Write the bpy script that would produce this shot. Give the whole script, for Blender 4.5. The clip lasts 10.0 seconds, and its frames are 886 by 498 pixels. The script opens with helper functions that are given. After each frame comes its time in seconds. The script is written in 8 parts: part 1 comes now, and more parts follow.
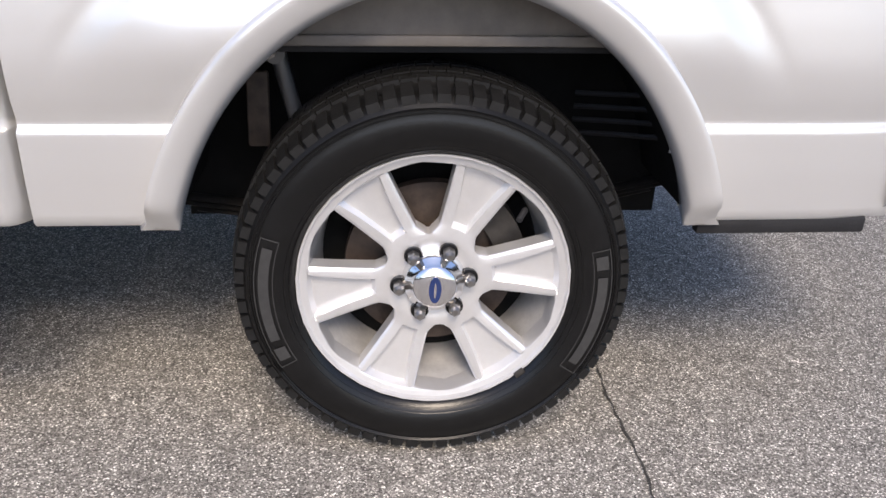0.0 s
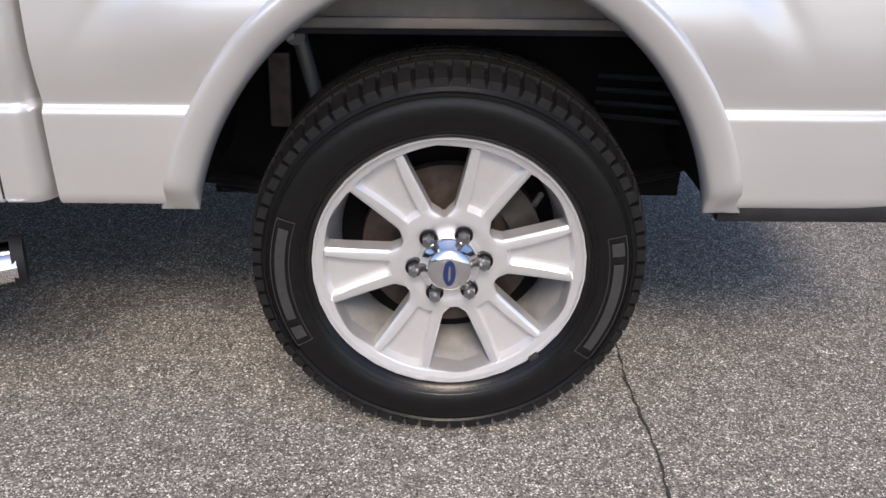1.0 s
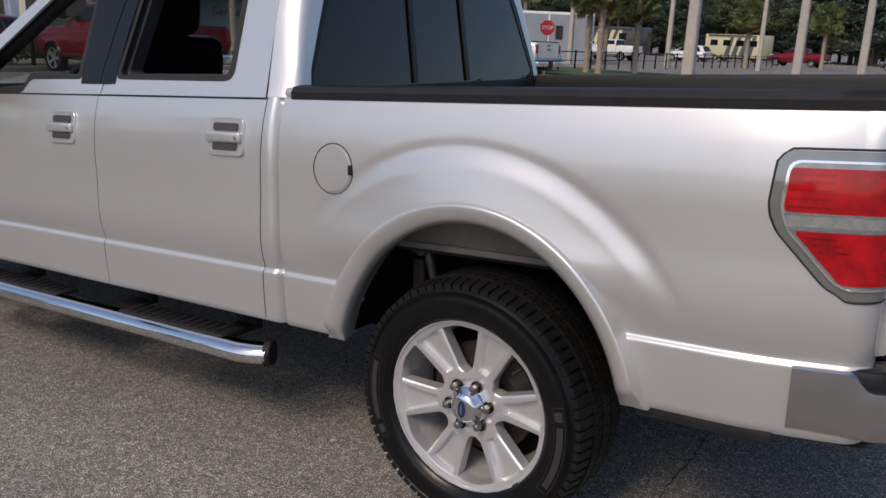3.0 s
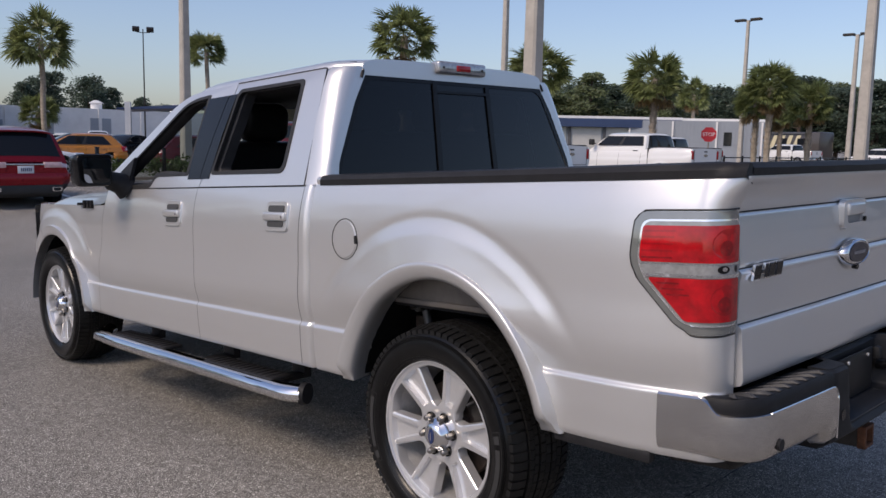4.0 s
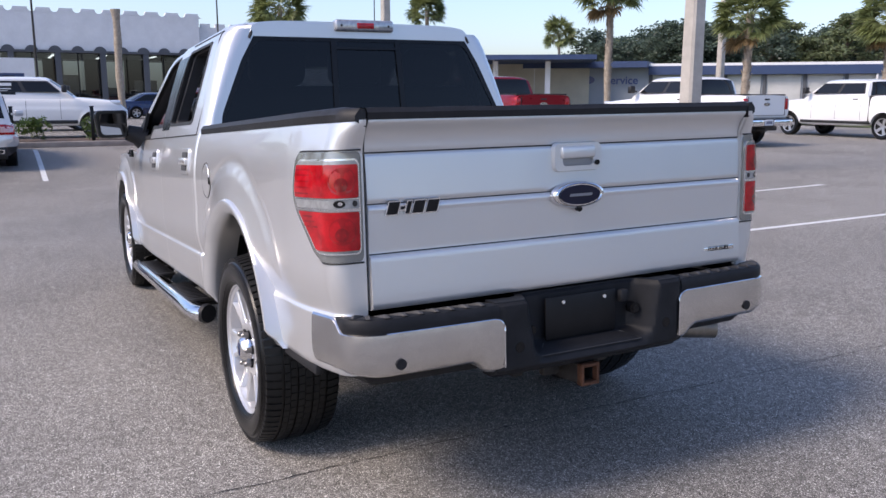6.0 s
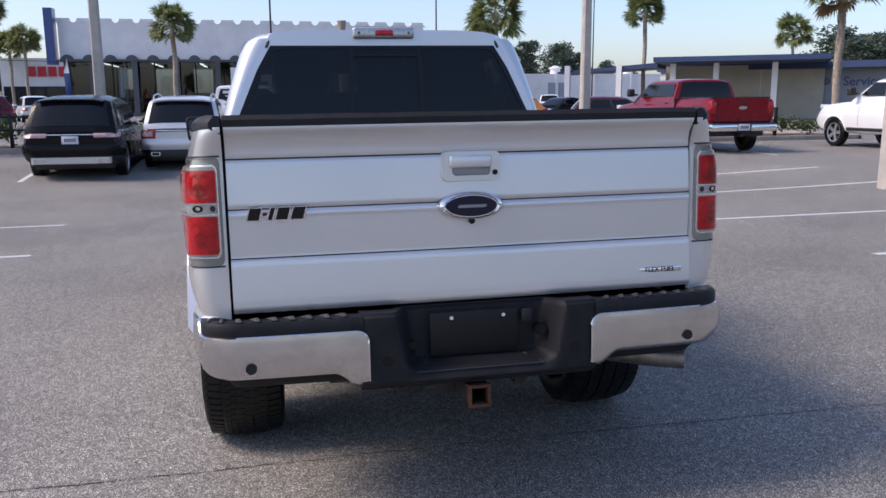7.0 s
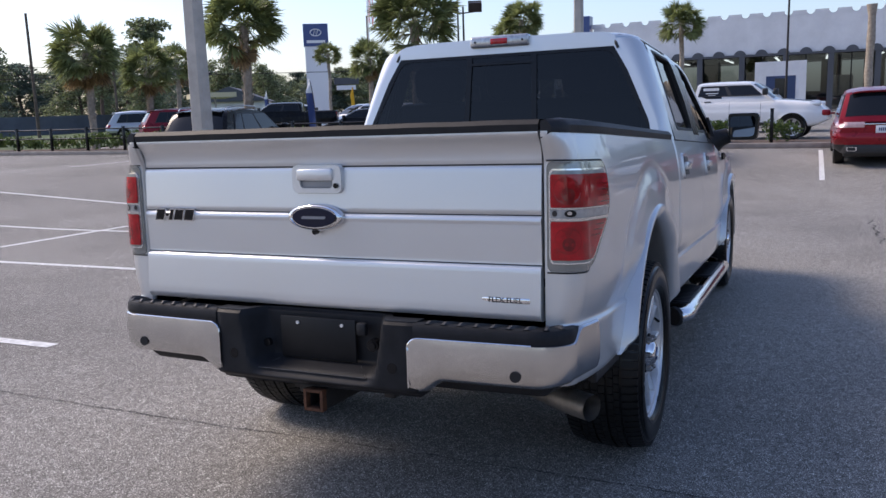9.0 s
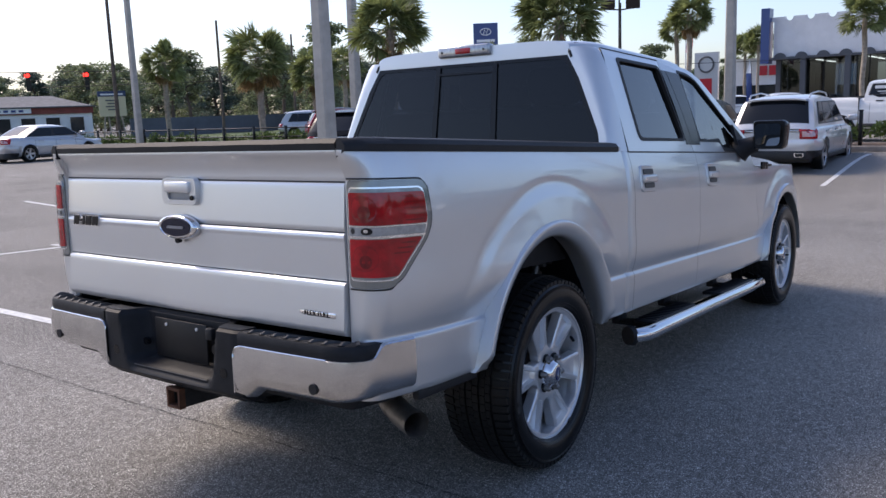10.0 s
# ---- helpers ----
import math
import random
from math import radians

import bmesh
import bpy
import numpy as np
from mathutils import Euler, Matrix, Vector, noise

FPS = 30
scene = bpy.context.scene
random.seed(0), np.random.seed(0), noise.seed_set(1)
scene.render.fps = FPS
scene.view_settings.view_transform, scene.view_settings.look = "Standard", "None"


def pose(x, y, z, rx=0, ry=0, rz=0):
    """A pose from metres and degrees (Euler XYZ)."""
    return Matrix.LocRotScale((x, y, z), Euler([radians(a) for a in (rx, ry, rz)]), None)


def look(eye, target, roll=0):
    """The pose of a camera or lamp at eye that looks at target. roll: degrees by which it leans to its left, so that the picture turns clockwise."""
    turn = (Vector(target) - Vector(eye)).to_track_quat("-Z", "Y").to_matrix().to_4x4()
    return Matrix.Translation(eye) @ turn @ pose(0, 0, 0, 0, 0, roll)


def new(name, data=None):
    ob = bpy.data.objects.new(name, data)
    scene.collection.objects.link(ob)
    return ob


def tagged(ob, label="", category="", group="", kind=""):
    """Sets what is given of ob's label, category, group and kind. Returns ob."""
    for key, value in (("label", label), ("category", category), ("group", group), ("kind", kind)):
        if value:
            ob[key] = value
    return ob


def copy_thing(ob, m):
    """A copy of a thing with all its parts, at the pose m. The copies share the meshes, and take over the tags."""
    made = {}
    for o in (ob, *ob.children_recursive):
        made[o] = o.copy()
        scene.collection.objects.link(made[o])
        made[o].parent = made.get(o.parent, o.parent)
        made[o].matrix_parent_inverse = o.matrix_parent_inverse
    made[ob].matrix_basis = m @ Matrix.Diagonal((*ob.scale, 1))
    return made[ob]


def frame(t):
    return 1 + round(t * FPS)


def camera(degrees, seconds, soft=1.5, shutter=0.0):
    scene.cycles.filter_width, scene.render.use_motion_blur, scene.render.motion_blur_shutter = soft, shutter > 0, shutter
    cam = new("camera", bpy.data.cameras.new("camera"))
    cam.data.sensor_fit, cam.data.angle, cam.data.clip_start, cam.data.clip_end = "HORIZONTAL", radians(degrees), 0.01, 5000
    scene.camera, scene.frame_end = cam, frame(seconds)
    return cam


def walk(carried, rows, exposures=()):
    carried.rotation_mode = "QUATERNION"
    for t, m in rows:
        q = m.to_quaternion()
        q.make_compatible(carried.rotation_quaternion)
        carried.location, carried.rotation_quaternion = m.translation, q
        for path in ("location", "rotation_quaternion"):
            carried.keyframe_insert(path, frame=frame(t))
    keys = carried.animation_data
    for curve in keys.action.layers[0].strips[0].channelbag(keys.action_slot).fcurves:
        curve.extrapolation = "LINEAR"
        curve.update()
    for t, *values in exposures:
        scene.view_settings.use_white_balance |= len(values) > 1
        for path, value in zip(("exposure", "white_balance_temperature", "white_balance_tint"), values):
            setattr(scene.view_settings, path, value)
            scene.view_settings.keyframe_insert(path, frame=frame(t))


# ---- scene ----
cam = camera(56.5, 10.0)
# the pickup stands on a gentle slope: this turns its own upright frame into the level world
SLOPE = Vector((0.032, 0.0085, 0.9994)).rotation_difference(Vector((0, 0, 1))).to_matrix().to_4x4()
EXPOSURES = [(0, 1.2, 7150, 12), (0.5, 1.2, 7150, 12), (1.0, 0.9, 7150, 12), (1.5, 0.74, 7150, 12), (2.5, 0.1, 7350, 11), (3.2, 0.08, 7350, 13), (4.5, 0.5, 7000, 16), (6.0, 1.0, 6800, 16), (7.5, 0.82, 6800, 16), (8.0, 0.82, 6800, 16), (10, 0.88, 6900, 15)]
PATH = [
    (0, (-0.115, -2.29, 1.095), (0.051, -0.476, 0.269), 3.1),
    (0.5, (-0.087, -2.296, 1.115), (0.001, -0.497, 0.246), 2.8),
    (1, (-0.054, -2.291, 1.111), (-0.002, -0.497, 0.228), 2.7),
    (1.5, (0.072, -2.374, 1.209), (-0.025, -0.584, 0.322), 2.8),
    (2, (0.347, -2.549, 1.352), (-0.126, -0.8, 0.505), 1.9),
    (2.5, (0.733, -2.625, 1.401), (-0.078, -0.929, 0.718), 1.2),
    (3, (1.181, -2.783, 1.406), (0.098, -1.171, 0.928), 0.8),
    (3.2, (1.35, -2.819, 1.42), (0.17, -1.255, 1.016), 0.6),
    (4.3, (2.285, -2.788, 1.319), (0.8, -1.463, 1.126), -0.5),
    (4.5, (2.461, -2.752, 1.306), (0.941, -1.468, 1.109), -0.6),
    (5, (2.805, -2.528, 1.269), (1.204, -1.352, 1.035), -0.9),
    (5.5, (3.027, -2.13, 1.293), (1.374, -1.041, 1.007), -0.9),
    (6, (3.243, -1.671, 1.303), (1.493, -0.757, 0.982), -1.2),
    (6.2, (3.29, -1.466, 1.284), (1.492, -0.649, 0.967), -1.2),
    (7.3, (3.591, -0.337, 1.291), (1.627, -0.1, 0.996), -1.3),
    (7.5, (3.593, -0.13, 1.286), (1.617, -0.024, 0.995), -1.4),
    (8, (3.618, 0.397, 1.275), (1.649, 0.184, 0.995), -1.5),
    (8.5, (3.512, 0.904, 1.278), (1.605, 0.37, 0.996), -1.6),
    (9, (3.328, 1.457, 1.293), (1.52, 0.649, 1.017), -1.6),
    (9.5, (3.103, 1.976, 1.307), (1.394, 0.974, 1.033), -1.5),
    (10, (2.819, 2.414, 1.325), (1.217, 1.248, 1.055), -1.4),
]
walk(cam, [(t, SLOPE @ look(eye, target, roll)) for t, eye, target, roll in PATH], EXPOSURES)

# ---------------------------------------------------------------- light
SUN_EL, SUN_AZ = 45.0, 268.0            # degrees; azimuth counter-clockwise from +x, where the sun stands
world = bpy.data.worlds.new("world")
scene.world = world
world.use_nodes = True
wn = world.node_tree.nodes
sky = wn.new("ShaderNodeTexSky")
sky.sky_type = "NISHITA"
sky.sun_disc = False
sky.sun_elevation = radians(SUN_EL)
sky.sun_rotation = radians(90.0 - SUN_AZ)
sky.air_density, sky.dust_density, sky.ozone_density = 1.0, 1.6, 2.6
tone = wn.new("ShaderNodeMix")
tone.data_type, tone.blend_type = "RGBA", "MULTIPLY"
tone.inputs[0].default_value = 1.0
tone.inputs[7].default_value = (0.74, 0.77, 0.86, 1)      # humid morning air
world.node_tree.links.new(sky.outputs[0], tone.inputs[6])
world.node_tree.links.new(tone.outputs[2], wn["Background"].inputs[0])
wn["Background"].inputs[1].default_value = 0.15
sun_data = bpy.data.lights.new("sun", "SUN")
sun_data.energy, sun_data.angle, sun_data.color = 1.68, radians(20.0), (1.0, 0.89, 0.76)
sun = new("sun", sun_data)
d = Vector((math.cos(radians(SUN_AZ)) * math.cos(radians(SUN_EL)), math.sin(radians(SUN_AZ)) * math.cos(radians(SUN_EL)), math.sin(radians(SUN_EL))))
sun.matrix_world = look(d * 60, (0, 0, 0))


# ---------------------------------------------------------------- materials
def mat(name, color, rough=0.5, metal=0.0, coat=0.0, noise_scale=0.0, noise_amt=0.0, bump=0.0, bump_scale=0.0, alpha=1.0,
        transmission=0.0, emit=0.0, spec=0.5, vary=0.0):
    """A principled material with optional colour mottling at two scales, fine relief and a shift per object."""
    m = bpy.data.materials.new(name)
    m.use_nodes = True
    nt = m.node_tree
    b = nt.nodes["Principled BSDF"]
    b.inputs["Base Color"].default_value = (*color, 1)
    b.inputs["Roughness"].default_value = rough
    b.inputs["Metallic"].default_value = metal
    b.inputs["Coat Weight"].default_value = coat
    b.inputs["Coat Roughness"].default_value = 0.04
    b.inputs["Specular IOR Level"].default_value = spec
    b.inputs["Transmission Weight"].default_value = transmission
    b.inputs["Alpha"].default_value = alpha
    if emit:
        b.inputs["Emission Color"].default_value = (*color, 1)
        b.inputs["Emission Strength"].default_value = emit
    tc = nt.nodes.new("ShaderNodeTexCoord")
    col = None
    if noise_amt:
        n1 = nt.nodes.new("ShaderNodeTexNoise")
        n1.inputs["Scale"].default_value = noise_scale
        n1.inputs["Detail"].default_value = 6
        n1.inputs["Roughness"].default_value = 0.65
        nt.links.new(tc.outputs["Object"], n1.inputs["Vector"])
        ramp = nt.nodes.new("ShaderNodeMapRange")
        ramp.inputs["From Min"].default_value, ramp.inputs["From Max"].default_value = 0.3, 0.7
        ramp.inputs["To Min"].default_value, ramp.inputs["To Max"].default_value = 1 - noise_amt, 1 + noise_amt
        nt.links.new(n1.outputs[0], ramp.inputs[0])
        mul = nt.nodes.new("ShaderNodeVectorMath")
        mul.operation = "SCALE"
        mul.inputs[0].default_value = color
        nt.links.new(ramp.outputs[0], mul.inputs["Scale"])
        col = mul.outputs[0]
        nt.links.new(col, b.inputs["Base Color"])
    if vary:
        info = nt.nodes.new("ShaderNodeObjectInfo")
        mr = nt.nodes.new("ShaderNodeMapRange")
        mr.inputs["To Min"].default_value, mr.inputs["To Max"].default_value = 1 - vary, 1 + vary
        nt.links.new(info.outputs["Random"], mr.inputs[0])
        m2 = nt.nodes.new("ShaderNodeVectorMath")
        m2.operation = "SCALE"
        m2.inputs[0].default_value = color
        if col:
            nt.links.new(col, m2.inputs[0])
        nt.links.new(mr.outputs[0], m2.inputs["Scale"])
        nt.links.new(m2.outputs[0], b.inputs["Base Color"])
    if bump:
        n2 = nt.nodes.new("ShaderNodeTexNoise")
        n2.inputs["Scale"].default_value = bump_scale
        n2.inputs["Detail"].default_value = 4
        nt.links.new(tc.outputs["Object"], n2.inputs["Vector"])
        bp = nt.nodes.new("ShaderNodeBump")
        bp.inputs["Strength"].default_value = bump
        bp.inputs["Distance"].default_value = 0.01
        nt.links.new(n2.outputs[0], bp.inputs["Height"])
        nt.links.new(bp.outputs[0], b.inputs["Normal"])
    return m


def asphalt_mat():
    """Worn parking-lot asphalt: pale stone chips in dark binder, patched and stained at the scale of metres."""
    m = bpy.data.materials.new("asphalt")
    m.use_nodes = True
    nt, L = m.node_tree, m.node_tree.links
    b = nt.nodes["Principled BSDF"]
    tc = nt.nodes.new("ShaderNodeTexCoord")
    vor = nt.nodes.new("ShaderNodeTexVoronoi")
    vor.inputs["Scale"].default_value = 320
    L.new(tc.outputs["Object"], vor.inputs["Vector"])
    chips = nt.nodes.new("ShaderNodeValToRGB")
    sep = nt.nodes.new("ShaderNodeSeparateColor")
    L.new(vor.outputs["Color"], sep.inputs[0])
    L.new(sep.outputs[0], chips.inputs[0])
    e = chips.color_ramp.elements
    e[0].position, e[0].color = 0.0, (0.055, 0.050, 0.045, 1)
    e[1].position, e[1].color = 1.0, (0.88, 0.85, 0.785, 1)
    for p, c in ((0.35, (0.150, 0.142, 0.130, 1)), (0.72, (0.240, 0.228, 0.208, 1)), (0.90, (0.43, 0.405, 0.368, 1))):
        x = e.new(p)
        x.color = c
    big = nt.nodes.new("ShaderNodeTexNoise")
    big.inputs["Scale"].default_value, big.inputs["Detail"].default_value = 0.35, 8
    big.inputs["Roughness"].default_value = 0.6
    L.new(tc.outputs["Object"], big.inputs["Vector"])
    mid = nt.nodes.new("ShaderNodeTexNoise")
    mid.inputs["Scale"].default_value, mid.inputs["Detail"].default_value = 28, 4
    L.new(tc.outputs["Object"], mid.inputs["Vector"])
    r1 = nt.nodes.new("ShaderNodeMapRange")
    r1.inputs["From Min"].default_value, r1.inputs["From Max"].default_value = 0.3, 0.7
    r1.inputs["To Min"].default_value, r1.inputs["To Max"].default_value = 0.80, 1.2
    L.new(big.outputs[0], r1.inputs[0])
    r2 = nt.nodes.new("ShaderNodeMapRange")
    r2.inputs["From Min"].default_value, r2.inputs["From Max"].default_value = 0.3, 0.7
    r2.inputs["To Min"].default_value, r2.inputs["To Max"].default_value = 0.8, 1.2
    L.new(mid.outputs[0], r2.inputs[0])
    mm = nt.nodes.new("ShaderNodeMath")
    mm.operation = "MULTIPLY"
    L.new(r1.outputs[0], mm.inputs[0])
    L.new(r2.outputs[0], mm.inputs[1])
    sc = nt.nodes.new("ShaderNodeVectorMath")
    sc.operation = "SCALE"
    L.new(chips.outputs[0], sc.inputs[0])
    L.new(mm.outputs[0], sc.inputs["Scale"])
    L.new(sc.outputs[0], b.inputs["Base Color"])
    b.inputs["Roughness"].default_value = 0.8
    b.inputs["Specular IOR Level"].default_value = 0.16
    bp = nt.nodes.new("ShaderNodeBump")
    bp.inputs["Strength"].default_value, bp.inputs["Distance"].default_value = 0.5, 0.004
    L.new(vor.outputs["Distance"], bp.inputs["Height"])
    L.new(bp.outputs[0], b.inputs["Normal"])
    return m


def paint_mat(name, color, flake=0.03, metal=0.7, rough=0.34):
    """Metallic car paint under clear coat, with fine flake."""
    m = mat(name, color, rough, metal, 1.0)
    nt = m.node_tree
    b = nt.nodes["Principled BSDF"]
    tc = nt.nodes.new("ShaderNodeTexCoord")
    n = nt.nodes.new("ShaderNodeTexNoise")
    n.inputs["Scale"].default_value = 900
    nt.links.new(tc.outputs["Object"], n.inputs["Vector"])
    dirt = nt.nodes.new("ShaderNodeTexNoise")
    dirt.inputs["Scale"].default_value, dirt.inputs["Detail"].default_value = 3.0, 7
    nt.links.new(tc.outputs["Object"], dirt.inputs["Vector"])
    r = nt.nodes.new("ShaderNodeMapRange")
    r.inputs["From Min"].default_value, r.inputs["From Max"].default_value = 0.3, 0.7
    r.inputs["To Min"].default_value, r.inputs["To Max"].default_value = rough - 0.03, rough + 0.05
    nt.links.new(dirt.outputs[0], r.inputs[0])
    nt.links.new(r.outputs[0], b.inputs["Roughness"])
    if flake:
        bp = nt.nodes.new("ShaderNodeBump")
        bp.inputs["Strength"].default_value, bp.inputs["Distance"].default_value = flake, 0.001
        nt.links.new(n.outputs[0], bp.inputs["Height"])
        nt.links.new(bp.outputs[0], b.inputs["Normal"])
    return m


def leaf_mat(name, color, vary=0.35):
    """Foliage that lets a little light through, each leaf a little different."""
    m = bpy.data.materials.new(name)
    m.use_nodes = True
    nt, L = m.node_tree, m.node_tree.links
    b = nt.nodes["Principled BSDF"]
    g = nt.nodes.new("ShaderNodeNewGeometry")
    r = nt.nodes.new("ShaderNodeMapRange")
    r.inputs["To Min"].default_value, r.inputs["To Max"].default_value = 1 - vary, 1 + vary
    L.new(g.outputs["Random Per Island"], r.inputs[0])
    s = nt.nodes.new("ShaderNodeVectorMath")
    s.operation = "SCALE"
    s.inputs[0].default_value = color
    L.new(r.outputs[0], s.inputs["Scale"])
    L.new(s.outputs[0], b.inputs["Base Color"])
    b.inputs["Roughness"].default_value = 0.42
    b.inputs["Specular IOR Level"].default_value = 0.5
    tr = nt.nodes.new("ShaderNodeBsdfTranslucent")
    L.new(s.outputs[0], tr.inputs[0])
    mx = nt.nodes.new("ShaderNodeMixShader")
    mx.inputs[0].default_value = 0.5
    L.new(b.outputs[0], mx.inputs[1])
    L.new(tr.outputs[0], mx.inputs[2])
    L.new(mx.outputs[0], nt.nodes["Material Output"].inputs[0])
    return m


def glass_mat(name, tint, rough=0.0, gloss=0.035):
    """Thin tinted car glass: part clear, part mirror."""
    m = bpy.data.materials.new(name)
    m.use_nodes = True
    nt, L = m.node_tree, m.node_tree.links
    nt.nodes.remove(nt.nodes["Principled BSDF"])
    t = nt.nodes.new("ShaderNodeBsdfTransparent")
    t.inputs[0].default_value = (*tint, 1)
    g = nt.nodes.new("ShaderNodeBsdfGlossy")
    g.inputs["Roughness"].default_value = rough
    w = nt.nodes.new("ShaderNodeLayerWeight")
    w.inputs[0].default_value = 0.5
    pw = nt.nodes.new("ShaderNodeMath")
    pw.operation = "POWER"
    pw.inputs[1].default_value = 3.0
    L.new(w.outputs["Facing"], pw.inputs[0])
    f = nt.nodes.new("ShaderNodeMath")
    f.operation = "MULTIPLY_ADD"
    f.inputs[1].default_value, f.inputs[2].default_value = 0.85, gloss
    L.new(pw.outputs[0], f.inputs[0])
    mx = nt.nodes.new("ShaderNodeMixShader")
    L.new(f.outputs[0], mx.inputs[0])
    L.new(t.outputs[0], mx.inputs[1])
    L.new(g.outputs[0], mx.inputs[2])
    L.new(mx.outputs[0], nt.nodes["Material Output"].inputs[0])
    return m


SILVER = paint_mat("silver_paint", (0.685, 0.682, 0.674), 0.0, 0.64, 0.33)
SILVER.node_tree.nodes["Principled BSDF"].inputs["Coat Weight"].default_value = 0.8
SILVER.node_tree.nodes["Principled BSDF"].inputs["Coat Roughness"].default_value = 0.03
CHROME = mat("chrome", (0.80, 0.80, 0.81), 0.06, 1.0)
# dark reflections are put into the mirrors' lowered reflectance
MIRROR = mat("tinted_mirror", (0.30, 0.31, 0.32), 0.02, 1.0)
# dark grey for the handle hollows: shade put into the colour
HANDLE_SHADE = mat("shaded_recess", (0.08, 0.08, 0.08), 0.5, 0.4)
SIGN_BOLT = mat("bright_bolt", (0.8, 0.8, 0.8), 0.3, 0.5)
CHROME_WORN = mat("worn_chrome", (0.64, 0.635, 0.63), 0.17, 1.0, 0, 9, 0.10, 0.02, 60)
ALLOY = mat("machined_alloy", (0.72, 0.72, 0.725), 0.29, 0.65, 0.25, 40, 0.03)
ALLOY_BARREL = mat("barrel_alloy", (0.70, 0.695, 0.69), 0.40, 0.6, 0.2, 18, 0.18)
LUG = mat("lug_steel", (0.26, 0.25, 0.24), 0.30, 0.9, 0.0, 60, 0.2)
BLACK_PLASTIC = mat("black_plastic", (0.015, 0.015, 0.0165), 0.55, 0, 0, 25, 0.25, 0.08, 220, spec=0.3)
BUMPER_PLASTIC = mat("grey_black_plastic", (0.013, 0.0135, 0.0155), 0.55, 0, 0, 14, 0.3, 0.10, 260, spec=0.22)
# paler than the bumper: light caught by raised ribs put into the colour
RIB_PLASTIC = mat("scuffed_plastic", (0.045, 0.045, 0.047), 0.6, 0, 0, 30, 0.4, 0.1, 200)
GLOSS_BLACK = mat("gloss_black", (0.008, 0.008, 0.009), 0.22, 0, 0.05, spec=0.25)
TRIM_BLACK = mat("rubber_trim", (0.015, 0.015, 0.015), 0.6, 0, 0, 30, 0.2)
DARK_VOID = mat("underbody_black", (0.006, 0.006, 0.006), 0.85, 0, 0, 10, 0.4, 0.1, 40, spec=0.12)
STEEL_DARK = mat("frame_steel", (0.035, 0.032, 0.030), 0.6, 0.4, 0, 18, 0.4, 0.1, 60)
RUST_DULL = mat("dull_rusty_bracket", (0.075, 0.055, 0.042), 0.75, 0.2, 0, 24, 0.4, 0.1, 90)
RUST = mat("rusty_steel", (0.11, 0.045, 0.022), 0.8, 0.25, 0, 30, 0.5, 0.2, 120)
DISC = mat("brake_disc", (0.050, 0.036, 0.029), 0.6, 0.4, 0, 25, 0.5)
TYRE = mat("tyre_rubber", (0.004, 0.004, 0.0042), 0.28, 0, 0, 30, 0.3, 0.05, 120, spec=0.34)
TYRE_TREAD = mat("tyre_tread", (0.008, 0.008, 0.008), 0.5, 0, 0, 30, 0.35, 0.10, 160, spec=0.30)
TYRE_MARK = mat("tyre_lettering", (0.030, 0.030, 0.030), 0.5, 0, 0, 60, 0.2)
LAMP_RED = mat("lamp_red", (0.40, 0.004, 0.009), 0.12, 0, 0.6, 16, 0.45, spec=0.3)
LAMP_DEEP = mat("lamp_deep_red", (0.29, 0.004, 0.008), 0.12, 0, 0.6, 16, 0.4, spec=0.3)
LAMP_CLEAR = mat("lamp_clear", (0.42, 0.42, 0.43), 0.10, 0.5, 1.0, 40, 0.3)
BADGE_BLUE = mat("badge_blue", (0.012, 0.03, 0.12), 0.15, 0.2, 1.0)
TINT_DARK = glass_mat("dark_privacy_glass", (0.085, 0.086, 0.090))
SHOWROOM_GLASS = glass_mat("showroom_glass", (0.42, 0.46, 0.47), 0.0, 0.06)
TINT_LIGHT = glass_mat("light_tinted_glass", (0.55, 0.62, 0.60))
TINT_DOOR = glass_mat("door_glass", (0.24, 0.27, 0.27), 0.0, 0.05)
TINT_REAR_DOOR = glass_mat("rear_door_glass", (0.115, 0.118, 0.120), 0.0, 0.05)
SEAT = mat("black_leather", (0.022, 0.022, 0.023), 0.38, 0, 0, 20, 0.2, 0.06, 60)
CABIN = mat("cabin_trim", (0.030, 0.030, 0.032), 0.7, 0, 0, 12, 0.2)
ASPHALT = asphalt_mat()
LINE_PAINT = mat("road_marking", (0.62, 0.62, 0.60), 0.7, 0, 0, 22, 0.35, 0.1, 100)
CRACK = mat("crack_fill", (0.040, 0.037, 0.033), 0.85, 0, 0, 30, 0.4)
CONCRETE = mat("pole_concrete", (0.42, 0.39, 0.345), 0.8, 0, 0, 3.0, 0.16, 0.15, 30)
KERB = mat("kerb_concrete", (0.32, 0.28, 0.24), 0.85, 0, 0, 2.5, 0.25, 0.2, 30)
DARK_POLE = mat("bronze_pole", (0.035, 0.030, 0.027), 0.5, 0.4, 0, 8, 0.2)
MULCH = mat("mulch", (0.10, 0.065, 0.045), 0.95, 0, 0, 12, 0.5, 0.6, 60)
GRASS = mat("grass", (0.075, 0.11, 0.035), 0.95, 0, 0, 4.0, 0.4, 0.5, 60)
LEAF_HEDGE = leaf_mat("hedge_leaf", (0.075, 0.115, 0.03))
LEAF_PALM = leaf_mat("palm_leaf", (0.190, 0.222, 0.085), 0.45)
LEAF_PALM_DRY = leaf_mat("palm_leaf_dry", (0.27, 0.18, 0.085), 0.4)
# distance haze is mixed into both tree leaf colours
LEAF_HAZE_DARK = leaf_mat("tree_leaf_dark", (0.100, 0.138, 0.100), 0.5)
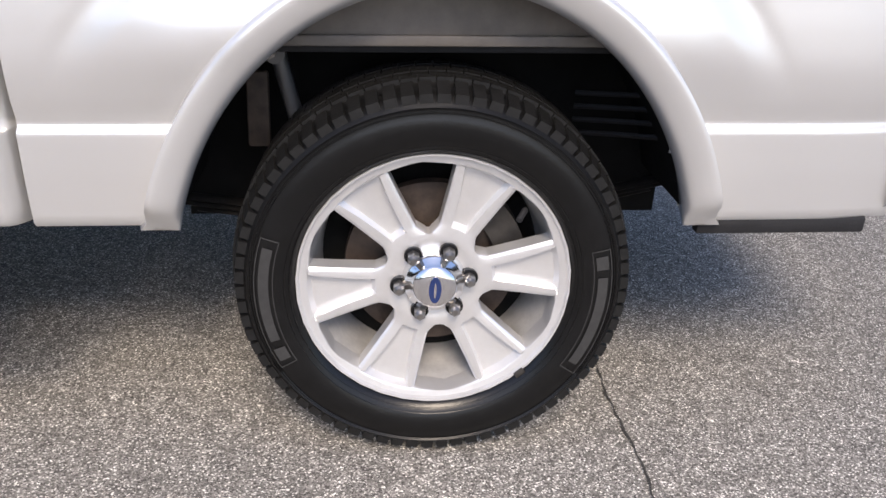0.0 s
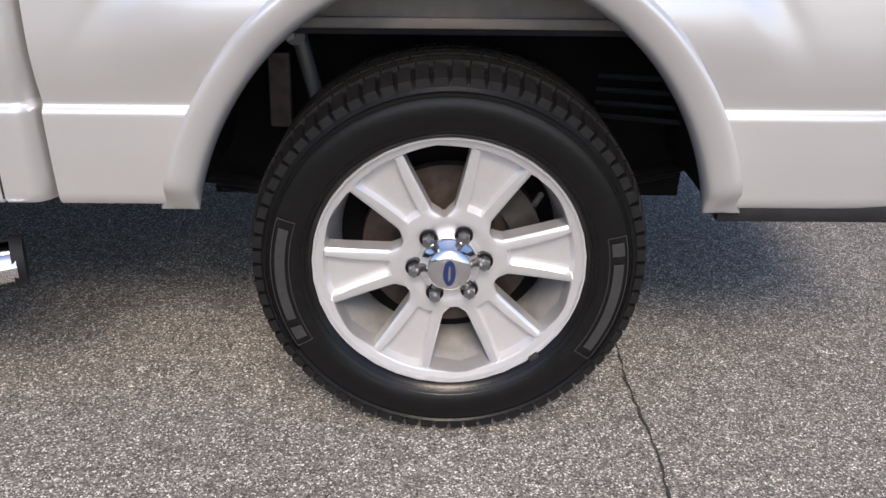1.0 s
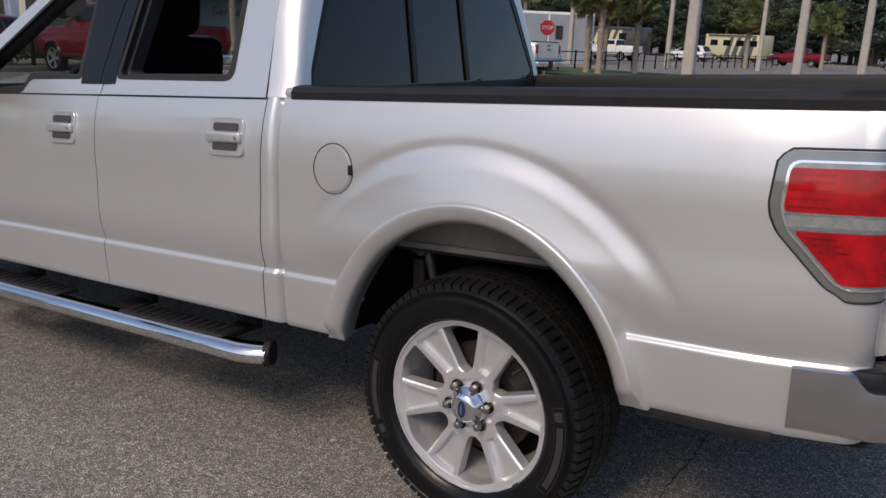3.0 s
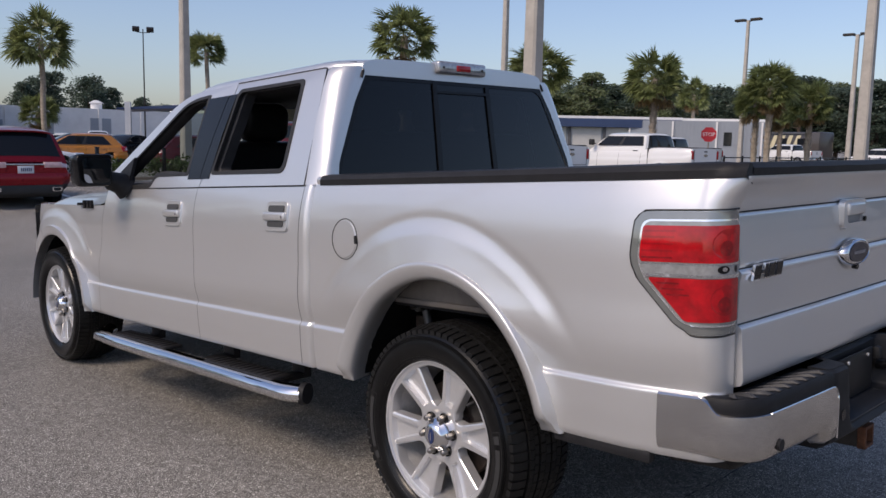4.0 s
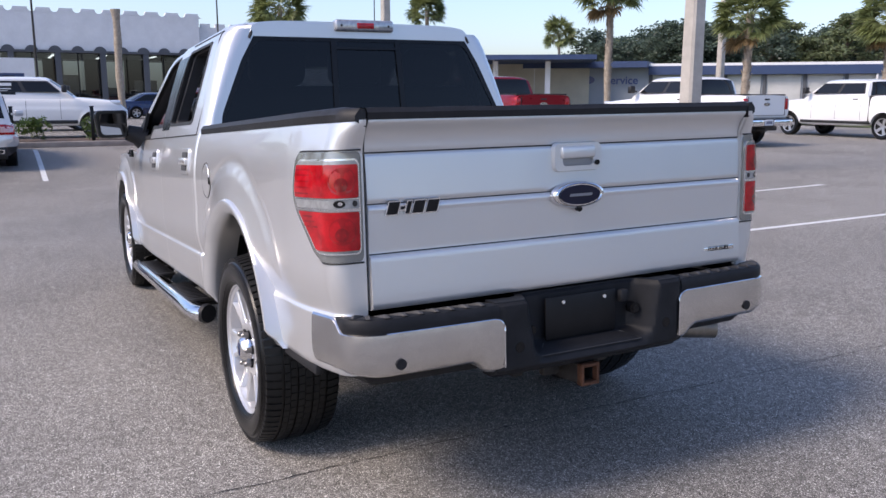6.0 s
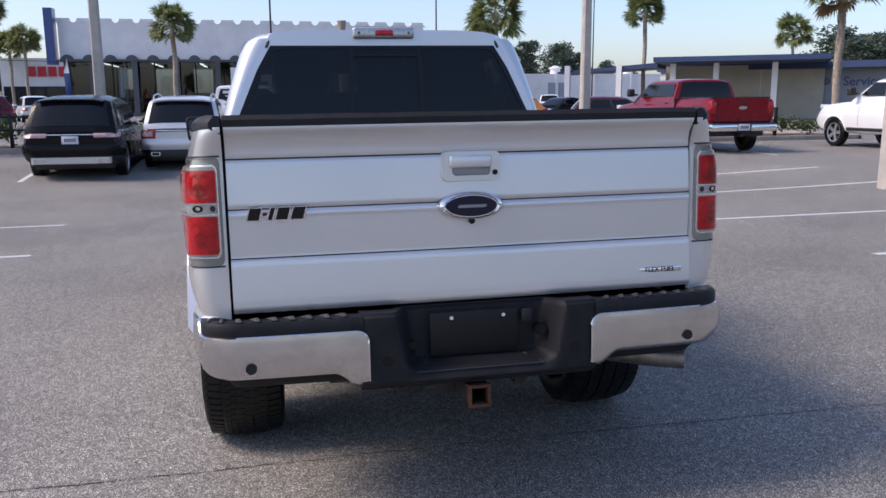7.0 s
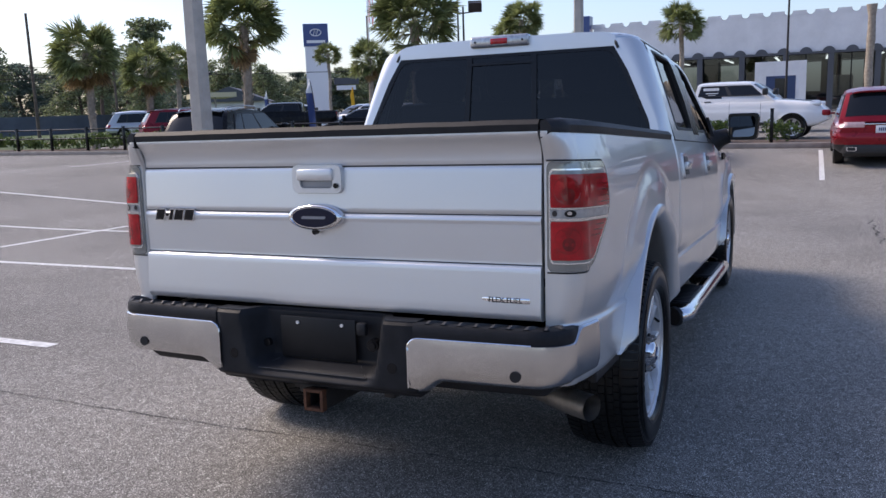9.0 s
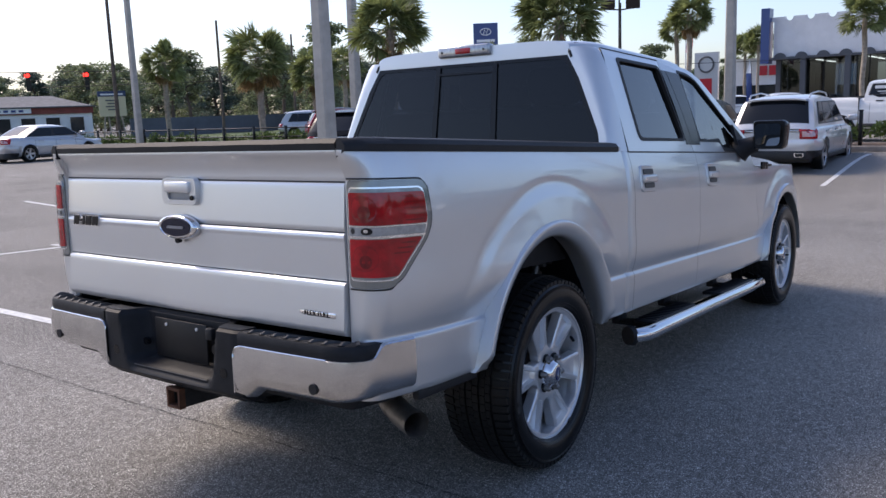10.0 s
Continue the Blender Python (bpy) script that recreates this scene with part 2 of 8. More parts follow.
LEAF_HAZE_PALE = leaf_mat("tree_leaf_mid", (0.185, 0.222, 0.115), 0.5)
BARK_PALM = mat("palm_bark", (0.33, 0.275, 0.215), 0.95, 0, 0, 6, 0.35, 0.6, 30)
BARK = mat("pine_bark", (0.12, 0.09, 0.07), 0.95, 0, 0, 3, 0.35, 0.6, 12)
WHITE_WALL = mat("white_stucco", (0.74, 0.73, 0.72), 0.8, 0, 0, 0.7, 0.08, 0.1, 20)
GREY_WALL = mat("grey_cladding", (0.30, 0.33, 0.37), 0.6, 0.1, 0, 0.5, 0.08)
DARK_WALL = mat("charcoal_wall", (0.085, 0.09, 0.10), 0.7, 0, 0, 0.8, 0.1)
NAVY = mat("navy_panel", (0.03, 0.055, 0.13), 0.5, 0, 0, 0.8, 0.1)
ROOF_WHITE = mat("white_roof_metal", (0.75, 0.75, 0.74), 0.5, 0, 0, 0.6, 0.08)
ROLL_DOOR = mat("roller_door", (0.52, 0.52, 0.50), 0.6, 0, 0, 1.0, 0.1)
SHOP_GLASS = mat("shop_glass", (0.022, 0.027, 0.031), 0.08, 0.0, 0.1, 0.4, 0.5, 0, 0, spec=0.45)
BRICK_RED = mat("painted_brick", (0.22, 0.055, 0.045), 0.85, 0, 0, 2, 0.2)
SIGN_WHITE = mat("sign_white", (0.80, 0.80, 0.80), 0.4)
SIGN_RED = mat("sign_red", (0.52, 0.018, 0.03), 0.4)
SIGN_BLUE = mat("sign_blue", (0.022, 0.055, 0.20), 0.35, 0, 0.3)
SIGN_YELLOW = mat("banner_yellow", (0.75, 0.42, 0.02), 0.7)
SIGN_CREAM = mat("sign_cream", (0.62, 0.55, 0.36), 0.6)
CAR_GLASS = mat("car_glass", (0.008, 0.009, 0.011), 0.05, 0, 0.0, spec=0.35)
PLATE = mat("plate_white", (0.6, 0.62, 0.66), 0.5)


# ---------------------------------------------------------------- building helpers
def part(name, bm, material, parent=None, label="", smooth=40):
    """Links a bmesh as one mesh object under a thing or a part."""
    bmesh.ops.recalc_face_normals(bm, faces=bm.faces)
    me = bpy.data.meshes.new(name)
    if smooth:
        lim = radians(smooth)
        for f in bm.faces:
            f.smooth = True
        for ed in bm.edges:
            if len(ed.link_faces) == 2 and ed.calc_face_angle(0.0) > lim:
                ed.smooth = False
    bm.to_mesh(me)
    bm.free()
    me.materials.append(material)
    ob = new(name, me)
    if parent:
        ob.parent = parent
    if label:
        ob["label"] = label
    return ob


def again(ob, m, parent=None):
    """The same mesh once more, as an object of its own."""
    o = new(ob.name.split(".")[0], ob.data)
    o.parent = parent or ob.parent
    o.matrix_basis = m
    if "label" in ob:
        o["label"] = ob["label"]
    return o


def empty(name, m, label, category, group="", kind=""):
    ob = new(name)
    ob.empty_display_size = 0.1
    ob.matrix_basis = m
    return tagged(ob, label, category, group, kind)


def box(bm, x0, x1, y0, y1, z0, z1, bevel=0.0, m=None, seg=2):
    r = bmesh.ops.create_cube(bm, size=1.0)
    vs = r["verts"]
    for v in vs:
        v.co = Vector(((x0 + x1) / 2 + v.co.x * (x1 - x0), (y0 + y1) / 2 + v.co.y * (y1 - y0), (z0 + z1) / 2 + v.co.z * (z1 - z0)))
        if m:
            v.co = m @ v.co
    if bevel:
        es = list({e for v in vs for e in v.link_edges})
        bmesh.ops.bevel(bm, geom=es, offset=bevel, segments=seg, affect="EDGES", profile=0.5)
    return bm


def cyl(bm, p, q, r0, r1=None, seg=16, caps=True):
    p, q = Vector(p), Vector(q)
    r1 = r0 if r1 is None else r1
    ax = (q - p)
    rot = ax.to_track_quat("Z", "Y").to_matrix().to_4x4()
    m = Matrix.Translation((p + q) / 2) @ rot
    bmesh.ops.create_cone(bm, cap_ends=caps, segments=seg, radius1=r0, radius2=r1, depth=ax.length, matrix=m)
    return bm


def tube(bm, pts, r, seg=12, flat=1.0, caps=True):
    """A round (or flattened) bar along a line of points."""
    rings = []
    pts = [Vector(p) for p in pts]
    for i, p in enumerate(pts):
        a, b = pts[max(0, i - 1)], pts[min(len(pts) - 1, i + 1)]
        t = (b - a).normalized()
        side = t.cross(Vector((0, 0, 1) if abs(t.z) < 0.85 else (0, -1, 0)))
        side = side.normalized()
        up = side.cross(t)
        rr = r[i] if isinstance(r, (list, tuple)) else r
        rings.append([bm.verts.new(p + side * math.cos(k * math.tau / seg) * rr + up * math.sin(k * math.tau / seg) * rr * flat) for k in range(seg)])
    for A, B in zip(rings, rings[1:]):
        for k in range(seg):
            bm.faces.new((A[k], A[(k + 1) % seg], B[(k + 1) % seg], B[k]))
    if caps:
        bm.faces.new(rings[0])
        bm.faces.new(rings[-1][::-1])
    return bm


def lathe(bm, profile, seg=64, axis="y", closed=False):
    """Turns (radius, along) pairs round the y axis."""
    rings = []
    for r, a in profile:
        rings.append([bm.verts.new((r * math.cos(k * math.tau / seg), a, r * math.sin(k * math.tau / seg))) for k in range(seg)])
    if closed:
        rings.append(rings[0])
    for A, B in zip(rings, rings[1:]):
        for k in range(seg):
            bm.faces.new((A[k], A[(k + 1) % seg], B[(k + 1) % seg], B[k]))
    return bm


def prism(bm, pts, depth_vec, m=None):
    """A flat outline given thickness along depth_vec."""
    d_ = Vector(depth_vec)
    A = [bm.verts.new(Vector(p)) for p in pts]
    B = [bm.verts.new(Vector(p) + d_) for p in pts]
    bm.faces.new(A)
    bm.faces.new(B[::-1])
    n = len(A)
    for i in range(n):
        bm.faces.new((A[i], B[i], B[(i + 1) % n], A[(i + 1) % n]))
    if m:
        for v in A + B:
            v.co = m @ v.co
    return bm


def grid(bm, rows):
    """A sheet through rows of points."""
    V = [[bm.verts.new(Vector(p)) for p in r] for r in rows]
    for a, b in zip(V, V[1:]):
        for i in range(len(a) - 1):
            bm.faces.new((a[i], a[i + 1], b[i + 1], b[i]))
    return V


def sstep(a, b, x):
    t = min(1.0, max(0.0, (x - a) / (b - a)))
    return t * t * (3 - 2 * t)


def interp(table, x):
    if x <= table[0][0]:
        return table[0][1]
    for (a, p), (b, q) in zip(table, table[1:]):
        if x <= b:
            return p + (q - p) * (x - a) / (b - a)
    return table[-1][1]


def letters(text, size, depth, m, material, parent=None, name="lettering", label="", kind_shear=0.0, bold=0.0):
    cu = bpy.data.curves.new(name, "FONT")
    cu.body, cu.size, cu.extrude, cu.align_x, cu.align_y = text, size, depth, "CENTER", "CENTER"
    cu.shear, cu.offset = kind_shear, bold
    cu.resolution_u = 3
    tmp = bpy.data.objects.new(name, cu)
    scene.collection.objects.link(tmp)
    me = bpy.data.meshes.new_from_object(tmp.evaluated_get(bpy.context.evaluated_depsgraph_get()))
    bpy.data.objects.remove(tmp)
    bpy.data.curves.remove(cu)
    me.materials.append(material)
    ob = new(name, me)
    ob.parent = parent
    ob.matrix_basis = m
    if label:
        ob["label"] = label
    return ob


# ================================================================ the silver pickup
# Own frame: x to the rear, y to the passenger side, z up; rear axle at x = 0. The body is raked: z rises with x.
RAKE = 0.0305
REAR_C, FRONT_X, FRONT_ZB = 0.385, -3.67, 0.485
truck = empty("pickup_truck", SLOPE @ pose(0, -0.006, 0), "silver crew-cab pickup truck with open windows parked on the asphalt", "pickup truck")


def bpart(name, bm, material, parent=None, label="", smooth=40, side=1):
    """A body part: mirrored to the passenger side if side is -1, then raked."""
    for v in bm.verts:
        v.co.y *= side
        v.co.z += RAKE * v.co.x
    return part(name, bm, material, parent or truck, label, smooth)


LOWER = [(0.50, 0.866), (0.515, 0.878), (0.60, 0.8858), (0.677, 0.8892), (0.685, 0.8884), (0.690, 0.8835), (0.694, 0.8795), (0.70, 0.879)]
UPPER = [(0.66, 0.872), (0.70, 0.879), (0.745, 0.891), (0.80, 0.8985), (0.86, 0.8985), (0.93, 0.8955), (1.0, 0.8955), (1.06, 0.895), (1.12, 0.890), (1.18, 0.880), (1.22, 0.870), (1.265, 0.856), (1.31, 0.838)]
ZS = ([0.505, 0.515, 0.53, 0.56, 0.59, 0.62, 0.65, 0.665, 0.675, 0.680, 0.684, 0.687, 0.690, 0.693, 0.697, 0.703, 0.712, 0.722] + [0.733 + 0.008 * i for i in range(64)] + [1.249, 1.262])


def curve(table, x):
    """A smooth line through a table."""
    n = len(table)
    for i in range(1, n - 2):
        if x <= table[i + 1][0] or i == n - 3:
            (x0, y0), (x1, y1), (x2, y2), (x3, y3) = table[i - 1:i + 3]
            t = min(1.0, max(0.0, (x - x1) / (x2 - x1)))
            m1, m2 = (y2 - y0) / (x2 - x0) * (x2 - x1), (y3 - y1) / (x3 - x1) * (x2 - x1)
            return (2 * t ** 3 - 3 * t * t + 1) * y1 + (t ** 3 - 2 * t * t + t) * m1 + (3 * t * t - 2 * t ** 3) * y2 + (t ** 3 - t * t) * m2


def ell(a, b, th):
    return 1.0 / math.sqrt((math.cos(th) / a) ** 2 + (math.sin(th) / b) ** 2)


ARCH_R = ((0.0, 0.385, 0.545, 0.742), (FRONT_X, FRONT_ZB - 0.02, 0.50, 0.66))


def arch(x, z, k):
    """Distance beyond the wheel opening's edge, and inside the raised shoulder's edge, along the ray from the wheel's middle."""
    cx, cz, b, b2 = ARCH_R[k]
    dx, dz = x - cx, z - cz
    r, th = math.hypot(dx, dz), math.atan2(dz, dx)
    if dz < 0:
        return abs(dx) - 0.475, -1.0, th
    fx = dx + (0.028 if k == 0 else 0.0)     # the shoulder sits a little forward of the wheel
    return r - ell(0.475, b, th), ell(0.722 if k == 0 else 0.735, b2, math.atan2(dz, fx)) - math.hypot(fx, dz), th


def side_y(x, z):
    """Half width of the body at x, z."""
    y = interp(LOWER, z) if z < 0.70 else curve(UPPER, z)
    for k in (0, 1):
        if abs(x - ARCH_R[k][0]) > 1.0 or z < ARCH_R[k][1]:
            continue
        d, d2, th = arch(x, z, k)
        if d2 > -0.08:
            y -= 0.0035 * math.exp(-((d2 + 0.016) / 0.017) ** 2) * sstep(0.40, 0.80, math.sin(th))
            y += (0.007 * sstep(-0.004, 0.046, d2) + 0.030 * sstep(0.0, 0.21, d2)) * sstep(0.34, 0.74, math.sin(th)) * sstep(0.70, 0.88, z)
    if x > 0.68:
        y -= 0.42 * (x - 0.68) ** 2
    y -= 0.032 * sstep(-2.4, -3.6, x)          # narrower towards the nose
    if x < -3.85:
        y -= 0.70 * (x + 3.85) ** 2
    if -0.80 < x < -0.70:
        y -= 0.050 * (1 - math.sqrt(max(0.0, 1 - sstep(-0.785, -0.733, x) ** 2))) if x < -0.728 else 0.0
    return y


CORNER_S, CORNER_R = 0.955, 0.062


def shell(s, z, off=0.0):
    """Point of the bed's outer skin: s runs along the side, round the rear corner and onto the rear face."""
    if s <= CORNER_S:
        return Vector((s, -side_y(s, z) - off, z))
    y0 = side_y(CORNER_S, z)
    a = (s - CORNER_S) / CORNER_R
    tilt = 0.036 * sstep(1.165, 1.262, z)
    if a <= math.pi / 2:
        return Vector((CORNER_S + (CORNER_R + off) * math.sin(a) + tilt * math.sin(a), -(y0 - CORNER_R + (CORNER_R + off) * math.cos(a)), z))
    return Vector((CORNER_S + CORNER_R + off + tilt, -(y0 - CORNER_R - (s - CORNER_S - CORNER_R * math.pi / 2)), z))


def s_end(z, y=0.758):
    return CORNER_S + CORNER_R * math.pi / 2 + side_y(CORNER_S, z) - CORNER_R - y


def shell_normal(s_, z):
    e = 0.0025
    u, w = shell(s_ + e, z) - shell(s_ - e, z), shell(s_, z + e) - shell(s_, z - e)
    return u.cross(w).normalized()


def skin(name, pts, dead=None, depth=0.02, label="", side=1, parent=None):
    """A body panel through rows of (along, height) places on the shell: smooth, with its edges turned in and an opening where dead() says so."""
    bm = bmesh.new()
    lay = bm.verts.layers.float_vector.new("outward")
    V = grid(bm, [[shell(s_, z) for s_, z in row] for row in pts])
    for vr, row in zip(V, pts):
        for v, (s_, z) in zip(vr, row):
            v[lay] = shell_normal(s_, z)
    for v in bm.verts:      # tucked in behind the flares
        for k in (0, 1):
            if abs(v.co.x - ARCH_R[k][0]) < 0.6:
                v.co.y += 0.075 * (1 - sstep(0.030, 0.0655, arch(v.co.x, v.co.z, k)[0]))
    rim = [e for e in bm.edges if len(e.link_faces) == 1]
    for v in bmesh.ops.extrude_edge_only(bm, edges=rim)["geom"]:
        if isinstance(v, bmesh.types.BMVert):
            v.co -= v[lay] * depth
            v[lay] = (0, 0, 0)
    if dead:
        gone = [f for f in bm.faces if all(dead(v.co) for v in f.verts)]
        bmesh.ops.delete(bm, geom=gone, context="FACES")
    for v in [v for v in bm.verts if not v.link_faces]:
        bm.verts.remove(v)
    ns = []
    for v in bm.verts:
        n = v[lay]
        n = Vector((n.x - RAKE * n.z, n.y * side, n.z))
        ns.append(n.normalized() if n.length > 0.1 else n)
    bm.verts.layers.float_vector.remove(lay)
    ob = bpart(name, bm, SILVER, parent, label, 30, side)
    me = ob.data
    score = sum(1 if p.normal.dot(ns[p.vertices[0]]) > 0 else -1 for p in me.polygons if ns[p.vertices[0]].length > 0.5)
    if score < 0:
        me.flip_normals()
    me.normals_split_custom_set_from_vertices(ns)
    return ob


def wheel_flare(k, side):
    """The raised band round a wheel opening."""
    cx, cz, b, _ = ARCH_R[k]
    path = []
    zb = 0.500
    for i in range(9):
        z = zb + (cz + 0.02 - zb) * i / 9
        path.append((cx - 0.475, z, -1.0, 0.0))
    n = 90
    for i in range(n + 1):
        th = math.pi * (1 - i / n)
        if cz + ell(0.475, b, th) * math.sin(th) < max(zb, cz + 0.02):
            continue
        r = ell(0.475, b, th)
        path.append((cx + r * math.cos(th), cz + r * math.sin(th), math.cos(th), math.sin(th)))
    for i in range(9):
        z = cz + 0.02 + (zb - cz - 0.02) * i / 8
        path.append((cx + 0.475, z, 1.0, 0.0))
    path = [p for p in path if p[1] >= zb - 1e-6]
    bm = bmesh.new()
    rows = []
    for x, z, ux, uz in path:
        ys = side_y(x + ux * 0.069, z + uz * 0.069)
        top = ys - 0.002 + (max(0.936 if k == 0 else 0.902 - 0.35 * max(0.0, cx - 0.15 - x), ys + 0.011) - ys + 0.002) * (0.25 + 0.75 * sstep(0.0, 0.05, z - zb))
        row = [(x + ux * 0.020, -0.80, z + uz * 0.020), (x + ux * 0.006, -0.862, z + uz * 0.006)]
        for d, f in ((0.0, 0.0), (0.001, 0.22), (0.004, 0.42), (0.010, 0.60), (0.020, 0.76), (0.032, 0.88), (0.044, 0.97), (0.052, 1.0), (0.0575, 0.99), (0.061, 0.955)):
            row.append((x + ux * d, -(0.884 + (top - 0.884) * f), z + uz * d))
        row.append((x + ux * 0.0635, -(ys + (top - ys) * 0.42), z + uz * 0.0635))
        row.append((x + ux * 0.0665, -(ys - 0.001), z + uz * 0.0665))
        row.append((x + ux * 0.068, -(ys - 0.012), z + uz * 0.068))
        rows.append(row)
    V = grid(bm, rows)
    for end in (V[0], V[-1]):
        bm.faces.new(end)
    return bpart("wheel_flare", bm, SILVER, label="raised silver wheel arch flare", smooth=50, side=side)


def flange(bm, depth=0.02):
    """Turns the free edges inwards, so that a panel has thickness."""
    es = [e for e in bm.edges if len(e.link_faces) == 1]
    r = bmesh.ops.extrude_edge_only(bm, edges=es)
    for v in r["geom"]:
        if isinstance(v, bmesh.types.BMVert):
            v.co.y += depth


def span(x0, x1, n, zs=ZS):
    """Rows of places between two edges, each a number or a function of height."""
    f0 = x0 if callable(x0) else (lambda z: x0)
    f1 = x1 if callable(x1) else (lambda z: x1)
    return [[(f0(z) + (f1(z) - f0(z)) * i / n, z) for i in range(n + 1)] for z in zs]


def door_front_edge(z):
    return interp([(0.50, -2.985), (0.70, -2.96), (0.95, -2.86), (1.26, -2.80)], z)


def cab_y(z):
    """Half width of the cab's sides above the beltline."""
    return interp([(1.255, 0.862), (1.30, 0.848), (1.50, 0.790), (1.68, 0.728), (1.735, 0.700), (1.755, 0.675)], z)


def rounded(pts, r, k=5):
    """A polygon with its corners rounded; r is one radius or one each."""
    out = []
    n = len(pts)
    for i in range(n):
        p, a, b = Vector(pts[i]), Vector(pts[i - 1]), Vector(pts[(i + 1) % n])
        rr = r[i] if isinstance(r, (list, tuple)) else r
        u, w = (a - p).normalized(), (b - p).normalized()
        for j in range(k + 1):
            t = j / k
            out.append((p + u * rr * (1 - t) ** 2 + w * rr * t * t))
    return out


def ring(bm, outer, inner, place):
    A = [bm.verts.new(place(p)) for p in outer]
    B = [bm.verts.new(place(p)) for p in inner]
    n = len(A)
    for i in range(n):
        bm.faces.new((A[i], A[(i + 1) % n], B[(i + 1) % n], B[i]))
    return A, B


def facing(ob, way):
    """Turns the faces of a pane so that they look along way."""
    bm_ = bmesh.new()
    bm_.from_mesh(ob.data)
    bm_.normal_update()
    back = [f for f in bm_.faces if f.normal.dot(Vector(way)) < 0]
    bmesh.ops.reverse_faces(bm_, faces=back)
    bm_.to_mesh(ob.data)
    bm_.free()
    return ob


def on_cab(off=0.0):
    return lambda p: Vector((p[0], -cab_y(p[1]) - off, p[1]))


REAR_WIN = [(-1.610, 1.318), (-0.968, 1.312), (-0.975, 1.718), (-1.535, 1.722)]
FRONT_WIN = [(-1.832, 1.318), (-1.805, 1.722), (-2.02, 1.712), (-2.74, 1.285), (-2.70, 1.262), (-2.24, 1.262), (-2.19, 1.318)]

for sd in (1, -1):
    # bed side
    cols = []
    for a_, b_, n_ in ((-0.722, -0.70, 2), (-0.70, -0.40, 36), (-0.40, 0.40, 90), (0.40, 0.78, 46), (0.78, CORNER_S, 14)):
        cols += [a_ + (b_ - a_) * i / n_ for i in range(n_)]
    cols.append(CORNER_S)
    rows = []
    for z in ZS:
        e = s_end(z)
        rows.append([(s_, z) for s_ in cols + [CORNER_S + (e - CORNER_S) * j / 18 for j in range(1, 19)]])
    skin("bed_side", rows, lambda c: arch(c.x, c.z, 0)[0] < 0.028 and c.x < CORNER_S - 0.1, 0.025, "silver bed side with a flared wheel arch", sd)
    wheel_flare(0, sd)
    # fuel door on the driver's side
    if sd == 1:
        bm = bmesh.new()
        gx, gz, gr = -0.492, 1.053, 0.074
        off = 0.0035
        c = bm.verts.new((gx, -side_y(gx, gz) - off, gz))
        rings = []
        for f in (0.5, 0.93, 1.0):
            rings.append([bm.verts.new((gx + gr * f * math.cos(a), -side_y(gx + gr * f * math.cos(a), gz + gr * f * math.sin(a)) - (off if f < 1 else -0.004), gz + gr * f * math.sin(a)))
                          for a in [k * math.tau / 40 for k in range(40)]])
        for k in range(40):
            bm.faces.new((c, rings[0][k], rings[0][(k + 1) % 40]))
            for A, B in zip(rings, rings[1:]):
                bm.faces.new((A[k], A[(k + 1) % 40], B[(k + 1) % 40], B[k]))
        fuel = bpart("fuel_door", bm, SILVER, label="round silver fuel door")
        bm = bmesh.new()
        pts = [(gx + 0.0775 * math.cos(a), -side_y(gx + 0.0775 * math.cos(a), gz + 0.0775 * math.sin(a)) - 0.0005, gz + 0.0775 * math.sin(a)) for a in [k * math.tau / 48 for k in range(49)]]
        tube(bm, pts, 0.0018, 6, caps=False)
        bpart("gap", bm, TRIM_BLACK, fuel)
        bm = bmesh.new()
        box(bm, gx + 0.062, gx + 0.077, -side_y(gx + 0.066, gz) - 0.006, -side_y(gx + 0.066, gz) + 0.01, gz - 0.016, gz + 0.016, 0.004)
        bpart("finger_recess", bm, BLACK_PLASTIC, fuel)
    # cab lower skin: quarter, doors, fender
    skin("cab_corner", span(lambda z: interp([(0.5, -0.822), (1.26, -0.795)], z), -0.7345, 16), None, 0.03, "", sd)
    rd = skin("rear_door", span(-1.705, lambda z: interp([(0.5, -0.827), (1.26, -0.800)], z), 60), None, 0.02, "silver rear door with its window down" if sd == 1 else "silver rear door with tinted glass", sd)
    fd = skin("front_door", span(door_front_edge, -1.710, 80), None, 0.02, "silver front door with its window down" if sd == 1 else "silver front door", sd)
    fe = skin("front_fender", span(-4.42, lambda z: door_front_edge(z) - 0.005, 130, [z for z in ZS if z < 1.16] + [1.165]), lambda c: arch(c.x, c.z, 1)[0] < 0.028, 0.025, "silver front fender with a flared arch", sd)
    wheel_flare(1, sd)
    bm = bmesh.new()
    for i, (a, b) in enumerate(((-3.22, -3.14), (-3.13, -3.085), (-3.075, -3.03), (-3.02, -2.985))):
        box(bm, a, b - 0.008, -side_y(-3.1, 1.09) - 0.012, -side_y(-3.1, 1.09) + 0.004, 1.163 if i == 0 else 1.145, 1.18 if i == 0 else 1.195, 0.003)
    bpart("badge", bm, GLOSS_BLACK, fe, "dark fender badge", side=sd)
    for owner, fx, z0, z1 in ((rd, lambda z: -1.708, 0.508, 1.262), (rd, lambda z: interp([(0.5, -0.825), (1.26, -0.798)], z), 0.508, 1.262), (fd, lambda z: door_front_edge(z) - 0.003, 0.508, 1.20)):
        bm = bmesh.new()
        grid(bm, [[(fx(z) + dx, -side_y(fx(z) + dx, z) + 0.001, z) for dx in (-0.0035, 0.0035)] for z in ZS if z0 <= z <= z1])
        bpart("door_seal", bm, TRIM_BLACK, owner, side=sd)
    bm = bmesh.new()
    grid(bm, [[(x, -0.862 - dz * 0.02, 1.259 + dz) for dz in (-0.003, 0.002)] for x in [-2.80 + 2.0 * i / 50 for i in range(51)]])
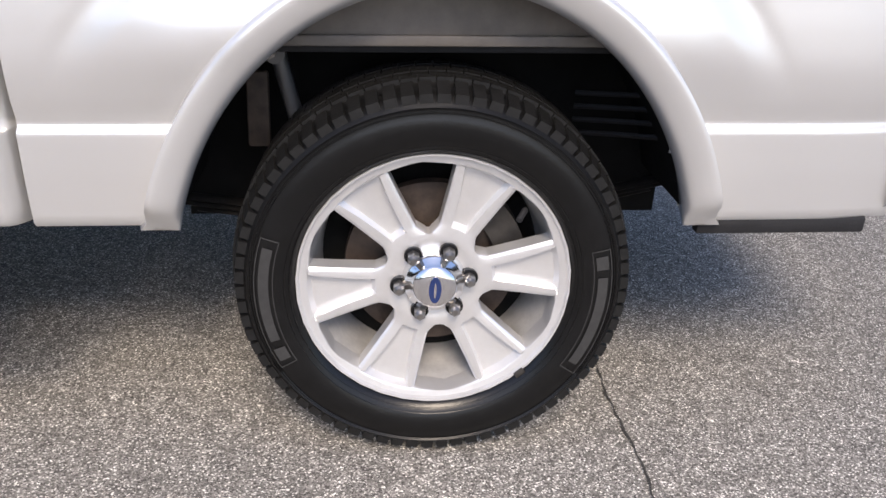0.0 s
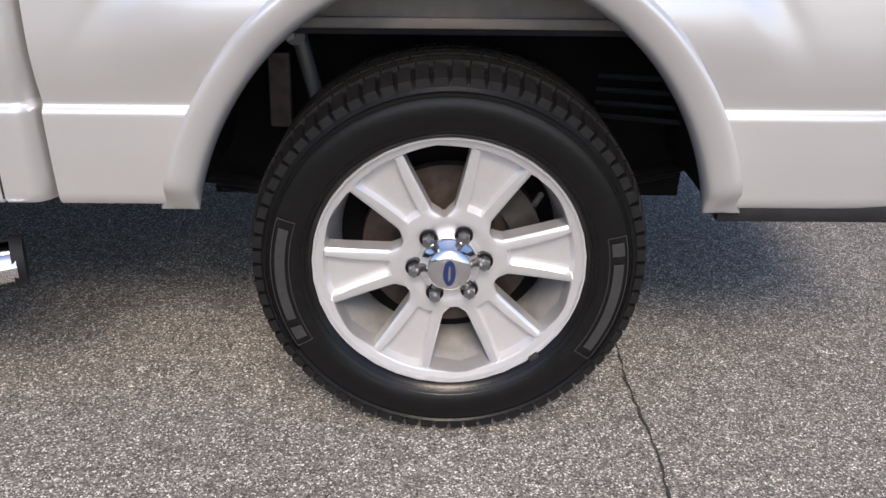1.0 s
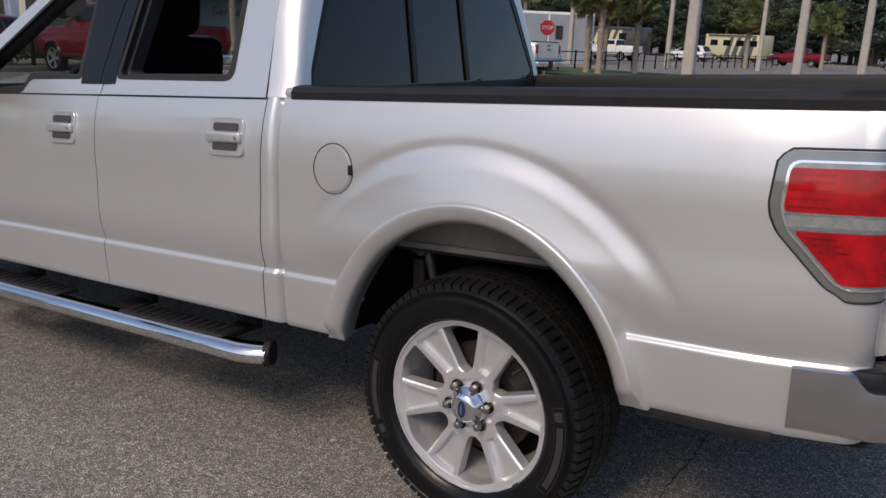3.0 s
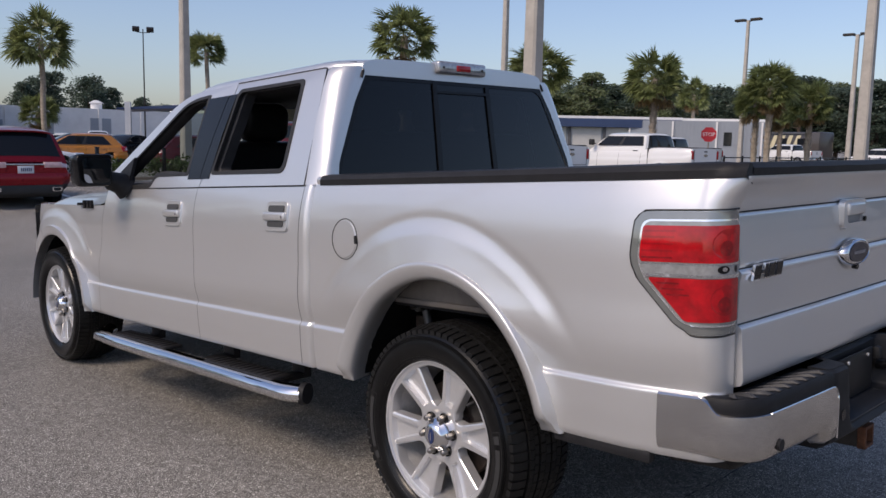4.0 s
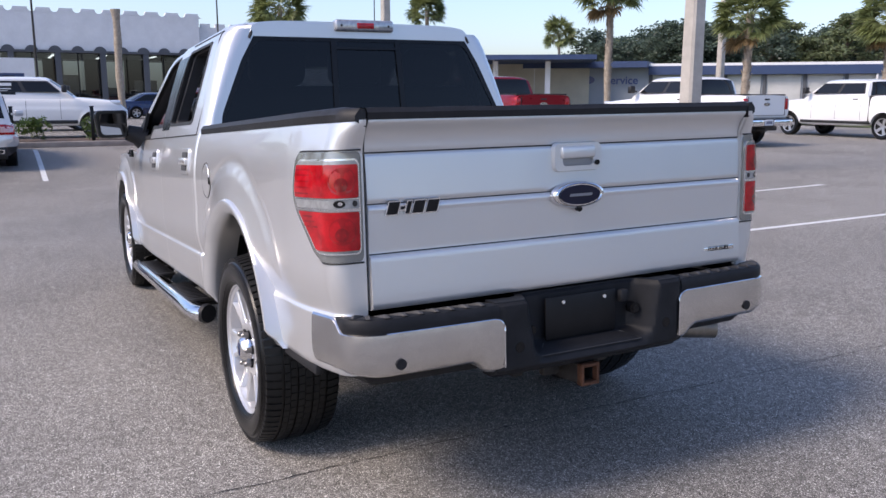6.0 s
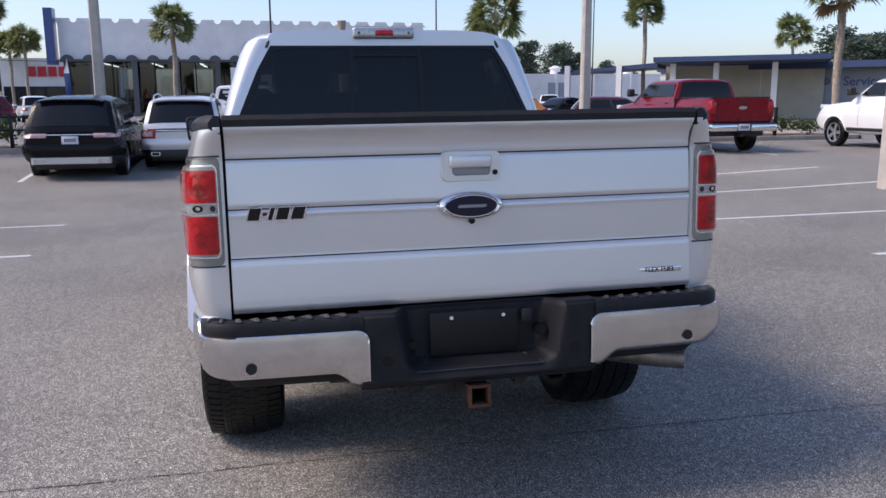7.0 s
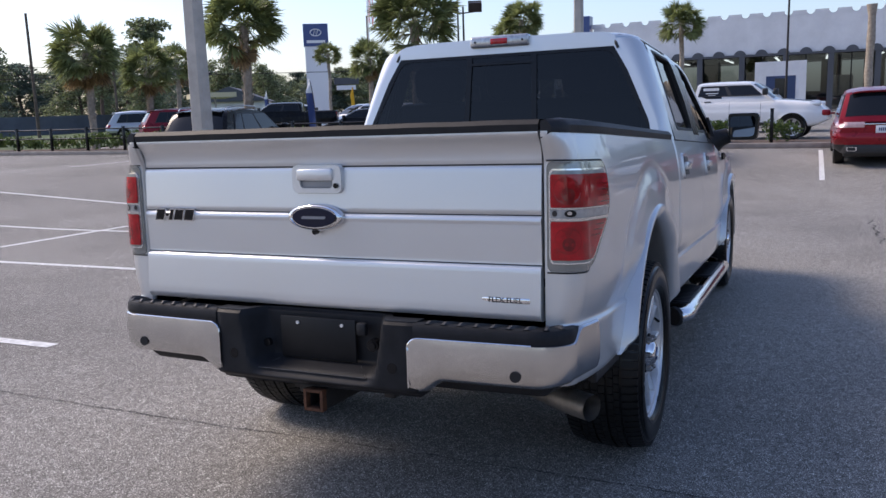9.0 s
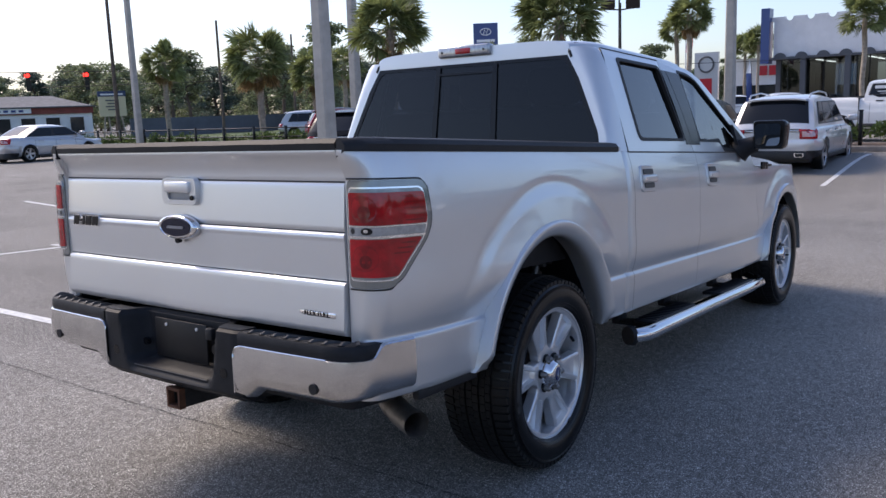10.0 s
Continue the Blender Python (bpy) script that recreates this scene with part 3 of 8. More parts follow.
    bpart("belt_line", bm, TRIM_BLACK, rd, side=sd)
    # door handles: bezel, grip, and dark patches painted as the hollows' shade
    for door, hx in ((rd, -0.965), (fd, -1.915)):
        yb = -side_y(hx, 1.132)
        bm = bmesh.new()
        c_ = Vector((hx, 1.132))
        o = [Vector(q) for q in rounded([(hx - 0.090, 1.068), (hx + 0.090, 1.068), (hx + 0.086, 1.196), (hx - 0.086, 1.196)], 0.026)]
        loops = [[bm.verts.new((c_.x + (q.x - c_.x) * f, -side_y(q.x, q.y) - off, c_.y + (q.y - c_.y) * f)) for q in o] for f, off in ((1.0, -0.002), (0.985, 0.006), (0.95, 0.009), (0.90, 0.009))]
        for A, B in zip(loops, loops[1:]):
            for k in range(len(A)):
                bm.faces.new((A[k], A[(k + 1) % len(A)], B[(k + 1) % len(A)], B[k]))
        bm.faces.new(loops[-1])
        bpart("door_handle", bm, SILVER, door, side=sd)
        for z0, z1 in ((1.152, 1.178), (1.088, 1.112)):
            bm = bmesh.new()
            prism(bm, [(q[0], -side_y(hx, q[1]) - 0.0115, q[1]) for q in rounded([(hx - 0.058, z0), (hx + 0.060, z0), (hx + 0.060, z1), (hx - 0.058, z1)], 0.010)], (0, 0.004, 0))
            bpart("handle_recess", bm, HANDLE_SHADE, door, "flat dark patch painted as the handle hollow's shade", side=sd)
        bm = bmesh.new()
        box(bm, hx - 0.084, hx + 0.084, yb - 0.024, yb - 0.004, 1.114, 1.150, 0.009, seg=3)
        bpart("handle_grip", bm, SILVER, door, side=sd)
        bm = bmesh.new()
        cyl(bm, (hx + 0.066, yb - 0.026, 1.131), (hx + 0.066, yb - 0.02, 1.131), 0.007)
        bpart("lock", bm, CHROME, door, side=sd)
    # upper door frames with real window openings
    bm = bmesh.new()
    o = rounded([(-1.690, 1.262), (-0.802, 1.262), (-0.842, 1.752), (-1.60, 1.757)], [0.004, 0.004, 0.06, 0.004])
    w = rounded(REAR_WIN, [0.03, 0.05, 0.04, 0.03])
    ring(bm, o, w, on_cab())
    flange(bm, 0.03)
    bpart("door_frame", bm, SILVER, rd, side=sd)
    bm = bmesh.new()
    o = rounded([(-1.696, 1.262), (-1.606, 1.757), (-2.06, 1.748), (-2.87, 1.30), (-2.84, 1.262), (-2.30, 1.255), (-2.0, 1.258)], [0.004, 0.004, 0.14, 0.02, 0.01, 0.004, 0.004])
    w = rounded(FRONT_WIN, [0.02, 0.02, 0.10, 0.02, 0.01, 0.02, 0.03])
    ring(bm, o, w, on_cab())
    flange(bm, 0.03)
    bpart("door_frame", bm, SILVER, fd, side=sd)
    # shut line round the rear door's frame
    bm = bmesh.new()
    edge = rounded([(-0.800, 1.262), (-0.841, 1.753), (-1.60, 1.758)], [0.001, 0.05, 0.001])
    tube(bm, [on_cab(0.0005)(q) for q in edge], 0.0032, 6)
    bpart("door_seal", bm, TRIM_BLACK, rd, side=sd)
    # black pillar covers and gaskets
    bm = bmesh.new()
    grid(bm, [[on_cab(0.003)((interp([(1.32, -1.612), (1.71, -1.538)], z), z)), on_cab(0.003)((interp([(1.32, -1.698 - 0.002), (1.71, -1.606)], z), z))] for z in [1.30 + 0.04 * i for i in range(11)]])
    flange(bm, 0.01)
    bpart("pillar_cover", bm, GLOSS_BLACK, rd, side=sd)
    bm = bmesh.new()
    grid(bm, [[on_cab(0.003)((interp([(1.32, -1.705), (1.71, -1.613)], z), z)), on_cab(0.003)((interp([(1.32, -1.828), (1.71, -1.808)], z), z))] for z in [1.30 + 0.04 * i for i in range(11)]])
    flange(bm, 0.01)
    bpart("pillar_cover", bm, GLOSS_BLACK, fd, side=sd)
    for door, poly, rr in ((rd, REAR_WIN, [0.03, 0.05, 0.04, 0.03]), (fd, FRONT_WIN, [0.02, 0.02, 0.10, 0.02, 0.01, 0.02, 0.03])):
        pp = rounded(poly, rr)
        bm = bmesh.new()
        cen = sum((Vector(p) for p in pp), Vector((0, 0))) / len(pp)
        inner = [Vector(p) + (cen - Vector(p)).normalized() * 0.026 for p in pp]
        ring(bm, pp, inner, on_cab(0.0025))
        flange(bm, 0.02)
        bpart("window_gasket", bm, TRIM_BLACK, door, side=sd)
        # deep black reveal and trim inside the frame
        bm = bmesh.new()
        mid_ = [Vector(p) + (cen - Vector(p)).normalized() * (0.034 if sd == 1 else 0.006) for p in pp]
        wide = [Vector(p) - (cen - Vector(p)).normalized() * 0.060 for p in pp]
        loops = [[bm.verts.new(on_cab(off)(p)) for p in lp] for lp, off in ((pp, -0.006), (mid_, -0.030), (mid_, -0.085), (wide, -0.095))]
        for A, B in zip(loops, loops[1:]):
            for k in range(len(A)):
                bm.faces.new((A[k], A[(k + 1) % len(A)], B[(k + 1) % len(A)], B[k]))
        bpart("inner_trim", bm, CABIN, door, side=sd)
        if sd == -1:
            bm = bmesh.new()
            vs = [bm.verts.new(on_cab(-0.012)(p)) for p in pp]
            bmesh.ops.contextual_create(bm, geom=vs)
            bmesh.ops.triangulate(bm, faces=bm.faces)
            g = bpart("window_glass", bm, TINT_REAR_DOOR if door is rd else TINT_DOOR, door, "tinted side glass", smooth=0, side=sd)
            g.visible_shadow = False
            facing(g, (0, 1, 0))
    # door mirror
    bm = bmesh.new()
    secs = []
    for x, sc in ((-2.62, 0.80), (-2.58, 0.96), (-2.52, 1.0), (-2.478, 0.98), (-2.470, 0.93)):
        prof = rounded([(-0.962, 1.275), (-1.142, 1.275), (-1.156, 1.453), (-0.955, 1.453)], [0.025, 0.035, 0.04, 0.025], 5)
        c = Vector((-1.050, 1.36))
        secs.append([bm.verts.new((x, *(c + (Vector(p) - c) * sc))) for p in prof])
    for A, B in zip(secs, secs[1:]):
        for k in range(len(A)):
            bm.faces.new((A[k], A[(k + 1) % len(A)], B[(k + 1) % len(A)], B[k]))
    bm.faces.new(secs[0][::-1])
    bm.faces.new(secs[-1])
    mir = bpart("door_mirror", bm, GLOSS_BLACK, label="large black door mirror", side=sd)
    bm = bmesh.new()
    pv = Vector((-2.452, -1.050, 1.36))
    turn = Matrix.Translation(pv) @ Matrix.Rotation(radians(1), 4, "Y") @ Matrix.Rotation(radians(12), 4, "Z")
    prism(bm, [turn @ Vector((0.0, p[0] + 1.050, p[1] - 1.36)) for p in rounded([(-0.974, 1.296), (-1.124, 1.296), (-1.134, 1.430), (-0.966, 1.430)], 0.03)], (-0.02, 0, 0))
    bpart("mirror_glass", bm, MIRROR, mir, "mirror glass with its dark reflection put into the colour", side=sd)
    bm = bmesh.new()
    grid_pts = [(-2.53, -0.86, 1.265), (-2.53, -0.90, 1.29), (-2.53, -0.96, 1.31)]
    tube(bm, grid_pts, [0.075, 0.06, 0.05], 12)
    prism(bm, [on_cab(0.004)(p) for p in ((-2.47, 1.262), (-2.76, 1.268), (-2.47, 1.43))], (0, -0.02, 0))
    bpart("mirror_arm", bm, BLACK_PLASTIC, mir, side=sd)
    # running board: oval chrome tube with tread pads and brackets
    bm = bmesh.new()
    pts = [(-3.02, -0.80, 0.394), (-2.98, -0.86, 0.386), (-2.90, -0.895, 0.382), (-2.6, -0.90, 0.382), (-1.2, -0.90, 0.382), (-0.93, -0.90, 0.382), (-0.87, -0.885, 0.382), (-0.835, -0.865, 0.382)]
    tube(bm, pts, 0.052, 20, 0.74)
    rb = bpart("running_board", bm, CHROME, label="chrome tubular running board with black tread pads", side=sd)
    bm = bmesh.new()
    cyl(bm, (-0.838, -0.866, 0.382), (-0.818, -0.857, 0.382), 0.051, 0.045, 20)
    bpart("end_cap", bm, BLACK_PLASTIC, rb, side=sd)
    for px0, px1 in ((-1.62, -1.02), (-2.72, -2.05)):
        bm = bmesh.new()
        box(bm, px0, px1, -0.915, -0.800, 0.406, 0.426, 0.010, seg=3)
        for k in range(12):
            xx = px0 + 0.05 + k * (px1 - px0 - 0.1) / 11
            box(bm, xx - 0.012, xx + 0.008, -0.905, -0.810, 0.424, 0.431, 0.002, seg=1)
        bpart("tread_pad", bm, BLACK_PLASTIC, rb, side=sd)
    for bx in (-2.6, -1.75, -1.12):
        bm = bmesh.new()
        box(bm, bx - 0.05, bx + 0.05, -0.87, -0.66, 0.377, 0.397, 0.004)
        box(bm, bx - 0.05, bx + 0.05, -0.70, -0.66, 0.39, 0.50, 0.004)
        bpart("bracket", bm, BLACK_PLASTIC, rb, side=sd)
    # cab rear quarter, from the door round to the rear window
    bm = bmesh.new()
    rows = []
    for i in range(26):
        z = 1.262 + (1.752 - 1.262) * i / 25
        a = Vector((interp([(1.26, -0.797), (1.752, -0.838)], z), -cab_y(z), z))
        yb = interp([(1.26, 0.800), (1.35, 0.785), (1.60, 0.675), (1.752, 0.585)], z)
        b = Vector((interp([(1.26, -0.690), (1.752, -0.752)], z), -yb, z))
        c = Vector((b.x + 0.006, a.y * 0.985, z))
        rows.append([(a * (1 - t) ** 2 + c * 2 * t * (1 - t) + b * t * t) for t in [j / 12 for j in range(13)]])
    grid(bm, rows)
    flange(bm, 0.03)
    bpart("rear_pillar", bm, SILVER, label="silver rear cab pillar", side=sd)
    # black bed rail cap
    bm = bmesh.new()
    rows = []
    for i in range(60):
        s = -0.69 + (1.050 + 0.69) * (i / 59) ** 0.8
        y = side_y(min(s, 0.955), 1.262) - (CORNER_R * (1 - math.sqrt(1 - ((s - CORNER_S) / 0.102) ** 2)) if s > CORNER_S else 0.0)
        dr = 0.006 * sstep(0.98, 1.05, s)
        wi = max(0.014, min(0.108, y - 0.757))
        rows.append([(s, -y - 0.004, 1.258), (s, -y - 0.005, 1.280 - dr), (s, -y + 0.008, 1.296 - dr), (s, -y + 0.42 * wi, 1.301 - dr), (s, -y + 0.93 * wi, 1.298 - dr), (s, -y + wi, 1.285), (s, -y + wi, 1.24)])
    V = grid(bm, rows)
    bm.faces.new(V[-1])
    bpart("bed_rail_cap", bm, BLACK_PLASTIC, label="black plastic bed rail cap", side=sd)
    bm = bmesh.new()
    box(bm, -0.728, -0.668, -0.858, -0.80, 1.255, 1.296, 0.018, seg=4)
    bpart("rail_end", bm, SILVER, side=sd)
    bm = bmesh.new()
    box(bm, 0.50, 0.835, -0.868, -0.84, 0.474, 0.508, 0.006)
    bpart("valance", bm, BLACK_PLASTIC, label="black strip under the bed side", side=sd)
    # wheel wells
    bm = bmesh.new()
    rows = []
    for i in range(25):
        th = radians(15 + 150 * i / 24)
        r = ell(0.49, 0.56, max(0.0, min(math.pi, th)))
        rows.append([(r * math.cos(th), -0.865, 0.385 + r * math.sin(th)), (r * math.cos(th), -0.80, 0.385 + r * 1.03 * math.sin(th)), (r * math.cos(th), -0.56, 0.385 + r * 1.03 * math.sin(th))])
    grid(bm, rows)
    bpart("wheel_well", bm, DARK_VOID, side=sd)
    bm = bmesh.new()
    rows = []
    for i in range(25):
        th = radians(6 + 168 * i / 24)
        r = ell(0.49, 0.52, max(0.0, min(math.pi, th)))
        rows.append([(FRONT_X + r * math.cos(th), -0.865, FRONT_ZB - 0.02 + r * math.sin(th)), (FRONT_X + r * math.cos(th), -0.50, FRONT_ZB - 0.02 + r * math.sin(th))])
    grid(bm, rows)
    box(bm, FRONT_X - 0.5, FRONT_X + 0.55, -0.5, -0.46, 0.45, 1.1)
    bpart("wheel_well", bm, DARK_VOID, side=sd)
    bm = bmesh.new()
    box(bm, -0.52, 0.52, -0.557, -0.545, 0.40, 1.0)
    bpart("inner_wall", bm, DARK_VOID, side=sd)
    # bed's inner lip above the driver's rear wheel, bounced light put into its colour
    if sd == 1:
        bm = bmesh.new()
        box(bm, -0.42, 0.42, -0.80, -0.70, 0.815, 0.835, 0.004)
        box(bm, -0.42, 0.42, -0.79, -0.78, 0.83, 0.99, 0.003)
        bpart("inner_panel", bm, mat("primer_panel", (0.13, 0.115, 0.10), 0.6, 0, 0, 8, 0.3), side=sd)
    # frame rail, leaf spring, shock absorber
    bm = bmesh.new()
    box(bm, -4.3, 1.0, -0.48, -0.40, 0.50, 0.66, 0.008)
    bpart("frame_rail", bm, STEEL_DARK, side=sd)
    bm = bmesh.new()
    for k in range(3):
        tube(bm, [(-0.62 + 0.06 * k, -0.56, 0.46 - 0.02 * k), (0, -0.56, 0.375 - 0.014 * k), (0.62 - 0.06 * k, -0.56, 0.50 - 0.02 * k)], 0.028, 8, 0.22)
    bpart("leaf_spring", bm, STEEL_DARK, side=sd)
    bm = bmesh.new()
    cyl(bm, (-0.20, -0.62, 0.36), (-0.27, -0.64, 0.62), 0.028)
    cyl(bm, (-0.27, -0.64, 0.62), (-0.31, -0.65, 0.78), 0.016)
    cyl(bm, (-0.31, -0.69, 0.78), (-0.31, -0.62, 0.78), 0.020)
    bpart("shock_absorber", bm, mat("shock_grey", (0.13, 0.13, 0.13), 0.4, 0.5) if sd == 1 else bpy.data.materials["shock_grey"], side=sd)

    bm = bmesh.new()
    box(bm, -0.375, -0.330, -0.640, -0.620, 0.58, 0.735, 0.006)
    bpart("spring_hanger", bm, RUST_DULL, side=sd)
    bm = bmesh.new()
    cyl(bm, (-0.318, -0.712, 0.785), (-0.318, -0.690, 0.785), 0.0125, 0.0125, 6)
    bpart("bolt_head", bm, LUG, side=sd)
    bm = bmesh.new()
    for k in range(4):
        tube(bm, [(0.30, -0.60, 0.60 + 0.028 * k), (0.40, -0.66, 0.61 + 0.028 * k), (0.485, -0.76, 0.63 + 0.028 * k)], 0.006, 6)
    bpart("liner_rib", bm, BLACK_PLASTIC, side=sd)

# ---- tail lamps
def lamp_left(z):
    return interp([(0.865, 0.945), (0.880, 0.918), (0.995, 0.812), (1.03, 0.795), (1.06, 0.790), (1.15, 0.797), (1.162, 0.805)], z)


for sd in (1, -1):
    def patch(z0, z1, ml, mr, off, nz=22, ns=22, edge=0.012, rad=0.022):
        bm = bmesh.new()
        deep = {}
        rows = []
        for i in range(nz + 1):
            z = z0 + (z1 - z0) * (0.5 - 0.5 * math.cos(math.pi * i / nz))
            k = max(0.0, rad - min(z - z0, z1 - z))
            cut = rad - math.sqrt(max(0.0, rad * rad - k * k))
            a, b = lamp_left(z) + ml + cut, s_end(z, 0.766) - mr - cut * 0.6
            row = [a + (b - a) * j / ns for j in range(ns + 1)]
            rows.append([(s_, z) for s_ in row])
        V = grid(bm, [[shell(s_, z, off) for s_, z in r] for r in rows])
        for vr, r in zip(V, rows):
            for v, (s_, z) in zip(vr, r):
                deep[tuple(round(c, 6) for c in v.co)] = shell_normal(s_, z)
        es = [e for e in bm.edges if len(e.link_faces) == 1]
        for v in bmesh.ops.extrude_edge_only(bm, edges=es)["geom"]:
            if isinstance(v, bmesh.types.BMVert):
                v.co -= deep[tuple(round(c, 6) for c in v.co)] * edge
        return bm
    tl = bpart("tail_lamp", patch(0.853, 1.174, -0.010, 0.0, 0.005), mat("lamp_housing", (0.24, 0.25, 0.24), 0.16, 0.5, 1.0, 10, 0.1) if sd == 1 else bpy.data.materials["lamp_housing"], label="red tail lamp with chrome bezel and clear middle strip", side=sd)
    bpart("chrome_bezel", patch(0.876, 1.154, 0.013, 0.008, 0.0100), mat("satin_bezel", (0.88, 0.88, 0.89), 0.10, 0.9, 0.3) if sd == 1 else bpy.data.materials["satin_bezel"], tl, "bright chrome bezel", side=sd)
    bpart("lamp_backing", patch(0.880, 1.149, 0.019, 0.012, 0.0108), mat("lamp_backing", (0.30, 0.315, 0.305), 0.25, 0.35, 0.3, 30, 0.2) if sd == 1 else bpy.data.materials["lamp_backing"], tl, side=sd)
    bpart("upper_lens", patch(1.042, 1.138, 0.021, 0.014, 0.0146, rad=0.008), LAMP_RED, tl, "red upper lens", side=sd)
    bpart("chrome_strip", patch(1.003, 1.011, 0.016, 0.010, 0.0146, 4, rad=0.002), CHROME, tl, side=sd)
    bpart("chrome_strip", patch(1.037, 1.041, 0.018, 0.010, 0.0140, 4, rad=0.001), CHROME, tl, side=sd)
    bpart("clear_lens", patch(1.012, 1.036, 0.022, 0.012, 0.0125, 4, rad=0.004), mat("clear_strip", (0.36, 0.37, 0.37), 0.10, 0.4, 0.8, 40, 0.3) if sd == 1 else bpy.data.materials["clear_strip"], tl, "clear reversing strip", side=sd)
    bpart("lower_lens", patch(0.888, 1.001, 0.028, 0.014, 0.0146, rad=0.008), LAMP_RED, tl, "red lower lens", side=sd)

    def inlay(s0, s1, z0, z1, off, material, name_):
        """A small inner piece of the lamp, lying on the lens."""
        bm_ = bmesh.new()
        grid(bm_, [[shell(s0 + (s1 - s0) * j / 8, z0 + (z1 - z0) * i / 4, off) for j in range(9)] for i in range(5)])
        bpart(name_, bm_, material, tl, side=sd)
    inner = mat("lamp_inner_red", (0.21, 0.004, 0.007), 0.14, 0, 0.6, 22, 0.5, spec=0.3) if sd == 1 else bpy.data.materials["lamp_inner_red"]
    for z in (1.054, 1.072, 1.090, 1.108, 1.124, 0.957, 0.972, 0.987):
        a = lamp_left(z) + (0.026 if z > 1 else 0.042)
        inlay(a, a + (0.085 if z > 1 else 0.060), z - 0.0024, z + 0.0024, 0.0150, LAMP_DEEP if z > 1.06 else inner, "lens_rib")

    def spot(sc, zc, rs, rz, off, material, name_):
        """A rounded inner piece: a bulb or its bowl."""
        bm_ = bmesh.new()
        c_ = bm_.verts.new(shell(sc, zc, off))
        loop_ = [bm_.verts.new(shell(sc + rs * math.cos(t), zc + rz * math.sin(t), off)) for t in [j * math.tau / 24 for j in range(24)]]
        for j in range(24):
            bm_.faces.new((c_, loop_[j], loop_[(j + 1) % 24]))
        bpart(name_, bm_, material, tl, side=sd)
    e_ = s_end(1.05, 0.766)
    for zc, rz in ((1.090, 0.040), (0.945, 0.040)):
        spot(e_ - 0.060, zc, 0.034, rz, 0.0149, LAMP_DEEP, "bulb_bowl")
        spot(e_ - 0.062, zc - 0.010, 0.016, rz * 0.5, 0.0151, inner, "bulb_shade")
    spot(e_ - 0.066, 1.0245, 0.015, 0.0105, 0.0132, GLOSS_BLACK, "reversing_bulb")
    spot(e_ - 0.064, 1.0255, 0.006, 0.0055, 0.0138, CHROME, "reversing_bulb")
    spot(e_ - 0.026, 1.0250, 0.008, 0.009, 0.0132, STEEL_DARK, "reversing_bulb")
    # dark shut line round the lamp
    bm = bmesh.new()
    zs_ = [0.850 + (1.177 - 0.850) * i / 24 for i in range(25)]
    line_ = [shell(lamp_left(z) - 0.013 + 0.02 * max(0.0, 1 - (1.177 - z) / 0.02) ** 2 + 0.02 * max(0.0, 1 - (z - 0.850) / 0.02) ** 2, z, 0.0022) for z in zs_]
    top_ = [shell(lamp_left(1.177) + 0.010 + (s_end(1.177, 0.766) - lamp_left(1.177) - 0.010) * j / 14, 1.178, 0.0022) for j in range(1, 15)]
    bot_ = [shell(s_end(0.85, 0.766) + (lamp_left(0.850) + 0.010 - s_end(0.85, 0.766)) * j / 14, 0.849, 0.0022) for j in range(14)]
    tube(bm, bot_ + line_ + top_, 0.0026, 6)
    bpart("gap", bm, TRIM_BLACK, tl, side=sd)

# ---- tailgate
GATE = [(0.698, 1.010), (0.704, 1.032), (0.714, 1.038), (0.74, 1.0375), (0.848, 1.031), (0.857, 1.0295), (0.862, 1.0265), (0.8655, 1.019), (0.871, 1.0175), (0.99, 1.0215), (0.999, 1.0245), (1.006, 1.0245), (1.011, 1.021),
        (1.0155, 1.016), (1.021, 1.0165), (1.026, 1.0195), (1.034, 1.0195), (1.150, 1.0125), (1.159, 1.0115), (1.164, 1.007), (1.170, 1.007), (1.1745, 1.0095), (1.185, 1.0095), (1.197, 1.0105), (1.209, 1.0135), (1.221, 1.0190), (1.233, 1.0270), (1.244, 1.0365), (1.252, 1.0440), (1.258, 1.0465), (1.266, 1.044)]


def gate_x(z, y=0.0):
    return interp(GATE, z) + 0.010 * (1 - (y / 0.75) ** 2)


gz = sorted({z for z, _ in GATE} | {0.70 + 0.012 * i for i in range(39)})
bm = bmesh.new()
grid(bm, [[(gate_x(z, -0.749 + 1.498 * i / 60), -0.749 + 1.498 * i / 60, z) for i in range(61)] for z in gz])
es = [e for e in bm.edges if len(e.link_faces) == 1]
for v in bmesh.ops.extrude_edge_only(bm, edges=es)["geom"]:
    if isinstance(v, bmesh.types.BMVert):
        v.co.x -= 0.07
gate = bpart("tailgate", bm, SILVER, label="silver tailgate with moulded lines, closed")
# dark strips laid along the moulded grooves as their shade
for z, h in ((1.1675, 0.0045), (1.0175, 0.003), (0.869, 0.004)):
    bm = bmesh.new()
    grid(bm, [[(gate_x(z + dz, y) + 0.0012, y, z + dz) for y in [-0.751 + 1.502 * i / 40 for i in range(41)]] for dz in (-h / 2, h / 2)])
    bpart("groove", bm, TRIM_BLACK, gate)
bm = bmesh.new()
rows = []
for i in range(41):
    y = -0.752 + 1.504 * i / 40
    x = gate_x(1.266, y)
    wob = 0.0005 * math.sin(i * 0.9)
    rows.append([(x + 0.004, y, 1.262), (x + 0.007, y, 1.282 + wob), (x - 0.004, y, 1.296 + wob), (x - 0.05, y, 1.298 + wob), (x - 0.075, y, 1.285), (x - 0.075, y, 1.22)])
grid(bm, rows)
bpart("tailgate_cap", bm, BLACK_PLASTIC, gate, "black plastic tailgate cap")
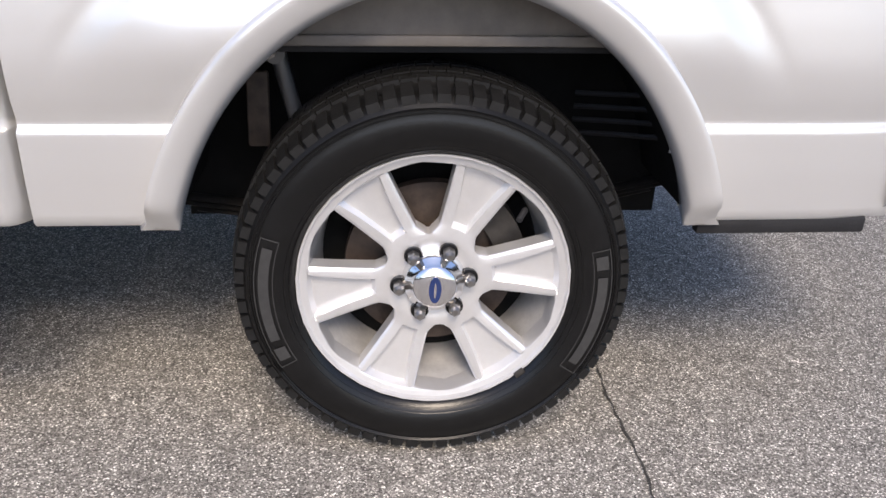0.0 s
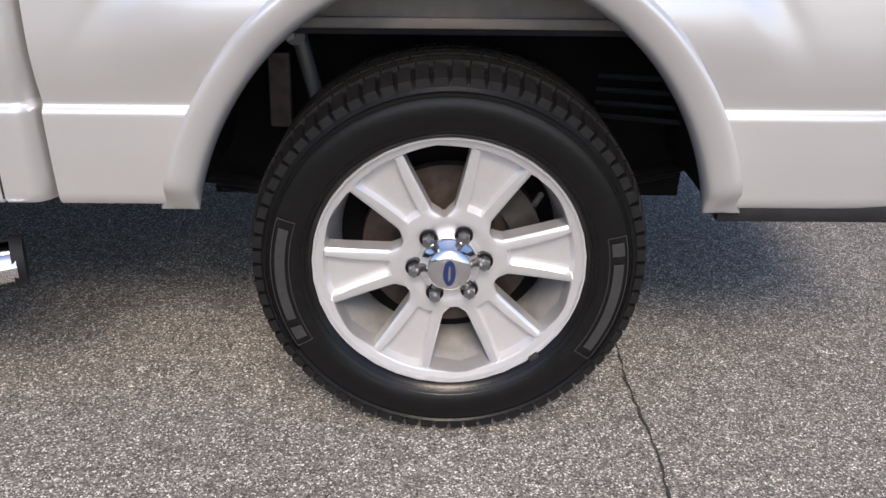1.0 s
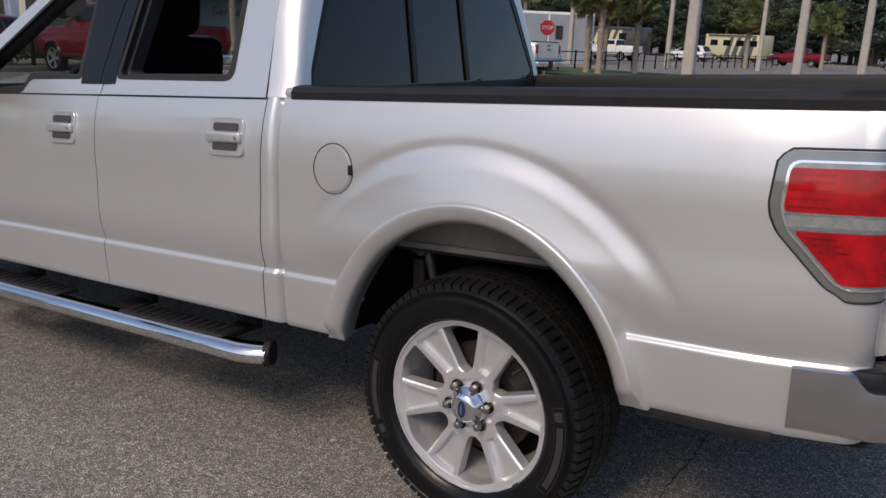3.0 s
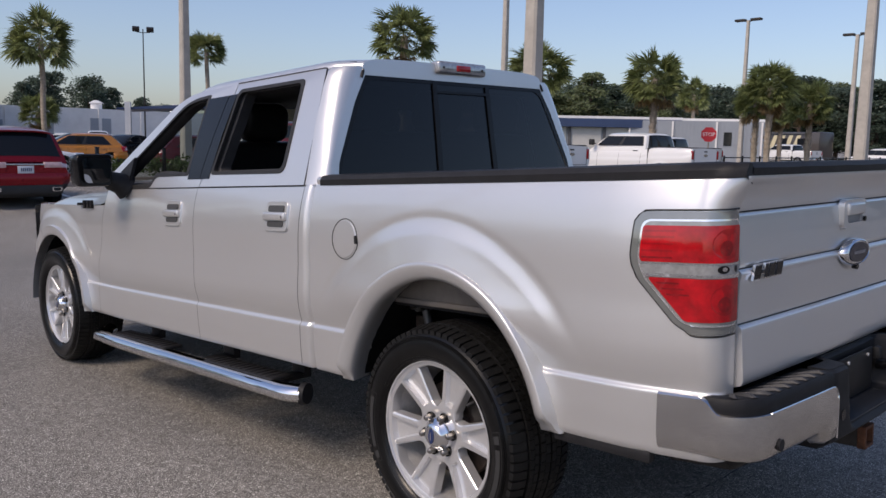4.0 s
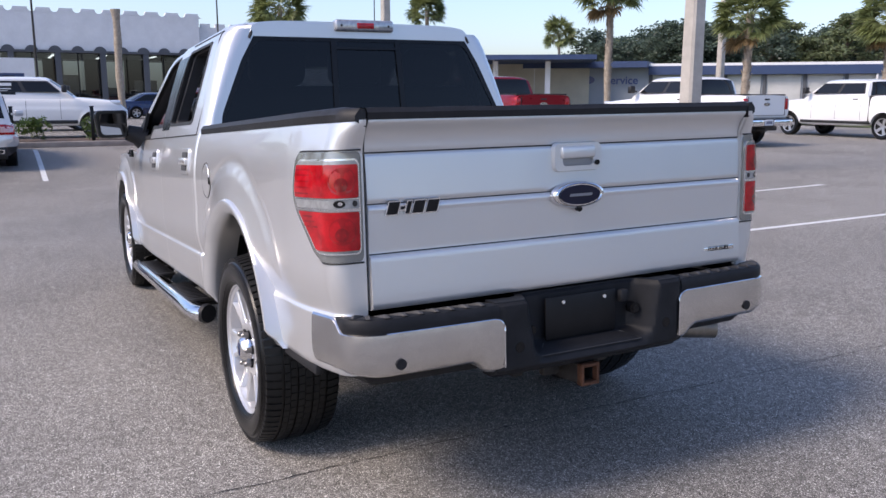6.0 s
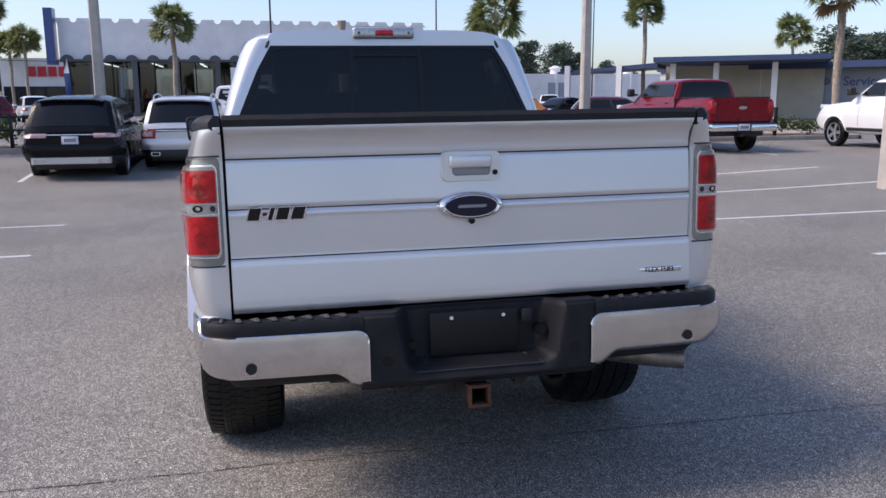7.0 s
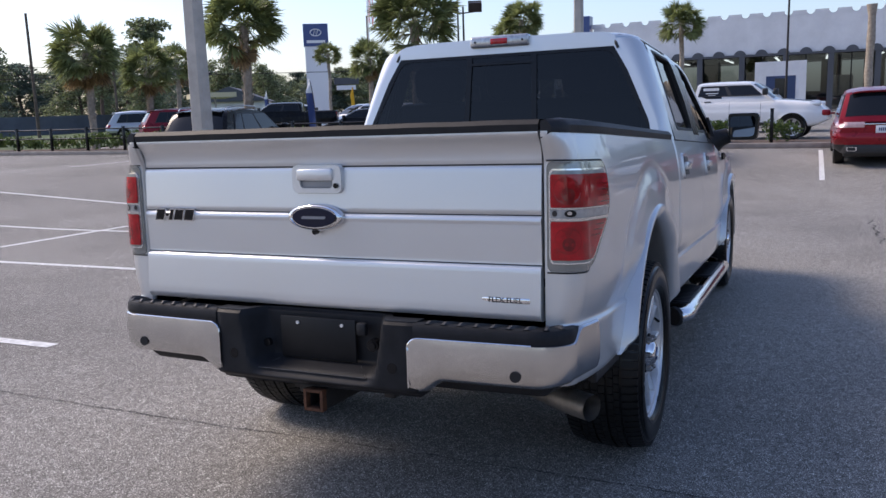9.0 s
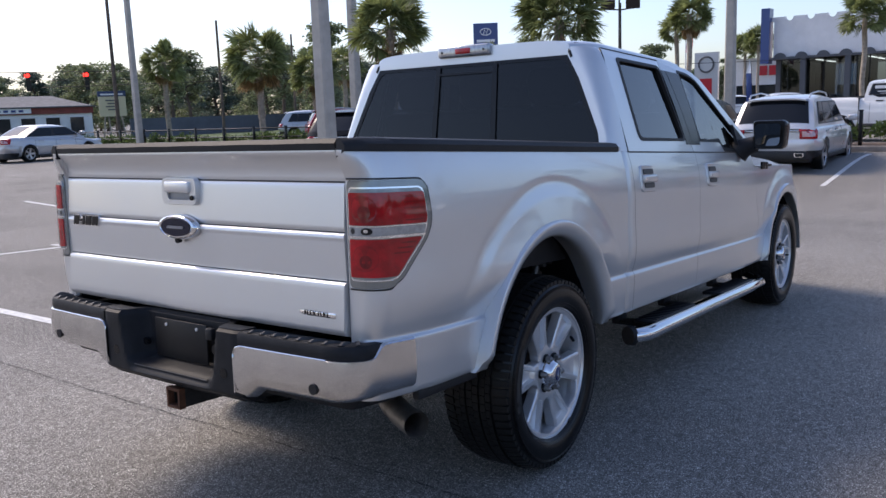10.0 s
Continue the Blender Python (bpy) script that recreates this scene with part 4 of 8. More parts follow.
# latch handle
bm = bmesh.new()
hp = lambda p: Vector((gate_x(1.13, p[0]) + 0.016, p[0], p[1]))
o = rounded([(-0.098, 1.082), (0.088, 1.082), (0.088, 1.172), (-0.098, 1.172)], 0.022)
i_ = rounded([(-0.066, 1.098), (0.056, 1.098), (0.056, 1.160), (-0.072, 1.160)], 0.014)
A, B = ring(bm, o, i_, hp)
o2 = [bm.verts.new((gate_x(1.13, p[0]) - 0.002, p[0] * 1.04, 1.127 + (p[1] - 1.127) * 1.06)) for p in o]
i2 = [bm.verts.new((gate_x(1.13, p[0]) + 0.001, p[0], p[1])) for p in i_]
for k in range(len(A)):
    n = len(A)
    bm.faces.new((o2[k], o2[(k + 1) % n], A[(k + 1) % n], A[k]))
    bm.faces.new((B[k], B[(k + 1) % n], i2[(k + 1) % n], i2[k]))
bpart("latch_handle", bm, SILVER, gate, "silver tailgate handle")
bm = bmesh.new()
box(bm, 1.026, 1.050, -0.076, 0.060, 1.122, 1.162, 0.008, seg=3)
bpart("latch_paddle", bm, SILVER, gate)
# darker silver block: the handle hollow's shade is in its colour
bm = bmesh.new()
box(bm, 1.020, 1.0325, -0.068, 0.058, 1.098, 1.124, 0.002)
bpart("handle_recess", bm, mat("shaded_silver", (0.30, 0.30, 0.30), 0.5, 0.4), gate)
bm = bmesh.new()
cyl(bm, (1.03, 0.070, 1.106), (1.046, 0.070, 1.106), 0.0085)
bpart("lock", bm, GLOSS_BLACK, gate)
# oval emblem: chrome dish, dark oval, plain script shape
bm = bmesh.new()
secs = []
for f, dx in ((1.0, 0.0), (0.98, 0.014), (0.93, 0.022), (0.84, 0.025), (0.80, 0.022)):
    secs.append([bm.verts.new((gate_x(1.0) + dx, -0.010 + 0.106 * f * math.cos(a), 1.003 + 0.045 * f * math.sin(a))) for a in [k * math.tau / 48 for k in range(48)]])
for A, B in zip(secs, secs[1:]):
    for k in range(48):
        bm.faces.new((A[k], A[(k + 1) % 48], B[(k + 1) % 48], B[k]))
bm.faces.new(secs[-1])
bpart("oval_emblem", bm, CHROME, gate, "chrome oval emblem")
bm = bmesh.new()
prism(bm, [(gate_x(1.0) + 0.023, -0.010 + 0.081 * math.cos(a), 1.003 + 0.032 * math.sin(a)) for a in [k * math.tau / 40 for k in range(40)]], (0.002, 0, 0))
bpart("emblem_field", bm, mat("emblem_navy", (0.005, 0.008, 0.026), 0.15, 0.0, 0.2, spec=0.3), gate, "dark blue emblem field")
bm = bmesh.new()
ex = gate_x(1.0) + 0.0265
prism(bm, [(ex - 0.001, p[0], p[1]) for p in rounded([(-0.056, 0.9985), (0.034, 0.9985), (0.038, 1.0075), (-0.052, 1.0075)], 0.004)], (0.002, 0, 0))
bpart("emblem_script", bm, mat("emblem_script_silver", (0.26, 0.27, 0.30), 0.3, 0.6), gate)
bm = bmesh.new()
cyl(bm, (gate_x(1.0) + 0.006, -0.010, 0.958), (gate_x(1.0) + 0.022, -0.010, 0.956), 0.010)
bpart("reversing_camera", bm, GLOSS_BLACK, gate, "small black reversing camera")
# model badge: plain slanted blocks, chrome rim under dark face
for k, (y0, w) in enumerate(((-0.690, 0.034), (-0.648, 0.012), (-0.629, 0.012), (-0.606, 0.034), (-0.561, 0.036))):
    z0, z1 = (0.985, 1.021) if k != 1 else (0.998, 1.007)
    sl = 0.30
    for mat_, grow, dx in ((CHROME, 0.0032, 0.0075), (GLOSS_BLACK, 0.0, 0.0092)):
        bm = bmesh.new()
        pts = [(gate_x(1.004, -0.65), y + (z - 1.005) * sl, z) for y, z in ((y0 - grow, z0 - grow), (y0 + w + grow, z0 - grow), (y0 + w + grow, z1 + grow), (y0 - grow, z1 + grow))]
        prism(bm, pts, (dx, 0, 0))
        bpart("model_badge", bm, mat_, gate, "chrome and black block badge" if grow else "")
# fuel badge, which can be read
bm = bmesh.new()
box(bm, 1.030, 1.0405, 0.562, 0.718, 0.7535, 0.7715, 0.004)
bpart("badge_plate", bm, CHROME, gate, "narrow chrome badge")
letters("FLEX FUEL", 0.0235, 0.001, pose(0, 0, 0.0), GLOSS_BLACK, gate, "badge_lettering", "black FLEX FUEL letters").matrix_basis = pose(1.0412, 0.640, 0.7625 + RAKE * 1.04, 90, 0, 90)

# ---- rear bumper
def bump_plan(u):
    """Plan line of the bumper: u from -1 (driver's end) to 1."""
    a = abs(u)
    if a < 0.72:
        y = a / 0.72 * 0.72
        x = 1.135 - 0.022 * (y / 0.72) ** 2
    elif a < 0.88:
        t = (a - 0.72) / 0.16
        th = t * math.pi / 2
        y = 0.72 + 0.125 * math.sin(th)
        x = 1.113 - 0.10 * (1 - math.cos(th))
    else:
        t = (a - 0.88) / 0.12
        y, x = 0.845 + 0.030 * t, 1.013 - 0.165 * t
    return x, math.copysign(y, u)


def bumper_strip(u0, u1, prof, n=40):
    """A band along the bumper; prof: (how far out, height) pairs from top to bottom."""
    bm = bmesh.new()
    rows = []
    for i in range(n + 1):
        u = u0 + (u1 - u0) * i / n
        x, y = bump_plan(u)
        x2, y2 = bump_plan(u + 0.001)
        t = Vector((x2 - x, y2 - y, 0)).normalized()
        nrm = Vector((t.y, -t.x, 0))
        rows.append([Vector((x, y, z)) + nrm * o_ for o_, z in prof])
    grid(bm, rows)
    return bm


def centre_x(y, z):
    """The black moulded centre: number-plate recess and a lower step."""
    inn = 1 - sstep(0.205, 0.262, abs(y) - (z - 0.60) * 0.18)
    back = 0.078 * sstep(0.500, 0.536, z) + 0.018 * sstep(0.474, 0.500, z)
    return 1.141 - 0.022 * (y / 0.72) ** 2 - inn * back - 0.035 * sstep(0.485, 0.452, z) ** 2 - 0.012 * sstep(0.680, 0.692, z) - 0.006 * sstep(0.35, 0.375, abs(y))


bm = bmesh.new()
czs = [0.694, 0.690, 0.682, 0.67, 0.65, 0.62, 0.59, 0.56, 0.545] + [0.538 - 0.004 * i for i in range(22)] + [0.450]
grid(bm, [[(centre_x(y, z), y, z) for y in [-0.378 + 0.756 * i / 72 for i in range(73)]] for z in czs])
rim = [e for e in bm.edges if len(e.link_faces) == 1]
for v in bmesh.ops.extrude_edge_only(bm, edges=rim)["geom"]:
    if isinstance(v, bmesh.types.BMVert):
        v.co.x -= 0.06
bumper = bpart("rear_bumper", bm, BUMPER_PLASTIC, None, "black step bumper with worn chrome ends and an empty plate recess", 30)
for u0, u1 in ((-0.985, -0.372), (0.372, 0.985)):
    bm = bumper_strip(u0, u1, [(-0.13, 0.66), (-0.10, 0.682), (-0.014, 0.692), (-0.002, 0.688), (0.004, 0.678), (0.005, 0.655), (0.002, 0.640), (-0.03, 0.635), (-0.06, 0.50), (-0.09, 0.47)], 60)
    bpart("step_pad", bm, BUMPER_PLASTIC, bumper, "black step pad")
for u0, u1 in ((-0.99, -0.355), (0.355, 0.99)):
    prof = [(-0.02, 0.648), (0.004, 0.648), (0.010, 0.644), (0.014, 0.61), (0.013, 0.56), (0.006, 0.530), (-0.008, 0.515), (-0.045, 0.506)]
    bm = bumper_strip(u0, u1, prof, 60)
    for v in bm.verts:      # the lower edge kicks down beside the centre and sweeps up at the ends
        ay = abs(v.co.y)
        k = sstep(0.46, 0.38, ay) if ay < 0.47 else 0.0
        low = sstep(0.64, 0.52, v.co.z)
        v.co.z -= 0.040 * low * (1 - sstep(0.385, 0.46, ay))
        v.co.z += 0.012 * low * sstep(0.75, 0.87, ay)
        near = ay - 0.355
        if near < 0.035:
            v.co.z -= (0.035 - math.sqrt(max(0.0, 0.035 ** 2 - (0.035 - near) ** 2))) * sstep(0.56, 0.645, v.co.z)
        if v.co.x < 1.03:
            v.co.z += 0.040 * sstep(1.03, 0.98, v.co.x) * sstep(0.60, 0.65, v.co.z)
    flange(bm, 0.0)
    cap = bpart("chrome_end", bm, CHROME_WORN, bumper, "worn chrome bumper end")
    bm = bmesh.new()
    sg = 1 if u1 > 0 else -1
    edge_line = []
    for z in (0.490, 0.53, 0.57, 0.60, 0.613):
        x, y = bump_plan(sg * 0.357)
        edge_line.append((x + 0.0125, y, z))
    for i in range(1, 8):
        th = math.pi / 2 * i / 8
        x, y = bump_plan(sg * (0.355 + 0.035 * (1 - math.cos(th))))
        edge_line.append((x + 0.0105, y, 0.610 + 0.036 * math.sin(th)))
    for i in range(16):
        x, y = bump_plan(sg * (0.39 + 0.35 * i / 15))
        edge_line.append((x + 0.0085, y, 0.6465))
    tube(bm, edge_line, 0.0026, 6)
    bpart("rolled_edge", bm, CHROME, cap, "bright rolled chrome edge")
for sy in (-0.705, 0.698):
    bm = bmesh.new()
    cyl(bm, (1.110, sy, 0.553), (1.131, sy, 0.553), 0.0165, seg=24)
    bpart("parking_sensor", bm, BLACK_PLASTIC, bumper, "round black parking sensor")
# slanting ribs moulded on the step; light on their tops is in the paler colour
for k in range(34):
    u0 = -0.845 + k * 1.69 / 33
    if abs(u0) < 0.385:
        continue
    bm = bmesh.new()
    rows = []
    for i in range(7):
        o_ = -0.092 + 0.088 * i / 6
        zt = 0.682 + (o_ + 0.10) * 0.115
        row = []
        for du, dz in ((-0.012, -0.003), (-0.007, 0.0075), (0.002, 0.0085), (0.007, -0.003)):
            u = u0 + du + (0.35 * (o_ + 0.05) if u0 < 0 else -0.35 * (o_ + 0.05))
            x, y = bump_plan(u)
            x2, y2 = bump_plan(u + 0.001)
            t = Vector((x2 - x, y2 - y, 0)).normalized()
            row.append(Vector((x, y, zt + (dz * min(1.0, i / 4) if i < 6 else -0.001))) + Vector((t.y, -t.x, 0)) * o_)
        rows.append(row)
    grid(bm, rows)
    bpart("step_rib", bm, RIB_PLASTIC, bumper)


bm = bmesh.new()
box(bm, 1.060, 1.068, -0.155, 0.135, 0.530, 0.672, 0.004)
bpart("plate_backing", bm, mat("plate_black", (0.006, 0.006, 0.007), 0.45, 0, 0, 20, 0.3, spec=0.3), bumper, "empty black number plate backing")
for sy in (-0.085, 0.085):
    bm = bmesh.new()
    cyl(bm, (1.066, sy, 0.652), (1.072, sy, 0.652), 0.006, seg=10)
    bpart("plate_bolt", bm, SIGN_BOLT, bumper)
bm = bmesh.new()
cyl(bm, (1.06, 0.205, 0.600), (1.088, 0.205, 0.598), 0.020, seg=20)
cyl(bm, (1.088, 0.205, 0.598), (1.094, 0.205, 0.598), 0.013, seg=16)
bpart("socket", bm, GLOSS_BLACK, bumper, "round trailer socket")
bm = bmesh.new()
box(bm, 1.06, 1.085, 0.145, 0.180, 0.625, 0.668, 0.008)
bpart("plate_lamp", bm, BLACK_PLASTIC, bumper)
bm = bmesh.new()
cyl(bm, (1.06, -0.21, 0.575), (1.075, -0.21, 0.575), 0.014, seg=16)
bpart("access_plug", bm, GLOSS_BLACK, bumper)
# moulded ledge under the plate, with pale edge lines and ribs
bm = bmesh.new()
prism(bm, [(1.066, -0.165, 0.521), (1.066, 0.150, 0.521), (1.126, 0.200, 0.500), (1.126, -0.215, 0.500)], (0, 0, -0.012))
ledge = bpart("plate_ledge", bm, BUMPER_PLASTIC, bumper, "black moulded ledge", 0)
bm = bmesh.new()
tube(bm, [(1.068, -0.165, 0.522), (1.1265, -0.215, 0.501), (1.1275, 0.200, 0.501), (1.068, 0.150, 0.522)], 0.0016, 5)
for k in range(7):
    yy = -0.12 + 0.038 * k
    tube(bm, [(1.074, yy, 0.5195), (1.118, yy * 1.25, 0.5035)], 0.0014, 5)
bpart("worn_edge", bm, RIB_PLASTIC, ledge)
for sy in (-0.300, 0.300):
    bm = bmesh.new()
    cyl(bm, (1.12, sy, 0.545), (1.1385, sy, 0.545), 0.017, seg=20)
    bpart("access_plug", bm, GLOSS_BLACK, bumper)
# hitch receiver: black tube with a rusty mouth
def square_tube(x0, x1, half, wall, yc, zc):
    bm = bmesh.new()
    for y0, y1, z0, z1 in ((-half, -half + wall, -half, half), (half - wall, half, -half, half), (-half + wall, half - wall, -half, -half + wall), (-half + wall, half - wall, half - wall, half)):
        box(bm, x0, x1, yc + y0, yc + y1, zc + z0, zc + z1, 0.0015, seg=1)
    return bm


hitch = bpart("hitch_receiver", square_tube(0.80, 1.092, 0.034, 0.008, -0.008, 0.403), STEEL_DARK, label="black square hitch receiver with a rusty mouth")
bpart("mouth", square_tube(1.092, 1.118, 0.037, 0.011, -0.008, 0.403), RUST, hitch, "rusty mouth")
bm = bmesh.new()
cyl(bm, (0.86, -0.46, 0.45), (0.86, 0.46, 0.45), 0.035)
box(bm, 0.78, 0.94, -0.20, -0.16, 0.38, 0.50, 0.006)
box(bm, 0.78, 0.94, 0.16, 0.20, 0.38, 0.50, 0.006)
box(bm, 0.98, 1.02, -0.13, -0.06, 0.39, 0.45, 0.012)
bpart("hitch_bar", bm, STEEL_DARK, label="black hitch crossbar")
# exhaust
bm = bmesh.new()
tube(bm, [(-0.55, 0.42, 0.50), (0.10, 0.42, 0.47), (0.36, 0.44, 0.44), (0.55, 0.50, 0.415), (0.69, 0.62, 0.402), (0.78, 0.75, 0.394), (0.83, 0.850, 0.390)], [0.035, 0.035, 0.036, 0.038, 0.041, 0.043, 0.044], 24, caps=False)
tube(bm, [(0.83, 0.850, 0.390), (0.78, 0.75, 0.394), (0.73, 0.66, 0.398)], [0.0415, 0.039, 0.036], 24, caps=False)
bpart("exhaust_pipe", bm, mat("exhaust_steel", (0.26, 0.235, 0.205), 0.45, 0.8, 0, 14, 0.35), label="dull steel exhaust pipe")
# underbody
bm = bmesh.new()
box(bm, -4.2, -0.75, -0.78, 0.78, 0.52, 0.56)
box(bm, -0.72, 0.98, -0.60, 0.60, 0.78, 0.80)
box(bm, -2.4, -0.9, -0.38, 0.30, 0.40, 0.56, 0.03)
box(bm, 0.60, 1.0, -0.78, 0.78, 0.60, 0.64)
bpart("underbody", bm, DARK_VOID)
bm = bmesh.new()
cyl(bm, (0, -0.66, 0.385), (0, 0.66, 0.385), 0.045)
bmesh.ops.create_uvsphere(bm, u_segments=18, v_segments=12, radius=0.15, matrix=Matrix.Translation((0.02, 0.03, 0.385)))
bpart("rear_axle", bm, STEEL_DARK)
bm = bmesh.new()
cyl(bm, (FRONT_X, -0.66, FRONT_ZB), (FRONT_X, 0.66, FRONT_ZB), 0.05)
bpart("front_axle", bm, STEEL_DARK)
bm = bmesh.new()
lathe(bm, [(0.10, 0.0), (0.36, -0.02), (0.385, 0.06), (0.36, 0.20), (0.2, 0.22)], 40)
for v in bm.verts:
    v.co = Vector((v.co.x + 0.45, v.co.z * 0.9, 0.60 - v.co.y * 0.8))
bpart("spare_tyre", bm, TYRE, label="spare tyre slung under the bed")

# ---- bed interior
def liner(name, *ext):
    bm = bmesh.new()
    box(bm, *ext)
    return bpart(name, bm, BLACK_PLASTIC, label="black plastic bed liner")


liner("bed_floor", -0.70, 1.0, -0.75, 0.75, 0.80, 0.83, 0.004)
liner("bed_front_wall", -0.715, -0.68, -0.80, 0.80, 0.72, 1.285, 0.004)
for sy in (-1, 1):
    liner("bed_side_wall", -0.70, 0.985, sy * 0.765 - 0.012, sy * 0.765 + 0.012, 0.80, 1.27, 0.003)
    liner("bed_wheel_box", -0.40, 0.45, sy * 0.66 - 0.10, sy * 0.66 + 0.10, 0.82, 1.0, 0.03)
liner("gate_inner_panel", 0.955, 0.985, -0.74, 0.74, 0.82, 1.26, 0.003)

# ---- roof, glass and front
def roof_w(x):
    return interp([(-2.10, 0.63), (-1.95, 0.672), (-0.95, 0.672), (-0.85, 0.655), (-0.752, 0.585)], x)


bm = bmesh.new()
rows = []
for i in range(40):
    x = -2.12 + (2.12 - 0.752) * i / 39
    w = roof_w(x)
    lift = 0.054 - 0.038 * sstep(-1.8, -2.12, x) - 0.012 * sstep(-0.95, -0.752, x)
    rows.append([(x, w * math.sin(radians(90 * (j / 20 - 1)) if j < 20 else radians(90 * (j / 20 - 1))), 1.752 + lift * (1 - abs(j / 20 - 1) ** 4.2)) for j in range(41)])
grid(bm, rows)
roof = bpart("roof", bm, SILVER, label="silver cab roof")
for sd in (1, -1):
    bm = bmesh.new()
    pts = [(-0.96, -0.640, 1.774), (-0.90, -0.630, 1.776), (-0.84, -0.612, 1.775), (-0.79, -0.590, 1.769), (-0.760, -0.578, 1.756), (-0.750, -0.586, 1.730), (-0.746, -0.598, 1.705)]
    tube(bm, pts, [0.002, 0.004, 0.006, 0.007, 0.008, 0.008, 0.007], 8)
    bpart("roof_seam", bm, TRIM_BLACK, roof, side=sd)
# rear glass: fixed sides and sliding middle, in one dark frame
def on_back(off=0.0):
    return lambda p: Vector((interp([(1.26, -0.690), (1.752, -0.752)], p[1]) + off, p[0], p[1]))


bm = bmesh.new()
o = rounded([(-0.800, 1.262), (0.800, 1.262), (0.596, 1.722), (-0.596, 1.722)], [0.004, 0.004, 0.03, 0.03])
w = rounded([(-0.765, 1.285), (0.765, 1.285), (0.568, 1.700), (-0.568, 1.700)], [0.05, 0.05, 0.06, 0.06])
ring(bm, o, w, on_back(-0.002))
hb = bmesh.new()
rows = []
for j in range(41):
    t = j / 20 - 1
    y = 0.585 * math.sin(radians(90 * t))
    zt = 1.752 + 0.042 * (1 - abs(t) ** 4.2)
    rows.append([on_back(0.0)((y * 1.02, 1.716)), on_back(0.002)((y * 1.01, 1.735)), Vector((-0.752, y, zt))])
grid(hb, rows)
bpart("rear_header", hb, SILVER, label="silver roof edge above the rear window")
bpart("rear_window_frame", bm, GLOSS_BLACK, label="black rear window frame")
bm = bmesh.new()
vs = [bm.verts.new(on_back(-0.006)(p)) for p in w]
bmesh.ops.contextual_create(bm, geom=vs)
bmesh.ops.triangulate(bm, faces=bm.faces)
rw = bpart("rear_window", bm, TINT_DARK, label="dark tinted rear window with sliding middle pane", smooth=0)
rw.visible_shadow = False
facing(rw, (1, 0, 0))
for y in (-0.185, 0.185):
    bm = bmesh.new()
    prism(bm, [on_back(-0.004)(p) for p in ((y - 0.014, 1.29), (y + 0.014, 1.29), (y * 0.94 + 0.014, 1.705), (y * 0.94 - 0.014, 1.705))], (0.006, 0, 0))
    bpart("sliding_rail", bm, GLOSS_BLACK, rw)
bm = bmesh.new()
prism(bm, [on_back(-0.004)(p) for p in ((-0.18, 1.660), (0.18, 1.660), (0.18, 1.672), (-0.18, 1.672))], (0.008, 0, 0))
bpart("sliding_rail", bm, GLOSS_BLACK, rw)
# high brake lamp
bm = bmesh.new()
box(bm, -0.785, -0.725, -0.165, 0.150, 1.748, 1.806, 0.012, seg=3)
hl = bpart("high_brake_lamp", bm, LAMP_CLEAR, label="high brake lamp, red between clear cargo lamps")
bm = bmesh.new()
box(bm, -0.735, -0.721, -0.052, 0.040, 1.762, 1.790, 0.004)
bpart("red_lens", bm, LAMP_RED, hl, "red lens")
for y in (-0.135, 0.120):
    bm = bmesh.new()
    cyl(bm, (-0.726, y, 1.776), (-0.7225, y, 1.776), 0.006, seg=10)
    bpart("screw", bm, STEEL_DARK, hl)
# windscreen, hood, nose
bm = bmesh.new()
grid(bm, [[(-2.115 - 0.80 * t - 0.10 * (1 - (y / 0.80) ** 2) * (0.5 + t * 0.5), y * (0.80 + 0.18 * t) , 1.755 - 0.46 * t + 0.02 * math.sin(t * 3.14)) for y in [-0.78 + 1.56 * j / 16 for j in range(17)]] for t in [i / 10 for i in range(11)]])
ws = bpart("windscreen", bm, TINT_LIGHT, label="clear windscreen")
ws.visible_shadow = False
facing(ws, (-1, 0, 1))
bm = bmesh.new()
rows = []
for i in range(30):
    x = -2.90 - 1.56 * i / 29
    zt = 1.275 - 0.05 * (i / 29) - 0.10 * sstep(-4.25, -4.46, x)
    rows.append([(x, y * (side_y(max(x, -4.40), 1.15) - 0.01), zt - 0.105 * abs(y) ** 3.0 + 0.014 * sstep(0.5, 0.62, abs(y)) * (1 - sstep(0.8, 0.95, abs(y)))) for y in [-1 + 2 * j / 30 for j in range(31)]])
grid(bm, rows)
bpart("hood", bm, SILVER, label="silver hood")
bm = bmesh.new()
grid(bm, [[(-4.44 - 0.06 * (1 - y ** 2), y * 0.74, z) for y in [-1 + 2 * j / 12 for j in range(13)]] for z in [0.80 + 0.07 * i for i in range(6)]])
bpart("grille", bm, GLOSS_BLACK, label="front grille")
for sd in (1, -1):
    bm = bmesh.new()
    box(bm, -4.455, -4.20, -0.715, -0.52, 0.86, 1.10, 0.03)
    bpart("headlamp", bm, LAMP_CLEAR, label="clear headlamp", side=sd)
bm = bmesh.new()
rows = []
for j in range(25):
    a = -1 + j / 12
    x = -4.62 + 0.16 * a * a + 0.26 * sstep(0.6, 1.0, abs(a))
    rows.append([(x + 0.03, a * 0.80, 0.78), (x, a * 0.81, 0.76), (x, a * 0.81, 0.60), (x + 0.02, a * 0.80, 0.52), (x + 0.12, a * 0.78, 0.50)])
grid(bm, rows)
bpart("front_bumper", bm, CHROME, label="chrome front bumper")

